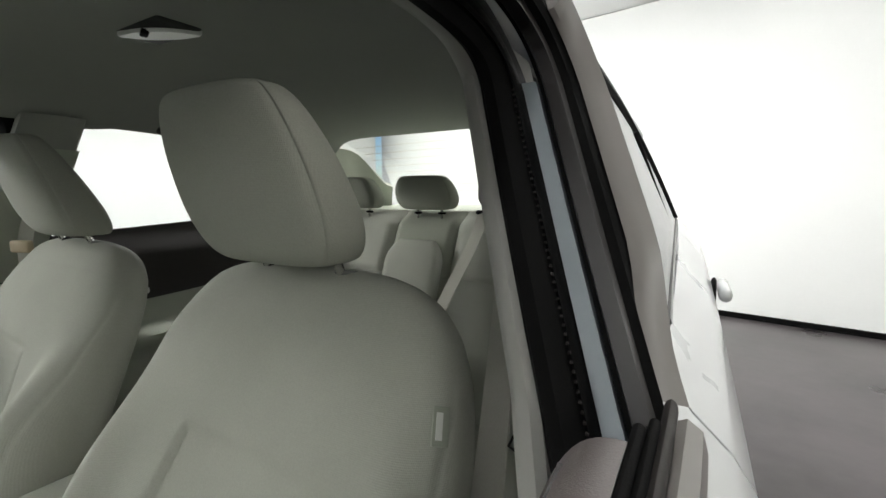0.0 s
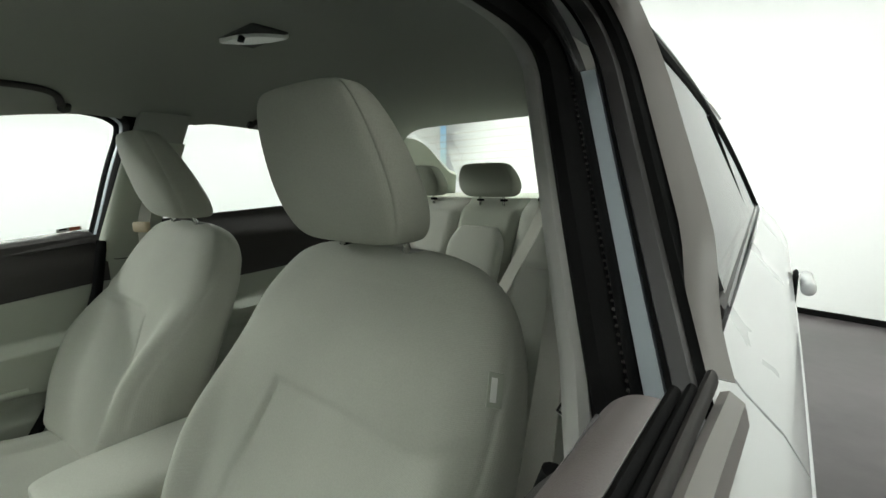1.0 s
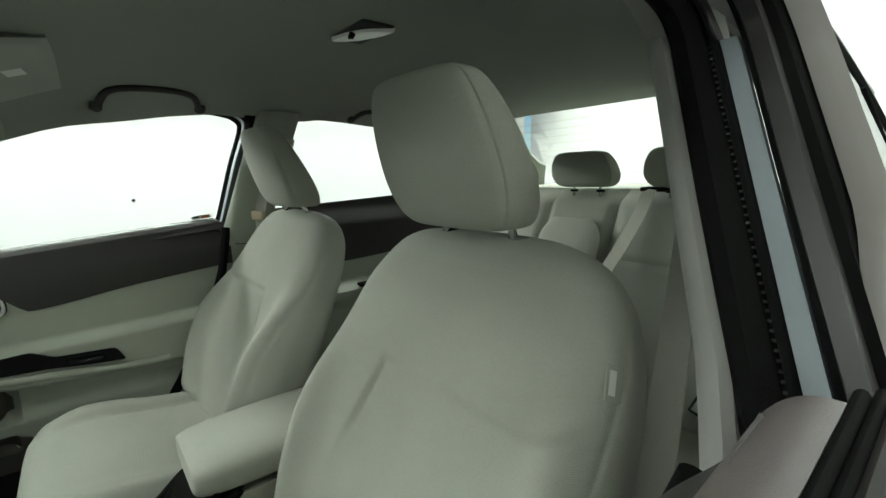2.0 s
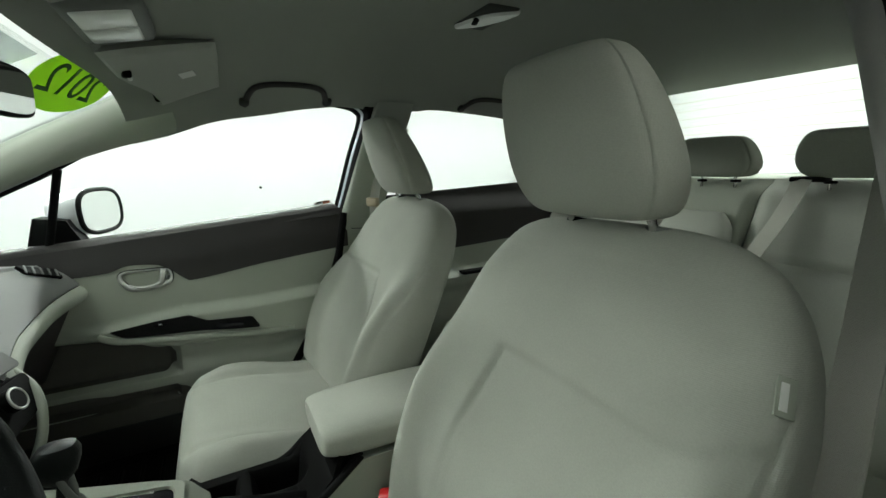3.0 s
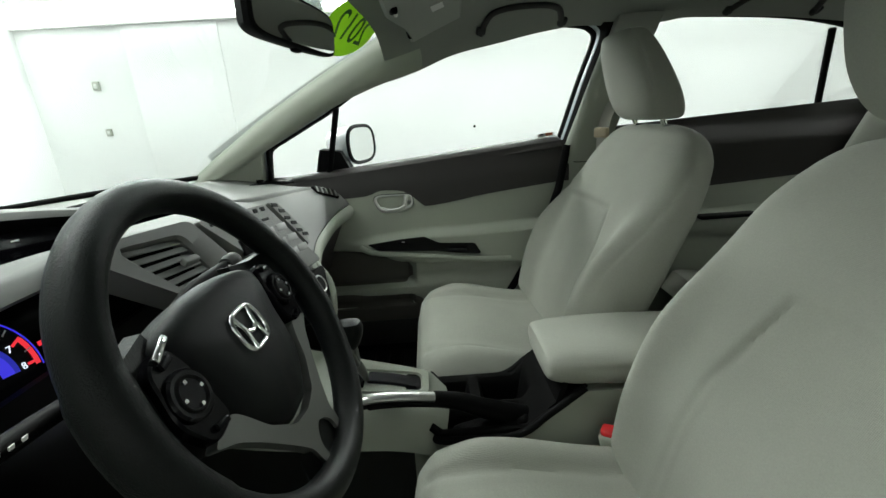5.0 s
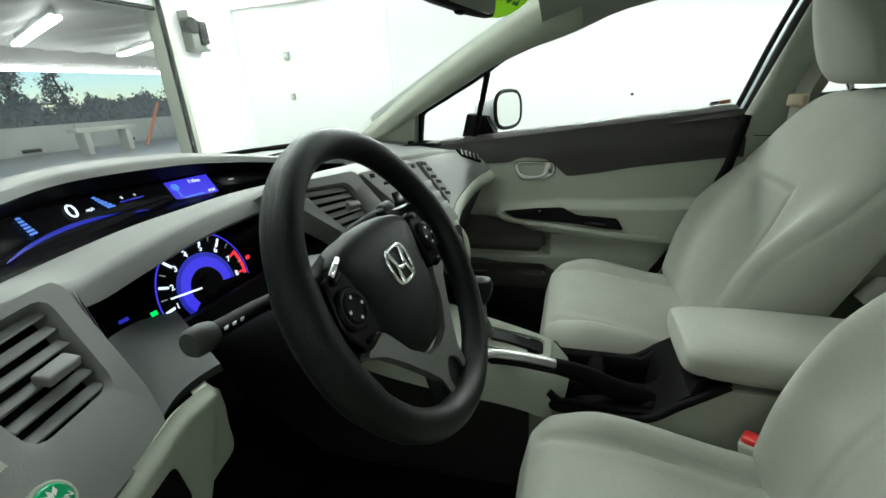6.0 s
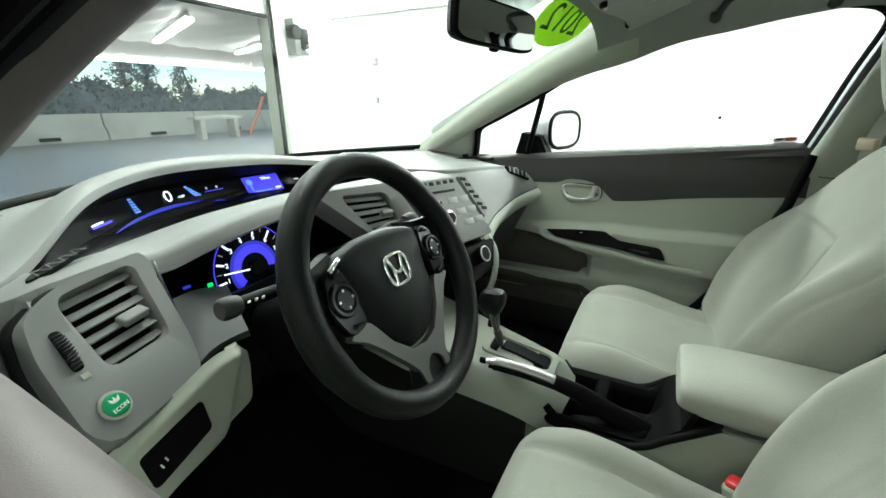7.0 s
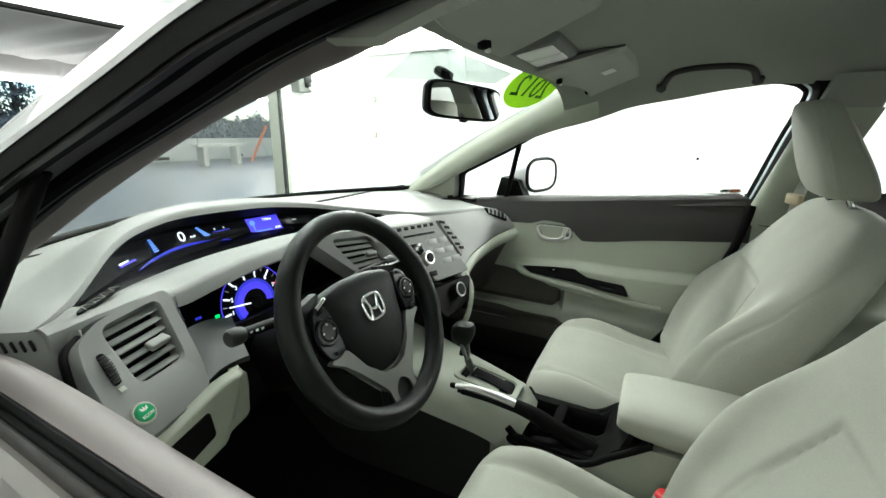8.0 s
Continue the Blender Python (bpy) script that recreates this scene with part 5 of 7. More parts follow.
HOOD_Z = [(-0.66, 0.942), (-0.60, 0.950), (-0.54, 0.972), (-0.48, 0.998), (-0.40, 1.012), (-0.28, 1.019), (-0.10, 1.011), (0.05, 0.993), (0.15, 0.973), (0.24, 0.958), (0.34, 0.948), (0.45, 0.945), (0.60, 0.930), (0.72, 0.910)]
SILL_Y = [(-0.60, 1.140), (-0.55, 1.175), (-0.45, 1.23), (-0.26, 1.295), (0.0, 1.295), (0.12, 1.245), (0.22, 1.13)]
SILL_Z = [(-0.60, 0.936), (-0.53, 0.930), (-0.45, 0.928), (-0.26, 0.920), (0.0, 0.920), (0.12, 0.930), (0.22, 0.948)]
BROW_Y = [(-0.66, 1.03), (-0.54, 1.045), (-0.48, 1.055), (-0.35, 1.05), (-0.22, 1.04), (-0.10, 1.005), (0.0, 0.985), (0.22, 0.955)]
BROW_Z = [(-0.66, 0.952), (-0.53, 0.958), (-0.49, 0.945), (-0.42, 0.957), (-0.32, 0.972), (-0.24, 0.976), (-0.16, 0.982), (-0.08, 0.978), (0.0, 0.967), (0.10, 0.962), (0.22, 0.950)]


def curve(x, table):
    return 0.25 * (eased(x - 0.02, table) + eased(x + 0.02, table)) + 0.5 * eased(x, table)


def top_pad(u, v):
    x = -0.715 + 1.43 * u
    y0, z0 = curve(x, HOOD_Y), curve(x, HOOD_Z)
    y1 = 1.70 - 0.36 * (x / 0.70) ** 2
    s = v ** 1.4
    y = y0 + (y1 - y0) * s
    swell = 0.016 * math.sin(math.pi * min(1, v * 1.6)) * math.exp(-((x + 0.2) / 0.5) ** 2)
    z = z0 + (0.958 - z0) * step(0.0, 1.0, s) + swell
    return (x, y, z - 0.010 * step(0.06, 0.0, v) ** 2)


part("top_pad", sheet(top_pad, 90, 40, 0.012), DASH_GREY, dash, "grey grained dashboard top")


def lip(u, v):
    x = -0.635 + 0.86 * u
    z = curve(x, HOOD_Z) - 0.028 * v * (0.4 + 0.6 * math.sin(math.pi * u)) - 0.010
    return (x, curve(x, HOOD_Y) + 0.035 * v, z)


def recess(u, v):
    x = -0.605 + 0.835 * u
    a = Vector((x, curve(x, SILL_Y), curve(x, SILL_Z)))
    b = Vector((x, curve(x, HOOD_Y) + 0.004, curve(x, HOOD_Z) - 0.030 * math.sin(math.pi * u) ** 0.5 - 0.008))
    p = a.lerp(b, v)
    p.y += 0.045 * math.sin(math.pi * u) ** 0.6 * step(0, 0.3, v)
    return p


part("display_lip", sheet(lip, 70, 6, -0.006), BLACK_PLASTIC, dash)
display = part("upper_display", sheet(recess, 70, 12, 0.006), GLOSS_BLACK, dash, "wide black upper display, lit blue")


def brow(u, v):
    x = -0.665 + 0.885 * u
    a = Vector((x, curve(x, BROW_Y), curve(x, BROW_Z)))
    b = Vector((x, curve(x, SILL_Y), curve(x, SILL_Z)))
    if x < -0.60:
        b = Vector((x, curve(x, HOOD_Y), curve(x, HOOD_Z) - 0.004))
    p = a.lerp(b, v)
    p.z += 0.012 * math.sin(math.pi * v) - 0.022 * step(0.10, 0.0, v) ** 2
    return p


part("instrument_brow", sheet(brow, 80, 20, 0.010), DASH_GREY, dash, "grey hood over the rev counter")


def cluster_face(u, v):
    x = -0.505 + 0.42 * u
    top = Vector((x, curve(x, BROW_Y) + 0.012, curve(x, BROW_Z) - 0.012))
    low = Vector((x, 1.045, 0.835))
    p = low.lerp(top, v)
    p.y += 0.045 * math.sin(math.pi * v) ** 0.7 * step(0.0, 0.12, u)
    return p


cluster = part("rev_counter_panel", sheet(cluster_face, 40, 16, 0.006), GLOSS_BLACK, dash, "black instrument panel with a lit rev counter")
part("panel_edge", tube([(-0.500, 1.055, 0.945), (-0.496, 1.035, 0.865)], 0.0022), CHROME, cluster, "thin bright edge")


def lower_dash(u, v):
    """Face from the instruments down to the knees, over the driver's half."""
    x = -0.70 + 0.86 * u
    z = 0.865 - 0.46 * v
    y = 1.03 + 0.22 * step(0.25, 1, v) + 0.04 * step(0.1, 0.4, v)
    return (x, y, z)


# Near-black colour stands in for the deep shade under the dashboard.
part("under_panel", sheet(lower_dash, 30, 20, -0.01), BLACK_PLASTIC, dash, "lower dashboard, its deep shade painted near black")


# left pod with the air vent
POD = frame_at((-0.58, 0.985, 0.915), (1, 0.25, 0), (0, 0.85, 1))


def rounded(outline, r, seg=5):
    out = []
    n = len(outline)
    for i in range(n):
        p, a, b = Vector(outline[i]), Vector(outline[i - 1]), Vector(outline[(i + 1) % n])
        rr = min(r, 0.45 * (a - p).length, 0.45 * (b - p).length)
        s, e = p + (a - p).normalized() * rr, p + (b - p).normalized() * rr
        for k in range(seg + 1):
            t = k / seg
            out.append(tuple((1 - t) ** 2 * s + 2 * t * (1 - t) * p + t * t * e))
    return out


POD_OUT = [(-0.072, 0.044), (-0.028, 0.062), (0.080, 0.068), (0.048, -0.062), (0.030, -0.104), (-0.086, -0.108), (-0.100, -0.086), (-0.088, 0.0)]
VENT_L = [(-0.036, 0.049), (0.053, 0.055), (0.030, -0.038), (-0.040, -0.040)]


def framed_panel(outline, hole, m, depth, back):
    """A plate with an opening: outline and hole are polygons of one plane."""
    n = 72
    def ring(poly):
        pts = rounded(poly, 0.014, 6)
        lens = [0]
        for a, b in zip(pts, pts[1:] + pts[:1]):
            lens.append(lens[-1] + math.dist(a, b))
        c = Vector((sum(p[0] for p in poly) / len(poly), sum(p[1] for p in poly) / len(poly)))
        res = []
        for k in range(n):
            ang = k * math.tau / n
            dirv = Vector((math.cos(ang), math.sin(ang)))
            best = 0
            for a, b in zip(pts, pts[1:] + pts[:1]):
                a, b = Vector(a) - HC, Vector(b) - HC
                e = b - a
                det = dirv.x * -e.y + dirv.y * e.x
                if abs(det) < 1e-12:
                    continue
                r = (a.x * -e.y + a.y * e.x) / det
                t = (dirv.x * a.y - dirv.y * a.x) / det
                if r > 0 and -1e-6 <= t <= 1 + 1e-6:
                    best = max(best, r)
            res.append(HC + dirv * best)
        return res
    HC = Vector((sum(p[0] for p in hole) / len(hole), sum(p[1] for p in hole) / len(hole)))
    o, h = ring(outline), ring(hole)
    rows = [
        [m @ Vector((*p, -back)) for p in o],
        [m @ Vector((*p, -0.006)) for p in o],
        [m @ Vector((*p.lerp(q, 0.06), 0.0)) for p, q in zip(o, h)],
        [m @ Vector((*q.lerp(p, 0.14), 0.0)) for p, q in zip(o, h)],
        [m @ Vector((*q, -0.005)) for p, q in zip(o, h)],
        [m @ Vector((*q, -depth)) for p, q in zip(o, h)],
    ]
    return loft(rows, caps=False)


def quad_at(q, u, v):
    a, b, c, d = (Vector(p) for p in q)
    return a.lerp(b, u).lerp(d.lerp(c, u), v)


def slats(q, count, m, parent, tilt, name="vent_slat"):
    """Blades across an opening given by its corners, from top left round to bottom left."""
    for k in range(count):
        v = (k + 0.5) / count
        a, b = quad_at(q, 0.015, v), quad_at(q, 0.985, v)
        mid, d = (a + b) / 2, (b - a)
        r = m @ pose(mid.x, mid.y, -0.010, 0, 0, math.degrees(math.atan2(d.y, d.x))) @ pose(0, 0, 0, tilt)
        part(name, box((d.length, 0.0026, 0.0112), r, 0.001, 1), DASH_GREY, parent)


left_pod = part("left_vent_pod", framed_panel(POD_OUT, VENT_L, POD, 0.03, 0.06), DASH_GREY, dash, "grey pod round the driver's air vent")
part("vent_throat", prism(rounded([(p[0] * 1.12, p[1] * 1.12) for p in VENT_L], 0.01), 0.004, POD @ pose(0, 0, -0.026)), BLACK_PLASTIC, left_pod)
slats(VENT_L, 6, POD, left_pod, 58)
part("vent_tab", box((0.032, 0.016, 0.010), POD @ pose(0.012, -0.002, 0.000, -35, 0, 3), 0.003), DASH_GREY, left_pod, "grey vent adjusting tab")
part("thumb_slot", prism(rounded([(-0.063, 0.020), (-0.053, 0.019), (-0.058, -0.026), (-0.069, -0.026)], 0.005), 0.003, POD @ pose(0, 0, 0.001)), BLACK_PLASTIC, left_pod)
for k in range(11):
    t = k / 10
    part("thumb_wheel_rib", box((0.010, 0.0020, 0.006), POD @ pose(-0.0585 - 0.005 * t, 0.014 - 0.036 * t, 0.001 + 0.004 * math.sin(math.pi * t), 0, 0, 4), 0.0008, 1), LAMP_BASE, left_pod)
part("thumb_mark", box((0.008, 0.006, 0.0008), POD @ pose(-0.063, -0.033, 0.0006), 0), TRIM_LIGHT, left_pod)
eco = part("eco_button", disc(0.0118, 0.008, POD @ pose(-0.063, -0.073, 0.002), bevel=0.002), GREEN_BUTTON, dash, "round green economy button")
part("button_ring", tube([POD @ Vector((-0.063 + 0.0130 * math.cos(a), -0.073 + 0.0130 * math.sin(a), 0.001)) for a in np.linspace(0, math.tau, 30, endpoint=False)], 0.002, cyclic=True, up=(0, 1, 1)), TRIM_LIGHT, eco)
lettering("ECON", 0.0058, POD @ pose(-0.063, -0.078, 0.0064, 0, 0, 4), WHITE_PRINT, eco)
for o in (-1, 0, 1):
    part("leaf_mark", prism([(0, -0.003), (0.0016, 0), (0, 0.004), (-0.0016, 0)], 0.0004, POD @ pose(-0.063 + 0.003 * o, -0.069, 0.0065, 0, 0, -30 * o)), WHITE_PRINT, eco)
# pod flanks and the panel below
part("pod_shadow_gap", tube([POD @ Vector((*p, -0.028)) for p in rounded(POD_OUT, 0.012)], 0.007, cyclic=True, up=(0, -1, 1)), BLACK_PLASTIC, dash)


KNEE_TOP = [(-0.71, 0.80), (-0.65, 0.822), (-0.57, 0.841), (-0.52, 0.852), (-0.484, 0.846), (-0.462, 0.820)]
KNEE_FOOT = [(-0.71, 0.66), (-0.62, 0.728), (-0.55, 0.738), (-0.51, 0.745), (-0.480, 0.752), (-0.466, 0.772), (-0.462, 0.790)]


def knee_panel(u, v):
    x = -0.71 + 0.248 * u
    top, low = eased(x, KNEE_TOP), eased(x, KNEE_FOOT)
    z = low + (top - low) * v
    y = 0.912 + 0.10 * (x + 0.5) + 0.10 * (z - 0.80)
    y += 0.030 * (1 - step(0.0, 0.22, v)) ** 2 + 0.012 * step(0.90, 1.0, v) + 0.022 * step(-0.50, -0.462, x) ** 2
    y += 0.012 * step(-0.012, 0.012, x + 0.520 - 0.55 * (z - 0.78)) * step(0.0, 0.15, v)
    return (x, y, z)


part("knee_panel", sheet(knee_panel, 70, 40, 0.015), TRIM_LIGHT, dash, "pale lower knee panel")


def column_surround(u, v):
    """Dark face between the driver's vent, the rev counter and the knee panel."""
    a = Vector((-0.500, 1.030, 0.895)).lerp(Vector((-0.540, 0.938, 0.842)), v)
    b = Vector((-0.400, 1.062, 0.870)).lerp(Vector((-0.466, 0.935, 0.856)), v)
    return a.lerp(b, u) + Vector((0, 0.012, 0)) * math.sin(math.pi * u)


part("column_surround", sheet(column_surround, 12, 12, -0.01), LAMP_BASE, dash, "dark face beside the steering column")
KP = frame_at((-0.595, 0.8995, 0.792), (1, 0.10, 0), (0, 0.10, 1))
blank = part("switch_blank", prism(rounded([(-0.040, 0.013), (0.037, 0.029), (0.040, -0.010), (-0.034, -0.029)], 0.006), 0.008, KP @ pose(0, 0, 0.001), bevel=0.0015), BLACK_PLASTIC, dash, "black blank switch panel")
for o in (-1, 1):
    part("switch_mark", box((0.0018, 0.006, 0.0004), KP @ pose(-0.020 + 0.003 * o, -0.006 + 0.002 * o, 0.0014, 0, 0, 20), 0), LENS, blank)


def end_cap(u, v):
    z = 0.952 - 0.085 * v
    return (-0.722 + 0.085 * u, 1.008 + 0.90 * (z - 0.915) + 0.11 * (1 - u) * (1 - v) - 0.012 * u, z)


side_cap = part("end_cap", sheet(end_cap, 10, 16, -0.012), DASH_GREY, dash)
for k in range(5):
    part("side_vent_slot", box((0.0032, 0.006, 0.017), Matrix.Translation(Vector(end_cap(0.26 + 0.075 * k, 0.17)) + Vector((0, -0.002, 0.001))) @ pose(0, 0, 0, -42, 0, 0), 0.0015, 1), BLACK_PLASTIC, side_cap)
DF = frame_at((-0.580, 1.086, 0.963), (1, 0.36, 0.06), (0, 1, 0.1))
grille = part("demister_grille", prism([(p.x, p.y) for p in smooth_path([(-0.050, -0.010, 0), (-0.040, -0.011, 0), (0.0, -0.004, 0), (0.046, 0.012, 0), (0.030, 0.013, 0), (-0.012, 0.007, 0), (-0.040, -0.003, 0)], 5, cyclic=True)], 0.006, DF @ pose(0, 0, 0.004)), BLACK_PLASTIC, dash, "black leaf-shaped demister grille")
for k in range(8):
    part("grille_bar", box((0.0014, 0.014, 0.002), DF @ pose(-0.036 + 0.0095 * k, -0.006 + 0.0020 * k, 0.0045, 0, 0, 48 if k % 2 else -20), 0.0004, 1), DASH_GREY, grille)


# centre stack
def stack_m(x, z):
    """A pose on the centre stack's face."""
    return frame_at((x, 0.925 + 0.45 * (z - 0.93) - 0.15 * (x - 0.2), z), (1, -0.15, 0), (0, 0.45, 1))


CS = stack_m(0.0, 0.93)
CV = [(-0.190, 0.048), (-0.083, 0.036), (-0.056, -0.044), (-0.132, -0.044)]
CV_OUT = [(-0.255, 0.066), (-0.045, 0.056), (0.010, -0.058), (-0.130, -0.060)]
cv = part("centre_vent_pod", framed_panel(CV_OUT, CV, CS, 0.03, 0.05), DASH_GREY, dash, "grey pod round the centre air vent")
part("vent_throat", prism(rounded([(p[0], p[1]) for p in CV], 0.008), 0.004, CS @ pose(0, 0, -0.026)), BLACK_PLASTIC, cv)
slats(CV, 6, CS, cv, 58)
part("vent_tab", box((0.030, 0.012, 0.012), CS @ pose(-0.096, -0.004, 0.002, -30, 0, -6), 0.003), DASH_GREY, cv)
RADIO = [(-0.040, 0.048), (0.165, 0.036), (0.255, -0.135), (0.095, -0.128)]
radio = part("radio_fascia", prism(rounded(RADIO, 0.012), 0.04, CS @ pose(0, 0, 0.003), bevel=0.003), DASH_GREY, dash, "grey radio fascia with knob and keys")


def stack_rect(name, u, v, w, h, mat, rise=0.0015, parent=radio, bevel=0.0015):
    c = quad_at(RADIO, u, v)
    return part(name, box((w, h, 0.006), CS @ pose(c.x, c.y, rise, 0, 0, -4), bevel, 2), mat, parent)


stack_rect("disc_slot", 0.50, 0.20, 0.135, 0.006, BLACK_PLASTIC)
for k in range(7):
    stack_rect("radio_key", 0.12 + 0.13 * k, 0.07, 0.018, 0.010, BLACK_PLASTIC, 0.0005)
stack_rect("radio_screen", 0.20, 0.42, 0.06, 0.030, GLOSS_BLACK)
for k in range(2):
    for j in range(3):
        stack_rect("radio_key", 0.64 + 0.26 * k, 0.36 + 0.18 * j, 0.040, 0.016, KEY_GREY, 0.0006)
c = quad_at(RADIO, 0.24, 0.60)
knob = part("radio_knob", disc(0.020, 0.016, CS @ pose(c.x, c.y, 0.010), bevel=0.003), SILVER, radio, "silver ringed volume knob")
part("knob_face", disc(0.013, 0.004, CS @ pose(c.x, c.y, 0.019), bevel=0.001), BLACK_PLASTIC, knob)
stack_rect("radio_key", 0.10, 0.86, 0.030, 0.014, BLACK_PLASTIC, 0.0018)
PV = [(0.185, 0.034), (0.215, 0.030), (0.268, -0.060), (0.245, -0.092)]
pv = part("passenger_vent", prism(rounded(PV, 0.008), 0.01, CS @ pose(0, 0, 0.002), bevel=0.002), DASH_GREY, dash, "grey air vent with staggered black slots")
for k in range(6):
    q = quad_at(PV, 0.42 + 0.16 * (k % 2), (k + 0.5) / 6)
    part("vent_slot", box((0.024, 0.0085, 0.003), CS @ pose(q.x, q.y, 0.0016, 0, 0, -14), 0.001, 1), BLACK_PLASTIC, pv)
HV = stack_m(0.135, 0.775)
hvac = part("climate_panel", prism(rounded([(-0.115, 0.028), (0.105, 0.022), (0.095, -0.045), (-0.055, -0.060)], 0.012), 0.04, HV, bevel=0.003), BLACK_PLASTIC, dash, "black climate control panel with knobs")
for x, z in ((0.02, -0.004),):
    kb = part("climate_knob", disc(0.020, 0.018, HV @ pose(x, z, 0.010), bevel=0.003), BLACK_PLASTIC, hvac)
    part("knob_ring", tube([HV @ Vector((x + 0.0185 * math.cos(a), z + 0.0185 * math.sin(a), 0.018)) for a in np.linspace(0, math.tau, 28, endpoint=False)], 0.0022, cyclic=True, up=(0, 1, 0.3)), SILVER, kb)
part("stack_edge", tube(smooth_path([(0.262, 0.895, 0.805), (0.225, 0.845, 0.76), (0.175, 0.83, 0.70), (0.13, 0.845, 0.64)], 5), 0.008), TRIM_LIGHT, dash, "pale edge of the centre stack")
part("stack_side", sheet(lambda u, v: (0.03 + 0.20 * u, 0.90 + 0.06 * v + 0.06 * (1 - u), 0.77 - 0.2 * v), 8, 8, -0.02), BLACK_PLASTIC, dash)


# passenger side
ROLL_Y = [(0.20, 0.876), (0.25, 0.882), (0.35, 0.892), (0.50, 0.891), (0.60, 0.883), (0.72, 0.858)]
ROLL_Z = [(0.20, 0.785), (0.25, 0.807), (0.30, 0.822), (0.35, 0.832), (0.50, 0.844), (0.60, 0.848), (0.72, 0.853)]


def pass_upper(u, v):
    """Grey slope from the dashboard's top down to the pale roll."""
    x = 0.212 + 0.508 * u
    a = Vector((x, curve(x, HOOD_Y) + 0.012, curve(x, HOOD_Z) - 0.004))
    b = Vector((x, curve(x, ROLL_Y), curve(x, ROLL_Z)))
    return a.lerp(b, v) + Vector((0, -0.35, 0.5)) * 0.022 * math.sin(math.pi * v)


part("passenger_pad", sheet(pass_upper, 50, 20, -0.012), DASH_GREY, dash, "smooth grey slope before the passenger")


def pass_roll(u, v):
    x = 0.225 + 0.495 * u
    return (x, curve(x, ROLL_Y) - 0.020 * math.sin(math.pi * v) ** 0.8 + 0.012 * v, curve(x, ROLL_Z) - 0.003 - 0.052 * v)


part("dash_roll", sheet(pass_roll, 44, 14, -0.012), TRIM_LIGHT, dash, "pale rolled edge of the lower dashboard")


def glove_door(u, v):
    x = 0.235 + 0.485 * u
    return (x, curve(x, ROLL_Y) + 0.022 + 0.10 * v, curve(x, ROLL_Z) - 0.048 - 0.22 * v)


# Dark brown here paints the shade that the roll throws on the door.
part("glove_box_door", sheet(glove_door, 30, 16, -0.012), BROWN_TRIM, dash, "glove box door set back under the roll, shade painted dark brown")
EV = frame_at((0.620, 0.924, 0.912), (1, -0.70, -0.45), (0.2, 0.8, 0.9))
ev = part("end_vent", prism(rounded([(-0.050, 0.008), (0.048, 0.013), (0.056, -0.018), (-0.034, -0.014)], 0.006), 0.008, EV @ pose(0, 0, 0.0035), bevel=0.002), BLACK_PLASTIC, dash, "black slatted end air vent")
for k in range(5):
    part("vent_slat", box((0.007, 0.026, 0.003), EV @ pose(-0.032 + 0.019 * k, -0.002, 0.0030, 0, 12, -12), 0.001, 1), DASH_GREY, ev)
part("demister_slot", box((0.040, 0.012, 0.004), pose(0.600, 1.03, 0.950, 0, 8, -8), 0.002), BLACK_PLASTIC, dash)

# lit readings of the upper display


def on_display(x, v, lift=0.004):
    u = (x + 0.605) / 0.835
    p, q, r = Vector(recess(u, v)), Vector(recess(min(1, u + 0.01), v)), Vector(recess(u, min(1, v + 0.05)))
    m = frame_at(p, (1, (q.y - p.y) / (q.x - p.x), 0), r - p)
    return m @ pose(0, 0, lift)


lettering("0", 0.036, on_display(-0.293, 0.60) @ pose(0, 0, 0, 0, 0, -14), WHITE_GLOW, display, "speed_digit")
lettering("mph", 0.008, on_display(-0.266, 0.55), WHITE_GLOW, display, "unit_mark")
scr = part("info_screen", box((0.096, 0.046, 0.001), on_display(-0.062, 0.52), 0), BLUE_GLOW, display, "bright violet-blue information screen")
mm = on_display(-0.062, 0.52, 0.0055)
part("screen_icon", prism(ring_outline(0.008, 0.008), 0.0004, mm @ pose(-0.034, 0.008, 0)), BLUE_PALE, scr)
part("screen_icon", box((0.003, 0.018, 0.0004), mm @ pose(-0.034, -0.008, 0), 0), BLUE_PALE, scr)
lettering("710mi", 0.011, mm @ pose(0.012, 0.013, 0), WHITE_GLOW, scr, "screen_text")
lettering("4:34", 0.010, mm @ pose(0.034, -0.017, 0), WHITE_GLOW, scr, "screen_clock")
part("screen_bar", box((0.045, 0.003, 0.0004), mm @ pose(-0.008, -0.019, 0), 0), BLUE_PALE, scr)
part("warning_dot", box((0.012, 0.003, 0.0004), on_display(0.03, 0.60), 0), WHITE_PRINT, display)
for k in range(6):
    part("gauge_bar", box((0.014 - 0.0012 * k, 0.0035, 0.0006), on_display(-0.372 - 0.000 * k, 0.42 + 0.075 * k), 0), BLUE_PALE, display)
    part("gauge_bar", box((0.006 + 0.0035 * (5 - k) * 0.5, 0.0035, 0.0006), on_display(-0.232 - 0.003 * k, 0.50 + 0.06 * k), 0), BLUE_PALE, display)
part("gauge_line", box((0.045, 0.0025, 0.0006), on_display(-0.190, 0.56), 0), BLUE_DEEP, display)
for x in (-0.205, -0.180):
    part("gauge_tick", box((0.004, 0.005, 0.0006), on_display(x, 0.66), 0), WHITE_PRINT, display)
part("fuel_line", box((0.050, 0.004, 0.0006), on_display(-0.450, 0.45), 0), BLUE_GLOW, display)
part("fuel_line", box((0.030, 0.003, 0.0006), on_display(-0.458, 0.53), 0), WHITE_GLOW, display)
arc_a, arc_b = [], []
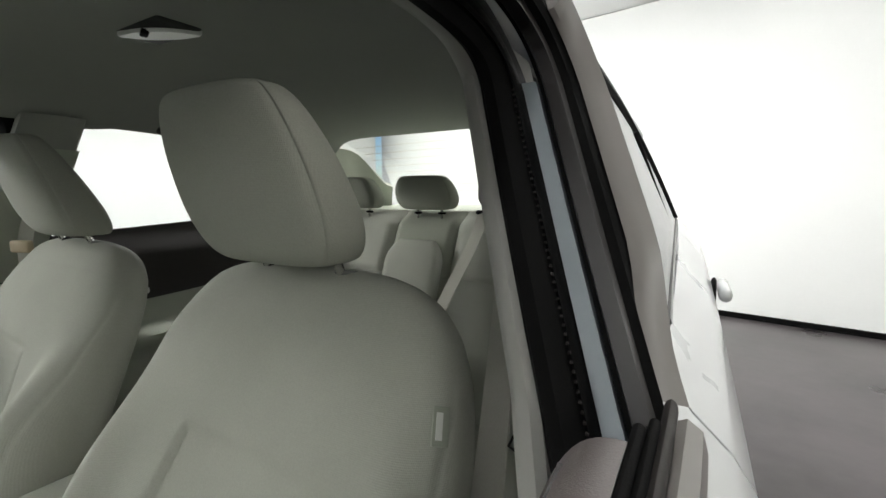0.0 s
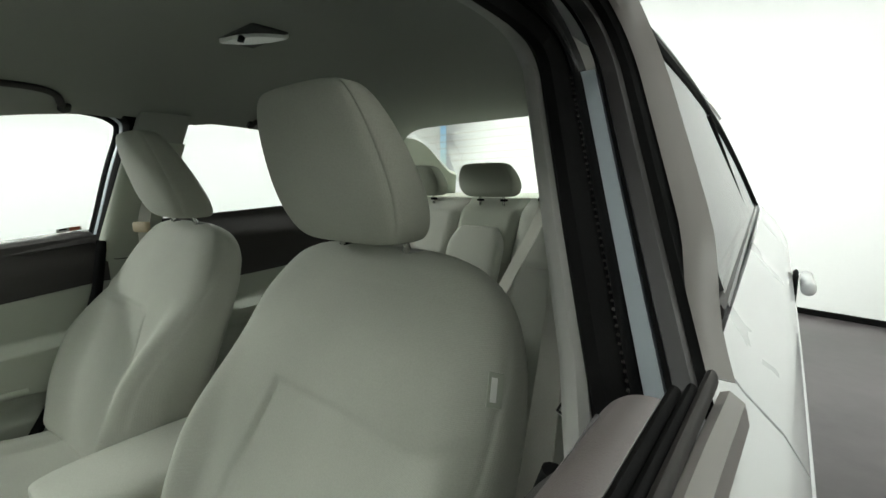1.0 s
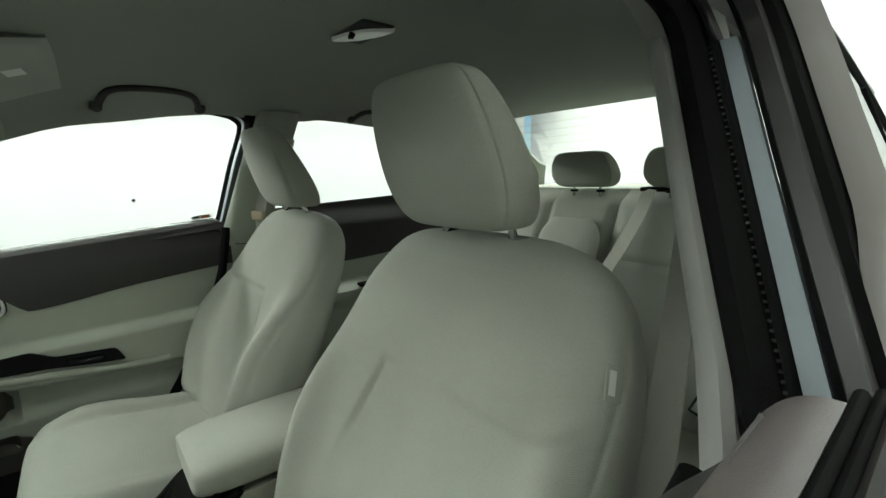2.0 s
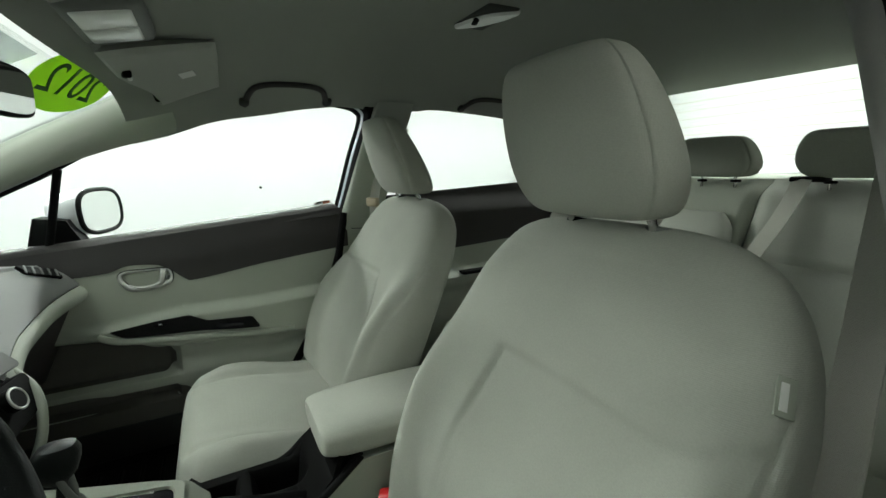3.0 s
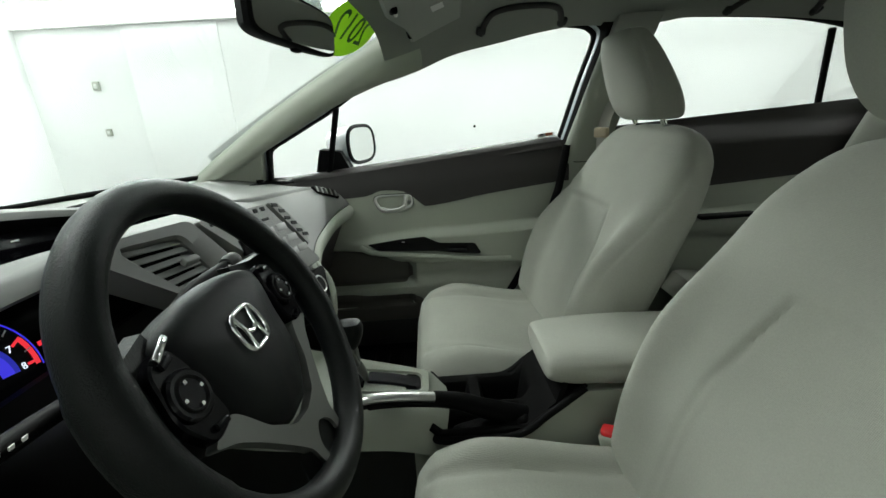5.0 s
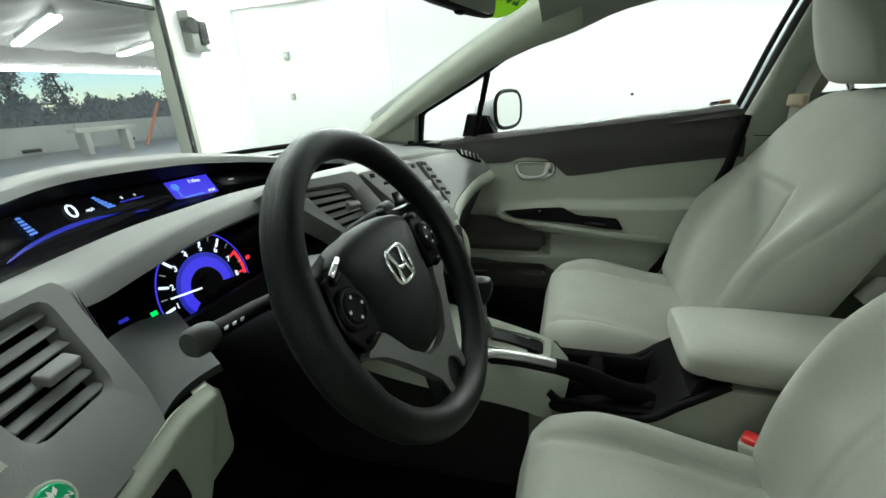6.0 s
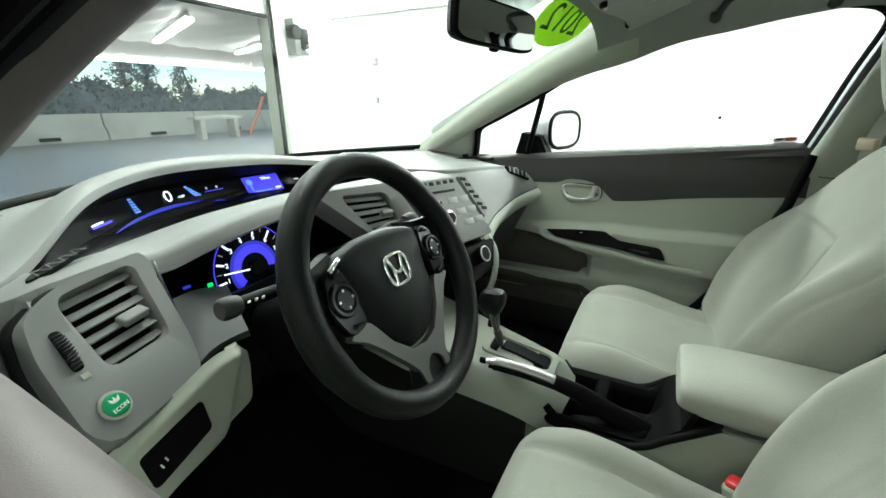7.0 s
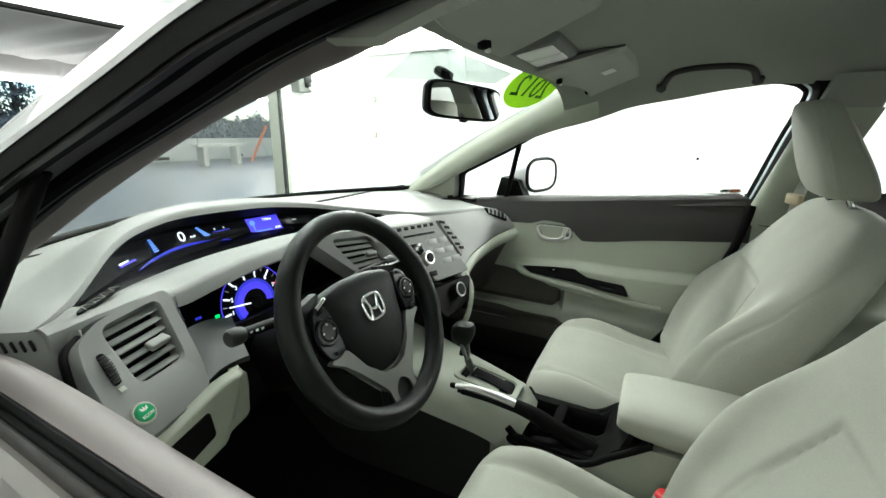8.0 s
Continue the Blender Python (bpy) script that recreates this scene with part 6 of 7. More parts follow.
for k in range(25):
    t = k / 24
    x = -0.445 + 0.26 * t
    v0 = 0.15 + 0.10 * math.sin(math.pi * t * 0.9)
    arc_a.append(on_display(x, v0, 0.004).translation)
    arc_b.append(on_display(x, v0 + 0.14 * math.sin(math.pi * t) ** 0.8 * (0.35 + 0.65 * t) + 0.006, 0.004).translation)
bm = bmesh.new()
va, vb = [bm.verts.new(p) for p in arc_a], [bm.verts.new(p) for p in arc_b]
for k in range(24):
    bm.faces.new((va[k], va[k + 1], vb[k + 1], vb[k]))
part("blue_sweep", bm, BLUE_DEEP, display, "curved deep blue light band")

# rev counter
RC = frame_at((-0.345, 1.062, 0.878), (1, 0.0, 0.0), (0, 0.22, 1))
dial = part("rev_dial", prism(ring_outline(0.076, 0.076, 2, 48), 0.003, RC), GLOSS_BLACK, cluster)


def arc_band(r0, r1, a0, a1, mat, name, rise, n=40):
    bm = bmesh.new()
    rows = []
    for k in range(n + 1):
        a = radians(a0 + (a1 - a0) * k / n)
        rows.append([bm.verts.new(RC @ Vector((r * math.cos(a), r * math.sin(a), rise))) for r in (r0, r1)])
    for a, b in zip(rows, rows[1:]):
        bm.faces.new((a[0], a[1], b[1], b[0]))
    return part(name, bm, mat, dial)


arc_band(0.0715, 0.0735, -10, 222, BLUE_GLOW, "outer_ring", 0.0012)
arc_band(0.026, 0.040, -8, 216, BLUE_GLOW, "blue_ring", 0.0010)
arc_band(0.040, 0.046, -8, 216, BLUE_DEEP, "ring_halo", 0.0009)
arc_band(0.064, 0.070, -8, 22, RED_GLOW, "red_zone", 0.0013)
for k in range(9):
    a = radians(212 - 27.0 * k)
    part("dial_mark", box((0.013, 0.0032, 0.0006), RC @ Matrix.Rotation(a, 4, "Z") @ pose(0.0625, 0, 0.0014), 0), WHITE_GLOW if k < 7 else RED_GLOW, dial)
    if k < 8:
        part("dial_tick", box((0.008, 0.0013, 0.0006), RC @ Matrix.Rotation(a - radians(13.5), 4, "Z") @ pose(0.065, 0, 0.0014), 0), LENS, dial)
    lettering(str(k), 0.011, RC @ pose(0.0515 * math.cos(a), 0.0515 * math.sin(a), 0.0016), WHITE_GLOW, dial, "dial_digit")
part("needle", box((0.056, 0.0024, 0.001), RC @ Matrix.Rotation(radians(172), 4, "Z") @ pose(0.030, 0, 0.004), 0), WHITE_GLOW, dial, "lit white needle")
part("needle_hub", disc(0.013, 0.006, RC @ pose(0, 0, 0.003), bevel=0.001), GLOSS_BLACK, dial)
for x, z, mt in ((-0.083, 0.002, GREEN_GLOW), (0.012, 0.082, GREEN_GLOW), (0.034, 0.066, RED_GLOW), (0.080, 0.010, RED_GLOW)):
    part("tell_tale", box((0.008, 0.0055, 0.0008), RC @ pose(x, z, 0.003), 0), mt, cluster)
for x, z in ((-0.118, 0.012), (-0.112, -0.014), (-0.118, -0.002)):
    part("dim_symbol", box((0.011, 0.004, 0.0006), RC @ pose(x, z, 0.006), 0), BLUE_DEEP if z > -0.005 else BLUE_PALE, cluster)
adopt(dash)

# ---- steering wheel and column ----
SW = frame_at((-0.348, 0.785, 0.912), (1, 0, 0), (0, math.sin(radians(27)), math.cos(radians(27)))) @ Matrix.Scale(0.958, 4)
steer = thing("steering_wheel", "dark grey three-spoke steering wheel with a chrome badge", "steering wheel", (-0.342, 0.788, 0.917))
rim = [SW @ Vector((0.169 * math.cos(a), 0.169 * math.sin(a), 0.012)) for a in np.linspace(0, math.tau, 96, endpoint=False)]
rr = [0.0165 + 0.0015 * (abs(math.sin(k * math.tau / 96)) < 0.35) for k in range(96)]
part("grip_rim", tube(rim, rr, seg=20, up=SW.to_3x3() @ Vector((0, 0, 1)), flat=1.12, cyclic=True), LEATHER, steer, "moulded dark grip")
PAD = smooth_path([(-0.098, 0.052, 0), (-0.05, 0.070, 0), (0.0, 0.074, 0), (0.05, 0.070, 0), (0.098, 0.052, 0), (0.086, 0.0, 0), (0.072, -0.052, 0), (0.030, -0.092, 0), (0, -0.098, 0), (-0.030, -0.092, 0), (-0.072, -0.052, 0), (-0.086, 0.0, 0)], 5, cyclic=True)
rows = []
for sc, h in ((0.96, -0.035), (1.0, -0.015), (0.985, -0.002), (0.93, 0.006), (0.80, 0.012), (0.5, 0.017), (0.1, 0.0185)):
    rows.append([SW @ Vector((p.x * sc, p.y * sc - 0.004 * (1 - sc), h)) for p in PAD])
part("centre_pad", loft(rows), PAD_BLACK, steer, "dark soft airbag cover")
badge = [SW @ Vector((p[0], p[1] + 0.012, 0.0185)) for p in ring_outline(0.024, 0.0215, 3.2, 40)]
bd = part("badge_frame", tube(badge, 0.0028, cyclic=True, up=SW.to_3x3() @ Vector((0, 0, 1))), CHROME, steer, "chrome outline of the maker's badge")
for s in (-1, 1):
    part("badge_bar", tube([SW @ Vector((s * 0.0165, 0.031, 0.0195)), SW @ Vector((s * 0.0100, 0.014, 0.0195)), SW @ Vector((s * 0.0125, -0.008, 0.0195))], 0.0028, flat=0.7, up=SW.to_3x3() @ Vector((0, 0, 1))), CHROME, bd)
for s in (-1, 1):
    if s > 0:
        part("badge_bar", tube([SW @ Vector((-0.0095, 0.0105, 0.0195)), SW @ Vector((0.0, 0.0070, 0.0195)), SW @ Vector((0.0095, 0.0105, 0.0195))], 0.0026, flat=0.7, up=SW.to_3x3() @ Vector((0, 0, 1))), CHROME, bd)
    arm_pts = [(s * 0.080, 0.040, -0.014), (s * 0.115, 0.032, -0.010), (s * 0.160, 0.028, 0.006)]
    part("side_spoke", loft([[SW @ Vector((x + 0.0, y + dy, z + dz)) for dy, dz in ((0.034, -0.008), (0.030, 0.006), (0, 0.010), (-0.040, 0.006), (-0.046, -0.008))] for x, y, z in arm_pts]), LEATHER, steer)
    keypad = part("key_pad", prism(rounded([(s * 0.094, 0.056), (s * 0.122, 0.048), (s * 0.134, 0.0), (s * 0.118, -0.034), (s * 0.086, -0.030), (s * 0.086, 0.03)][::s], 0.012), 0.012, SW @ pose(0, 0, 0.012), bevel=0.002), GLOSS_BLACK, steer, "black key pad on the spoke")
    part("round_key", disc(0.022, 0.006, SW @ pose(s * 0.109, 0.012, 0.014), bevel=0.002), GLOSS_BLACK, keypad)
    part("key_ring", tube([SW @ Vector((s * 0.109 + 0.0145 * math.cos(a), 0.012 + 0.0145 * math.sin(a), 0.017)) for a in np.linspace(0, math.tau, 24, endpoint=False)], 0.0016, cyclic=True, up=SW.to_3x3() @ Vector((0, 0, 1))), BLACK_PLASTIC, keypad)
    for x, y in ((0, 0.011), (0, -0.011), (0.011, 0), (-0.011, 0)):
        part("key_mark", box((0.003, 0.003, 0.0004), SW @ pose(s * 0.109 + x, 0.012 + y, 0.0185), 0), LENS, keypad)
    part("key", box((0.016, 0.007, 0.004), SW @ pose(s * 0.106, 0.044, 0.014, 0, 0, -s * 12), 0.0015), GLOSS_BLACK, keypad)
    part("key", box((0.018, 0.006, 0.004), SW @ pose(s * 0.104, -0.024, 0.014, 0, 0, s * 10), 0.0015), GLOSS_BLACK, keypad)
# The glint on the gloss key pad is built as a small chrome bar.
part("keypad_glint", box((0.026, 0.006, 0.004), SW @ pose(-0.101, 0.054, 0.0145, 0, 0, 24), 0.0015), CHROME, steer, "glint on the key pad, built as a bright bar")
half_trim = [(0.124, -0.034), (0.101, -0.048), (0.080, -0.070), (0.052, -0.104), (0.036, -0.126), (0.033, -0.152), (0.021, -0.153), (0.021, -0.136), (0.012, -0.125)]
inner_trim = [(-0.030, -0.095), (-0.060, -0.068), (-0.076, -0.040), (-0.085, -0.028)]
trim_line = half_trim + [(0, -0.119)] + [(-x, y) for x, y in half_trim[::-1]] + [(-0.100, -0.026)] + inner_trim[::-1] + [(0, -0.101)] + [(-x, y) for x, y in inner_trim] + [(0.100, -0.026)]
part("spoke_trim", prism(rounded(trim_line, 0.006), 0.012, SW @ pose(0, 0, 0.0105)), SATIN, steer, "satin grey spoke trim")
part("lower_spoke", loft([[SW @ Vector((x * w, y, z)) for x, z in ((-1, -0.006), (-0.92, 0.006), (0.92, 0.006), (1, -0.006), (0.8, -0.014), (-0.8, -0.014))] for y, w in ((-0.112, 0.030), (-0.128, 0.040), (-0.150, 0.050), (-0.166, 0.064))]), LEATHER, steer)
part("column_shroud", loft([[SW @ Vector((p[0] * k, p[1] * k - 0.02, h)) for p in ring_outline(0.062, 0.056, 3.0, 32)] for k, h in ((0.9, -0.045), (1.0, -0.06), (1.12, -0.14), (1.2, -0.24))]), BLACK_PLASTIC, steer, "black steering column shroud")
adopt(steer)


def stalk(pts, label, marks):
    root = thing("column_stalk", label, "stalk", pts[0], "column stalks")
    part("lever", tube(smooth_path(pts, 6), 0.0095, flat=0.8), BLACK_PLASTIC, root)
    d = (Vector(pts[-1]) - Vector(pts[-2])).normalized()
    e = Vector(pts[-1])
    part("lever_tip", tube([e - d * 0.006, e + d * 0.002, e + d * 0.014, e + d * 0.018], [0.0110, 0.0130, 0.0128, 0.0100], seg=20), LAMP_BASE, root, "dark grey twist end")
    for k in range(marks):
        q = e - d * (0.014 + 0.010 * k)
        part("lever_mark", box((0.004, 0.001, 0.004), pose(q.x, q.y - 0.0088, q.z + 0.002, 20), 0), LENS, root)
    return adopt(root)


stalk([(-0.385, 0.875, 0.912), (-0.45, 0.886, 0.918), (-0.515, 0.884, 0.925)], "black indicator stalk with grey twist end beside the wheel", 3)
stalk([(-0.295, 0.885, 0.920), (-0.24, 0.884, 0.934), (-0.165, 0.874, 0.938)], "black wiper stalk behind the steering wheel", 2)

# ---- centre console ----
console = thing("centre_console", "pale centre console with black tray and silver shift plate", "console", (0, 0.5, 0.31))


def console_side(side):
    def f(u, v):
        y = 0.05 + 0.60 * u
        top = eased(y, [(0.05, 0.63), (0.33, 0.63), (0.40, 0.585), (0.46, 0.543), (0.60, 0.545), (0.66, 0.575), (0.80, 0.612), (1.03, 0.65)])
        z = 0.31 + (top - 0.31) * v
        x = 0.092 + 0.035 * step(0.62, 0.95, y) * v + 0.012 * (1 - v)
        return (side * x, y, z)
    return sheet(f, 44, 12, 0.010 * side)


part("side_panel", console_side(-1), TRIM_LIGHT, console)
part("side_panel", console_side(1), TRIM_LIGHT, console)
for side in (-1, 1):
    part("shaded_flank", sheet(lambda u, v: (side * (0.085 + 0.03 * u), 0.63 + 0.66 * u, 0.31 + 0.24 * v + 0.06 * u * v), 12, 8, 0.010 * side), LAMP_BASE, console, "front flank of pale trim, its shade painted dark grey")


def shift_cover(u, v):
    """The pale wedge that rises to the dashboard."""
    s = 2 * v - 1
    y = 0.600 + 0.42 * u
    half = (0.092 + 0.035 * step(0.62, 0.95, y)) * (0.90 + 0.10 * step(0.0, 0.08, u))
    z = eased(y, [(0.600, 0.566), (0.63, 0.588), (0.80, 0.628), (1.02, 0.68)])
    return (half * s, y - 0.012 * (1 - s * s) * (1 - step(0, 0.1, u)), z - 0.062 * abs(s) ** 7 - 0.012 * (1 - step(0, 0.06, u)))


part("shift_cover", sheet(shift_cover, 40, 30, 0.012), TRIM_LIGHT, console, "pale wedge round the shift lever")
SP = frame_at((0.000, 0.694, 0.6145), (1, 0, 0), (0, 1, 0.22)) @ Matrix.Diagonal((1.22, 1.12, 1, 1))
plate = part("shift_plate", framed_panel([(-0.040, 0.072), (0.032, 0.074), (0.042, -0.068), (-0.026, -0.070)], [(-0.029, 0.060), (0.021, 0.062), (0.030, -0.054), (-0.016, -0.056)], SP @ pose(0, 0, 0.008), 0.010, 0.02), TRIM_LIGHT, console, "pale rimmed shift plate")
part("gate_edge", prism(rounded([(-0.030, 0.061), (0.022, 0.063), (0.031, -0.055), (-0.017, -0.057)], 0.008), 0.006, SP @ pose(0, 0, 0.003)), GLOSS_BLACK, plate, "black shift gate")
part("gate_slider", loft([[SP @ Vector((x + 0.004, y, 0.003 + 0.007 * math.cos(y * 22) + d)) for x, d in ((-0.015, -0.004), (-0.013, 0.0), (0.013, 0.0), (0.015, -0.004))] for y in np.linspace(-0.046, 0.040, 12)]), GLOSS_BLACK, plate)
for k, ch in enumerate("PRND"):
    lettering(ch, 0.007, SP @ pose(0.021 + 0.002 * k, 0.040 - 0.022 * k, 0.0036), WHITE_PRINT, plate, "gate_letter")


def well(x, y, cx, cy, hx, hy):
    return step(hx + 0.006, hx - 0.010, abs(x - cx)) * step(hy + 0.006, hy - 0.010, abs(y - cy))


def tray_top(u, v):
    x = 0.090 * (2 * v - 1)
    y = 0.330 + 0.290 * u
    z = eased(y, [(0.330, 0.640), (0.385, 0.600), (0.44, 0.551), (0.60, 0.551), (0.62, 0.570)])
    dip = 0.055 * well(x, y, 0.038, 0.566, 0.038, 0.034) + 0.055 * well(x, y, 0.038, 0.462, 0.040, 0.052) + 0.045 * well(x, y, -0.048, 0.515, 0.028, 0.085)
    return (x, y, z - dip)


part("tray", sheet(tray_top, 90, 60, 0.01), BLACK_PLASTIC, console, "black storage tray with two cup wells")
for s in (-1, 1):
    edge = [(s * 0.060, 0.618, 0.556), (s * 0.084, 0.612, 0.551), (s * 0.093, 0.585, 0.547), (s * 0.094, 0.46, 0.550), (s * 0.093, 0.40, 0.590), (s * 0.092, 0.335, 0.640)]
    part("tray_rim", tube(smooth_path(edge, 6), 0.008, flat=0.9), BLACK_PLASTIC, console, "black rim of the tray")
part("well_divider", box((0.012, 0.005, 0.016), pose(0.006, 0.522, 0.548, 0, 0, 20), 0.002), SILVER, console)
part("cup_wall", sheet(lambda u, v: (-0.088 + 0.176 * u, 0.392 - 0.03 * v, 0.565 + 0.09 * v), 8, 8, 0.01), BLACK_PLASTIC, console)
part("console_bin", box((0.18, 0.34, 0.30), pose(0, 0.19, 0.475), 0.02), TRIM_LIGHT, console)
lid = []
for i in range(31):
    t = i / 30
    a = math.pi * t
    y = 0.035 + 0.365 * (0.5 - 0.5 * math.cos(a))
    sq = max(0.0, math.sin(a)) ** 0.35
    half = (0.092 + 0.010 * t) * (0.55 + 0.45 * sq)
    hh = 0.036 * (0.35 + 0.65 * sq)
    lid.append([(px, y, 0.662 + 0.006 * t + pz) for px, pz in ring_outline(half, hh, 3.4, 48)])
part("armrest_lid", loft(lid), FABRIC, console, "padded pale cloth arm rest lid")
adopt(console)

lever = thing("shift_lever", "grey automatic shift lever with a dark knob", "shift lever", (0.0, 0.736, 0.61))
part("shaft", tube(smooth_path([(0.001, 0.734, 0.600), (-0.003, 0.742, 0.640), (-0.008, 0.750, 0.668)], 5), [0.006] * 5 + [0.0075, 0.009, 0.010, 0.010, 0.010, 0.009], flat=0.9), SATIN, lever, "satin grey shaft")
for o in (-1, 1):
    part("fork", tube(smooth_path([(-0.008, 0.750, 0.664), (-0.010 + o * 0.010, 0.752, 0.684), (-0.011 + o * 0.015, 0.756, 0.704), (-0.012 + o * 0.013, 0.760, 0.722)], 5), 0.0048), SATIN, lever, "satin grey fork")
part("knob_core", box((0.018, 0.012, 0.05), pose(-0.011, 0.760, 0.700, 10), 0.005), PAD_BLACK, lever)
part("knob", loft([[(-0.013 + px * k, 0.764 + py * k + o, z) for px, py in ring_outline(0.023, 0.029, 2.6, 28)] for k, z, o in ((0.45, 0.704, 0), (0.85, 0.718, 0), (1.0, 0.736, -0.002), (0.98, 0.750, -0.004), (0.75, 0.761, -0.006), (0.25, 0.766, -0.008))]), LEATHER, lever, "dark moulded knob")
adopt(lever)

brake = thing("parking_brake", "black parking brake lever with a silver grip beside the console", "brake lever", (-0.07, 0.45, 0.55))
part("silver_grip", tube(smooth_path([(-0.098, 0.738, 0.648), (-0.093, 0.715, 0.650), (-0.080, 0.66, 0.640), (-0.066, 0.606, 0.624)], 5), [0.009] * 3 + [0.012] * 13, flat=0.6), SILVER, brake, "satin silver grip")
part("grip_under", tube(smooth_path([(-0.098, 0.732, 0.640), (-0.093, 0.710, 0.640), (-0.080, 0.66, 0.630), (-0.066, 0.606, 0.614)], 5), [0.009] * 3 + [0.0135] * 13, flat=0.7), BLACK_PLASTIC, brake)
part("release_button", disc(0.006, 0.014, pose(-0.100, 0.744, 0.648, 90), bevel=0.002), BLACK_PLASTIC, brake)
part("lever_arm", tube(smooth_path([(-0.066, 0.608, 0.620), (-0.060, 0.56, 0.606), (-0.056, 0.52, 0.586), (-0.050, 0.47, 0.564), (-0.045, 0.435, 0.548)], 5), [0.014 + 0.0004 * k for k in range(21)], flat=1.05), BLACK_PLASTIC, brake, "black lever arm")
part("boot", box((0.05, 0.16, 0.05), pose(-0.052, 0.50, 0.528, -14), 0.018), RUBBER, brake)
adopt(brake)

pedal = thing("floor_mat", "black ribbed rubber mat in the passenger footwell", "floor mat", (0.38, 0.95, 0.33))
part("mat", box((0.46, 0.55, 0.012), pose(0.38, 0.93, 0.327), 0.005), RUBBER, pedal)
for k in range(9):
    part("mat_rib", box((0.40, 0.012, 0.008), pose(0.38, 0.72 + 0.05 * k, 0.336), 0.003, 1), RUBBER, pedal)
adopt(pedal)

# ---- overhead ----


def visor(side, label):
    """A padded flap folded up to the roof, with a slanted inner end and soft edges."""
    root = thing("sun_visor", label, "sun visor", (side * 0.33, 0.58, 1.35), "sun visors")

    def f(u, v):
        inner = 0.118 + 0.062 * v ** 1.4
        outer = 0.535 - 0.020 * v
        x = inner + (outer - inner) * u
        front = 0.662 - 0.050 * step(0.30, 0.55, x)
        rear = 0.488 - 0.016 * u
        y = front + (rear - front) * v
        rim = min(u * 0.40, (1 - u) * 0.40, v * 0.17, (1 - v) * 0.17)
        soft = 0.009 * (1 - step(0.0, 0.012, rim)) ** 2
        return (side * x, y, roof_at(x, min(y, 0.70)) - 0.042 + 0.020 * v + 0.012 * u * v + soft)
    part("visor_panel", sheet(f, 60, 40, 0.016 * side), VISOR_CLOTH, root)
    a = Vector(f(0.93, 0.02))
    part("pivot_arm", tube([a, a + Vector((side * 0.020, 0.004, 0.012))], 0.007), BLACK_PLASTIC, root)
    h = Vector(f(0.30, 0.13))
    part("visor_hook", box((0.020, 0.014, 0.014), pose(h.x, h.y, h.z - 0.004, 0, 0, 20 * side), 0.004), BLACK_PLASTIC, root, "small dark visor hook")
    part("hook_pin", box((0.010, 0.008, 0.008), pose(h.x + 0.004, h.y - 0.004, h.z - 0.011), 0.003), LENS, root, "pale pin of the hook")
    q, r, t = (Vector(f(*c)) for c in ((0.62, 0.62), (0.66, 0.62), (0.62, 0.56)))
    part("warning_label", box((0.046, 0.030, 0.0012), frame_at(q - Vector((0, 0, 0.001)), r - q, t - q), 0), LENS, root, "small white label")
    return adopt(root)


visor(1, "grey cloth passenger sun visor folded to the headliner")
visor(-1, "grey cloth driver's sun visor folded to the headliner")

ml = thing("map_lamp", "grey overhead console with clear map lamp lenses", "map lamp", (0.02, 0.63, 1.34))
mz = roof_at(0, 0.63)
part("lamp_housing", box((0.185, 0.100, 0.026), pose(0.03, 0.625, mz - 0.008, -11), 0.012), DASH_GREY, ml)
for o in (-0.045, 0.045):
    part("lamp_lens", box((0.070, 0.070, 0.012), pose(0.03 + 0.8 * o, 0.625, mz - 0.019, -11), 0.006), LENS, ml, "clear ribbed lens")
adopt(ml)

dome = thing("dome_lamp", "oval dome lamp with a white lens on the headliner", "dome lamp", (-0.02, 0.0, 1.44))
dz = roof_at(0, 0.0)
dm = frame_at((-0.014, 0.012, dz - 0.006), (1, 0, 0), (0, -1, 0)) @ pose(0, 0, 0, 0, 0, 0)
# Dark base and leaf-shaped lens put the lamp's dark reflection into shape.
part("lamp_base", box((0.132, 0.072, 0.014), dm @ pose(0.004, 0, 0), 0.005), LAMP_BASE, dome, "rectangular lamp base, dark for the reflection in the lens")
leaf = [(-0.064, 0.033), (-0.045, 0.034), (-0.010, 0.026), (0.030, 0.006), (0.062, -0.032), (0.042, -0.034), (0.006, -0.028), (-0.034, -0.006)]
part("lamp_lens", prism([(p.x + 0.004, p.y) for p in smooth_path([(x, y, 0) for x, y in leaf], 5, cyclic=True)], 0.008, dm @ pose(0, 0, 0.0125), bevel=0.003), LENS, dome, "white lens")
part("lamp_switch", box((0.026, 0.012, 0.008), dm @ pose(0.010, -0.020, 0.012, 0, 0, 20), 0.003), BLACK_PLASTIC, dome)
adopt(dome)


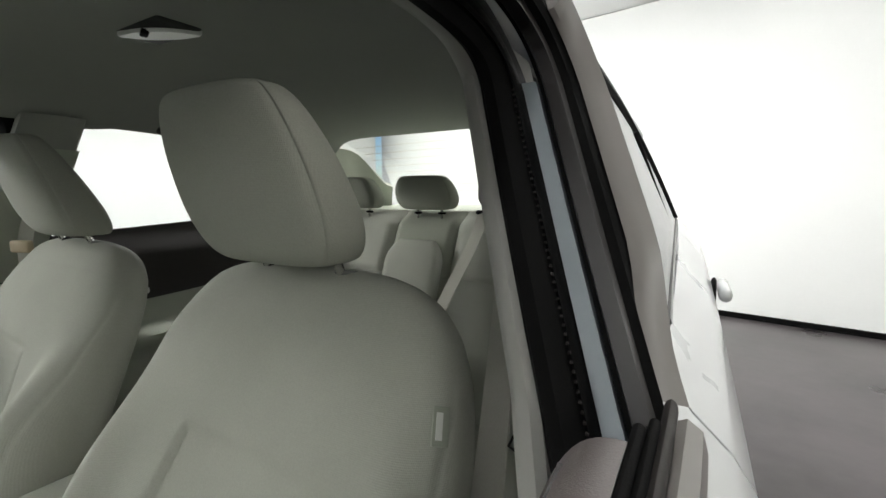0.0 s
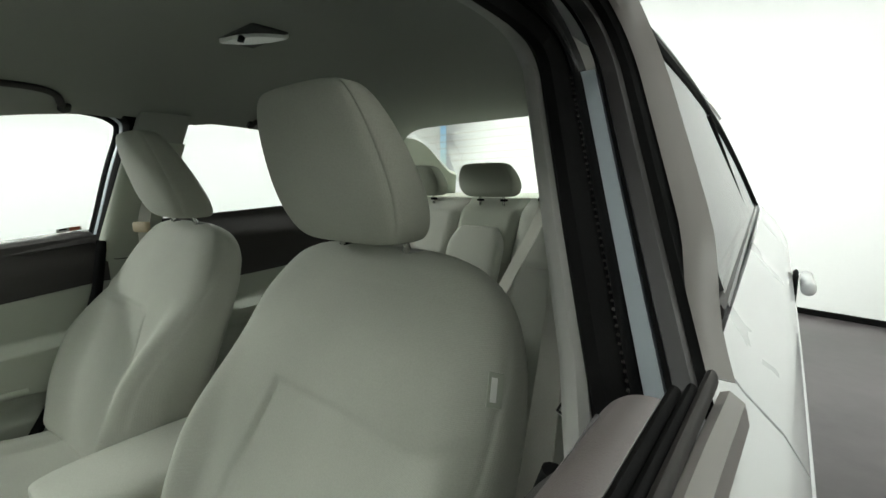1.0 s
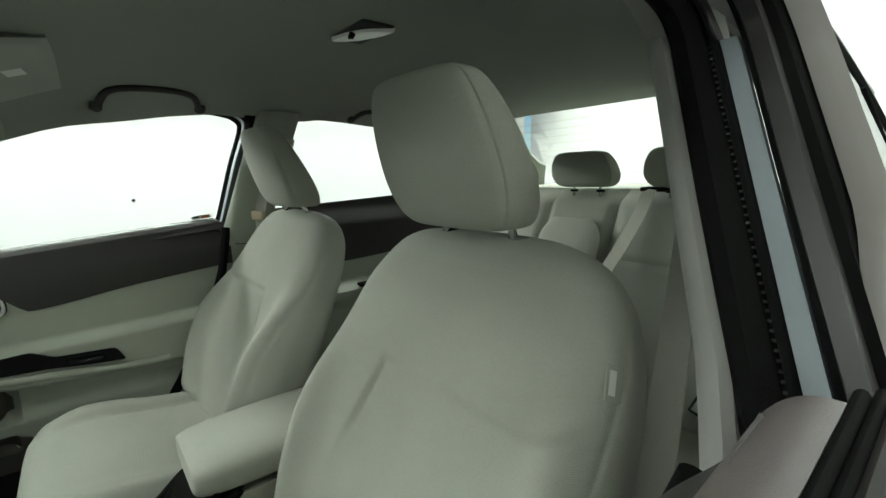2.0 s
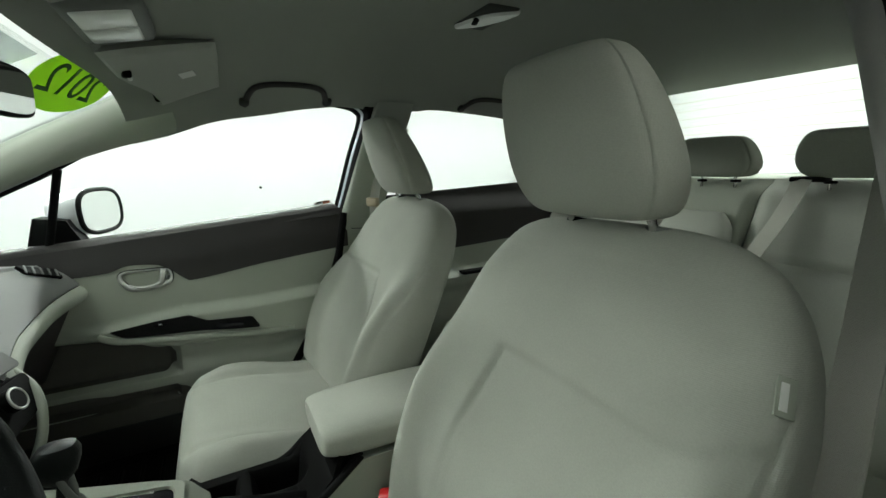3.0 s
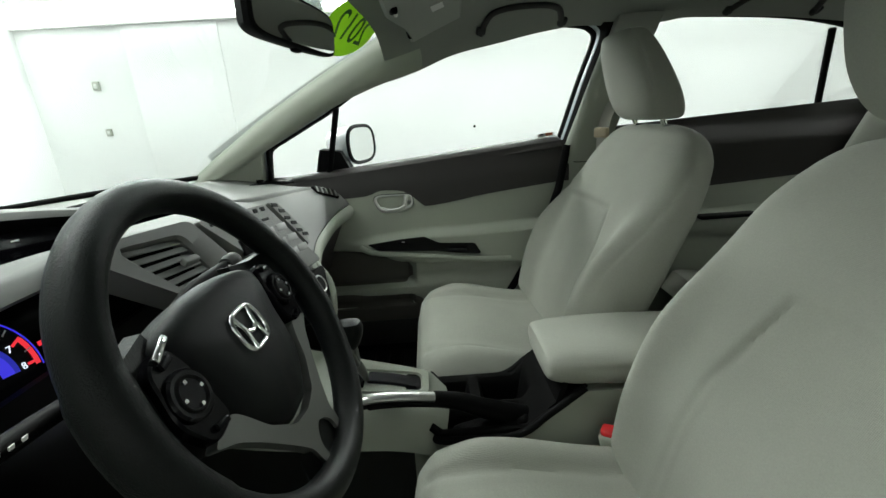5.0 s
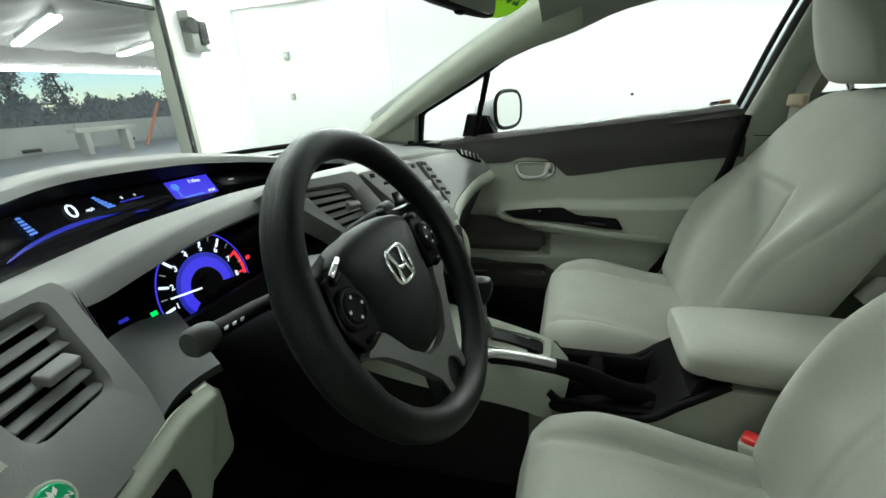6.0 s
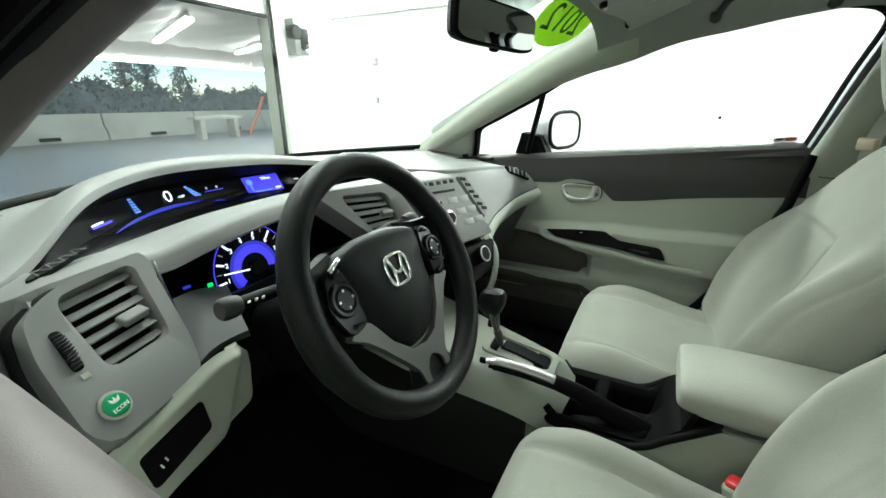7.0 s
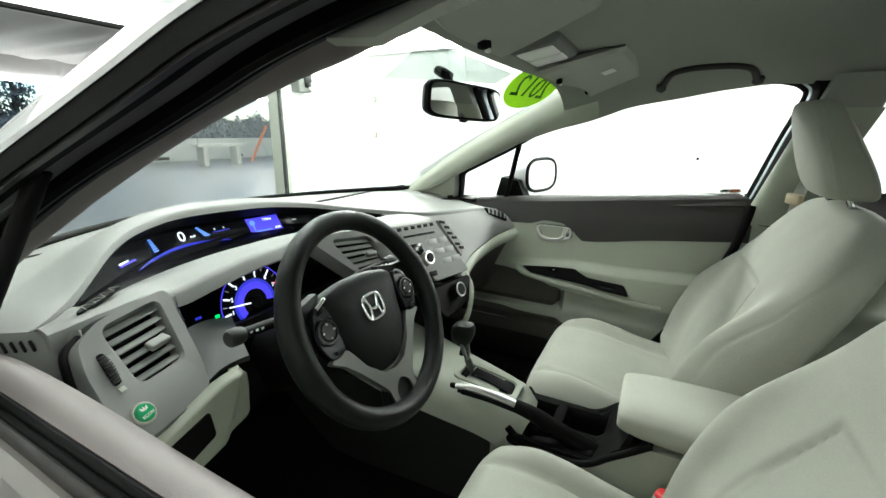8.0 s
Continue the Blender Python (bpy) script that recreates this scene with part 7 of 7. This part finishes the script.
def grab_handle(y0, y1, side):
    root = thing("grab_handle", "grey fold-up grab handle over the door", "grab handle", (side * 0.58, (y0 + y1) / 2, 1.36), "grab handles")

    def at(y, x):
        return Vector((side * x, y, roof_at(x, y) - 0.014))
    pts = smooth_path([at(y0, 0.566), at(y0 + 0.008, 0.540), at(y0 + 0.024, 0.508), at(y0 + 0.06, 0.493), at((y0 + y1) / 2, 0.490), at(y1 - 0.06, 0.493), at(y1 - 0.024, 0.508), at(y1 - 0.008, 0.540), at(y1, 0.566)], 6)
    part("grip", tube(pts, 0.0085, flat=0.9), BROWN_TRIM, root, "dark curved grip")
    part("grip_well", sheet(lambda u, v: at(y0 + 0.035 + (y1 - y0 - 0.07) * u, 0.508 + 0.050 * v) + Vector((0, 0, 0.006)), 8, 4, 0.006), LAMP_BASE, root)
    for y in (y0, y1):
        p = at(y, 0.562)
        part("hinge_cover", box((0.026, 0.026, 0.014), pose(p.x - side * 0.008, p.y, p.z + 0.004, 0, side * 30), 0.006), LAMP_BASE, root)
    return adopt(root)


grab_handle(0.195, 0.420, 1)
grab_handle(-0.52, -0.27, 1)

mir = thing("rear_view_mirror", "black framed rear view mirror on the windscreen", "mirror", (0.0, 0.80, 1.31))
MM = frame_at((0.004, 0.778, 1.266), (0.95, -0.24, -0.03), (0.05, -0.05, 1))
part("mirror_shell", loft([[MM @ Vector((px * k, py * k, h)) for px, py in ring_outline(0.124, 0.037, 5.5, 48)] for k, h in ((0.55, -0.034), (0.9, -0.022), (1.0, -0.004), (0.99, 0.004), (0.95, 0.006))]), BLACK_PLASTIC, mir)
part("mirror_glass", prism(ring_outline(0.117, 0.0315, 5.5, 48), 0.002, MM @ pose(0, 0, 0.0075)), MIRROR, mir, "silver mirror glass")
part("mirror_stem", tube([MM @ Vector((0, 0.01, -0.03)), (0.045, 0.830, 1.300), (0.06, 0.855, 1.328)], 0.010), BLACK_PLASTIC, mir)
part("mirror_foot", box((0.045, 0.02, 0.035), pose(0.062, 0.862, 1.334, -60), 0.008), BLACK_PLASTIC, mir)
part("day_night_tab", box((0.02, 0.012, 0.012), MM @ pose(0, -0.036, -0.004), 0.004), BLACK_PLASTIC, mir)
adopt(mir)


def on_screen(u, v, lift):
    p, q, r = Vector(ws(u, v)), Vector(ws(u, v + 0.01)), Vector(ws(u + 0.01, v))
    m = frame_at(p, q - p, r - p)
    return m @ pose(0, 0, lift)


PAPER_TILT = radians(42)
SM = frame_at((0.418, 0.750, 1.332), (0.968, -0.25, 0.0), (0, -math.cos(PAPER_TILT), math.sin(PAPER_TILT)))
stick = thing("windshield_sticker", "lime green oval sticker with large figures on the windscreen", "sticker", SM.translation)
part("sticker_paper", prism(ring_outline(0.126, 0.082, 2, 48), 0.0008, SM), GREEN_PAPER, stick)
lettering("2012", 0.092, SM @ pose(0, -0.004, 0.0010, 0, 0, 0) @ Matrix.Diagonal((-1, 1.15, 1, 1)), DARK_PRINT, stick, "sticker_figures")
adopt(stick)
film = tagged(part("tint_patch", sheet(lambda u, v: on_screen(0.85 + 0.085 * v + (0.145 - 0.085 * v) * u, 0.42 + 0.30 * v - (0.085 - 0.06 * v) * u, 0.008).translation, 6, 10, 0.0006), TINT_FILM), "grey tinted film at the head of the windscreen", "tint film")
film.visible_shadow = False

om = thing("door_mirror", "body-coloured passenger door mirror with dark foot", "door mirror", (0.84, 0.93, 0.98))
OM = frame_at((0.932, 0.845, 1.034), (1, -0.28, 0), (0, 0.03, 1))
part("mirror_housing", loft([[OM @ Vector((px * k, pz * k, h)) for px, pz in ring_outline(0.122, 0.071, 3.0, 40)] for k, h in ((0.96, 0.010), (1.0, 0.0), (0.97, -0.04), (0.8, -0.085), (0.4, -0.11))]), PAINT, om)
part("mirror_rim", tube([OM @ Vector((px, pz, 0.010)) for px, pz in ring_outline(0.116, 0.066, 3.0, 40)], 0.007, cyclic=True, up=OM.to_3x3() @ Vector((0, 0, 1))), BLACK_PLASTIC, om)
part("mirror_glass", prism(ring_outline(0.111, 0.061, 3.0, 40), 0.003, OM @ pose(0, 0, 0.0125)), MIRROR, om, "silver mirror glass")
part("mirror_foot", loft([[(x, y, z) for y, z in ((0.86, 0.955), (0.98, 0.955), (0.96, 1.03), (0.89, 1.02))] for x in (0.775, 0.85)]), BLACK_PLASTIC, om, "black mirror foot")
adopt(om)
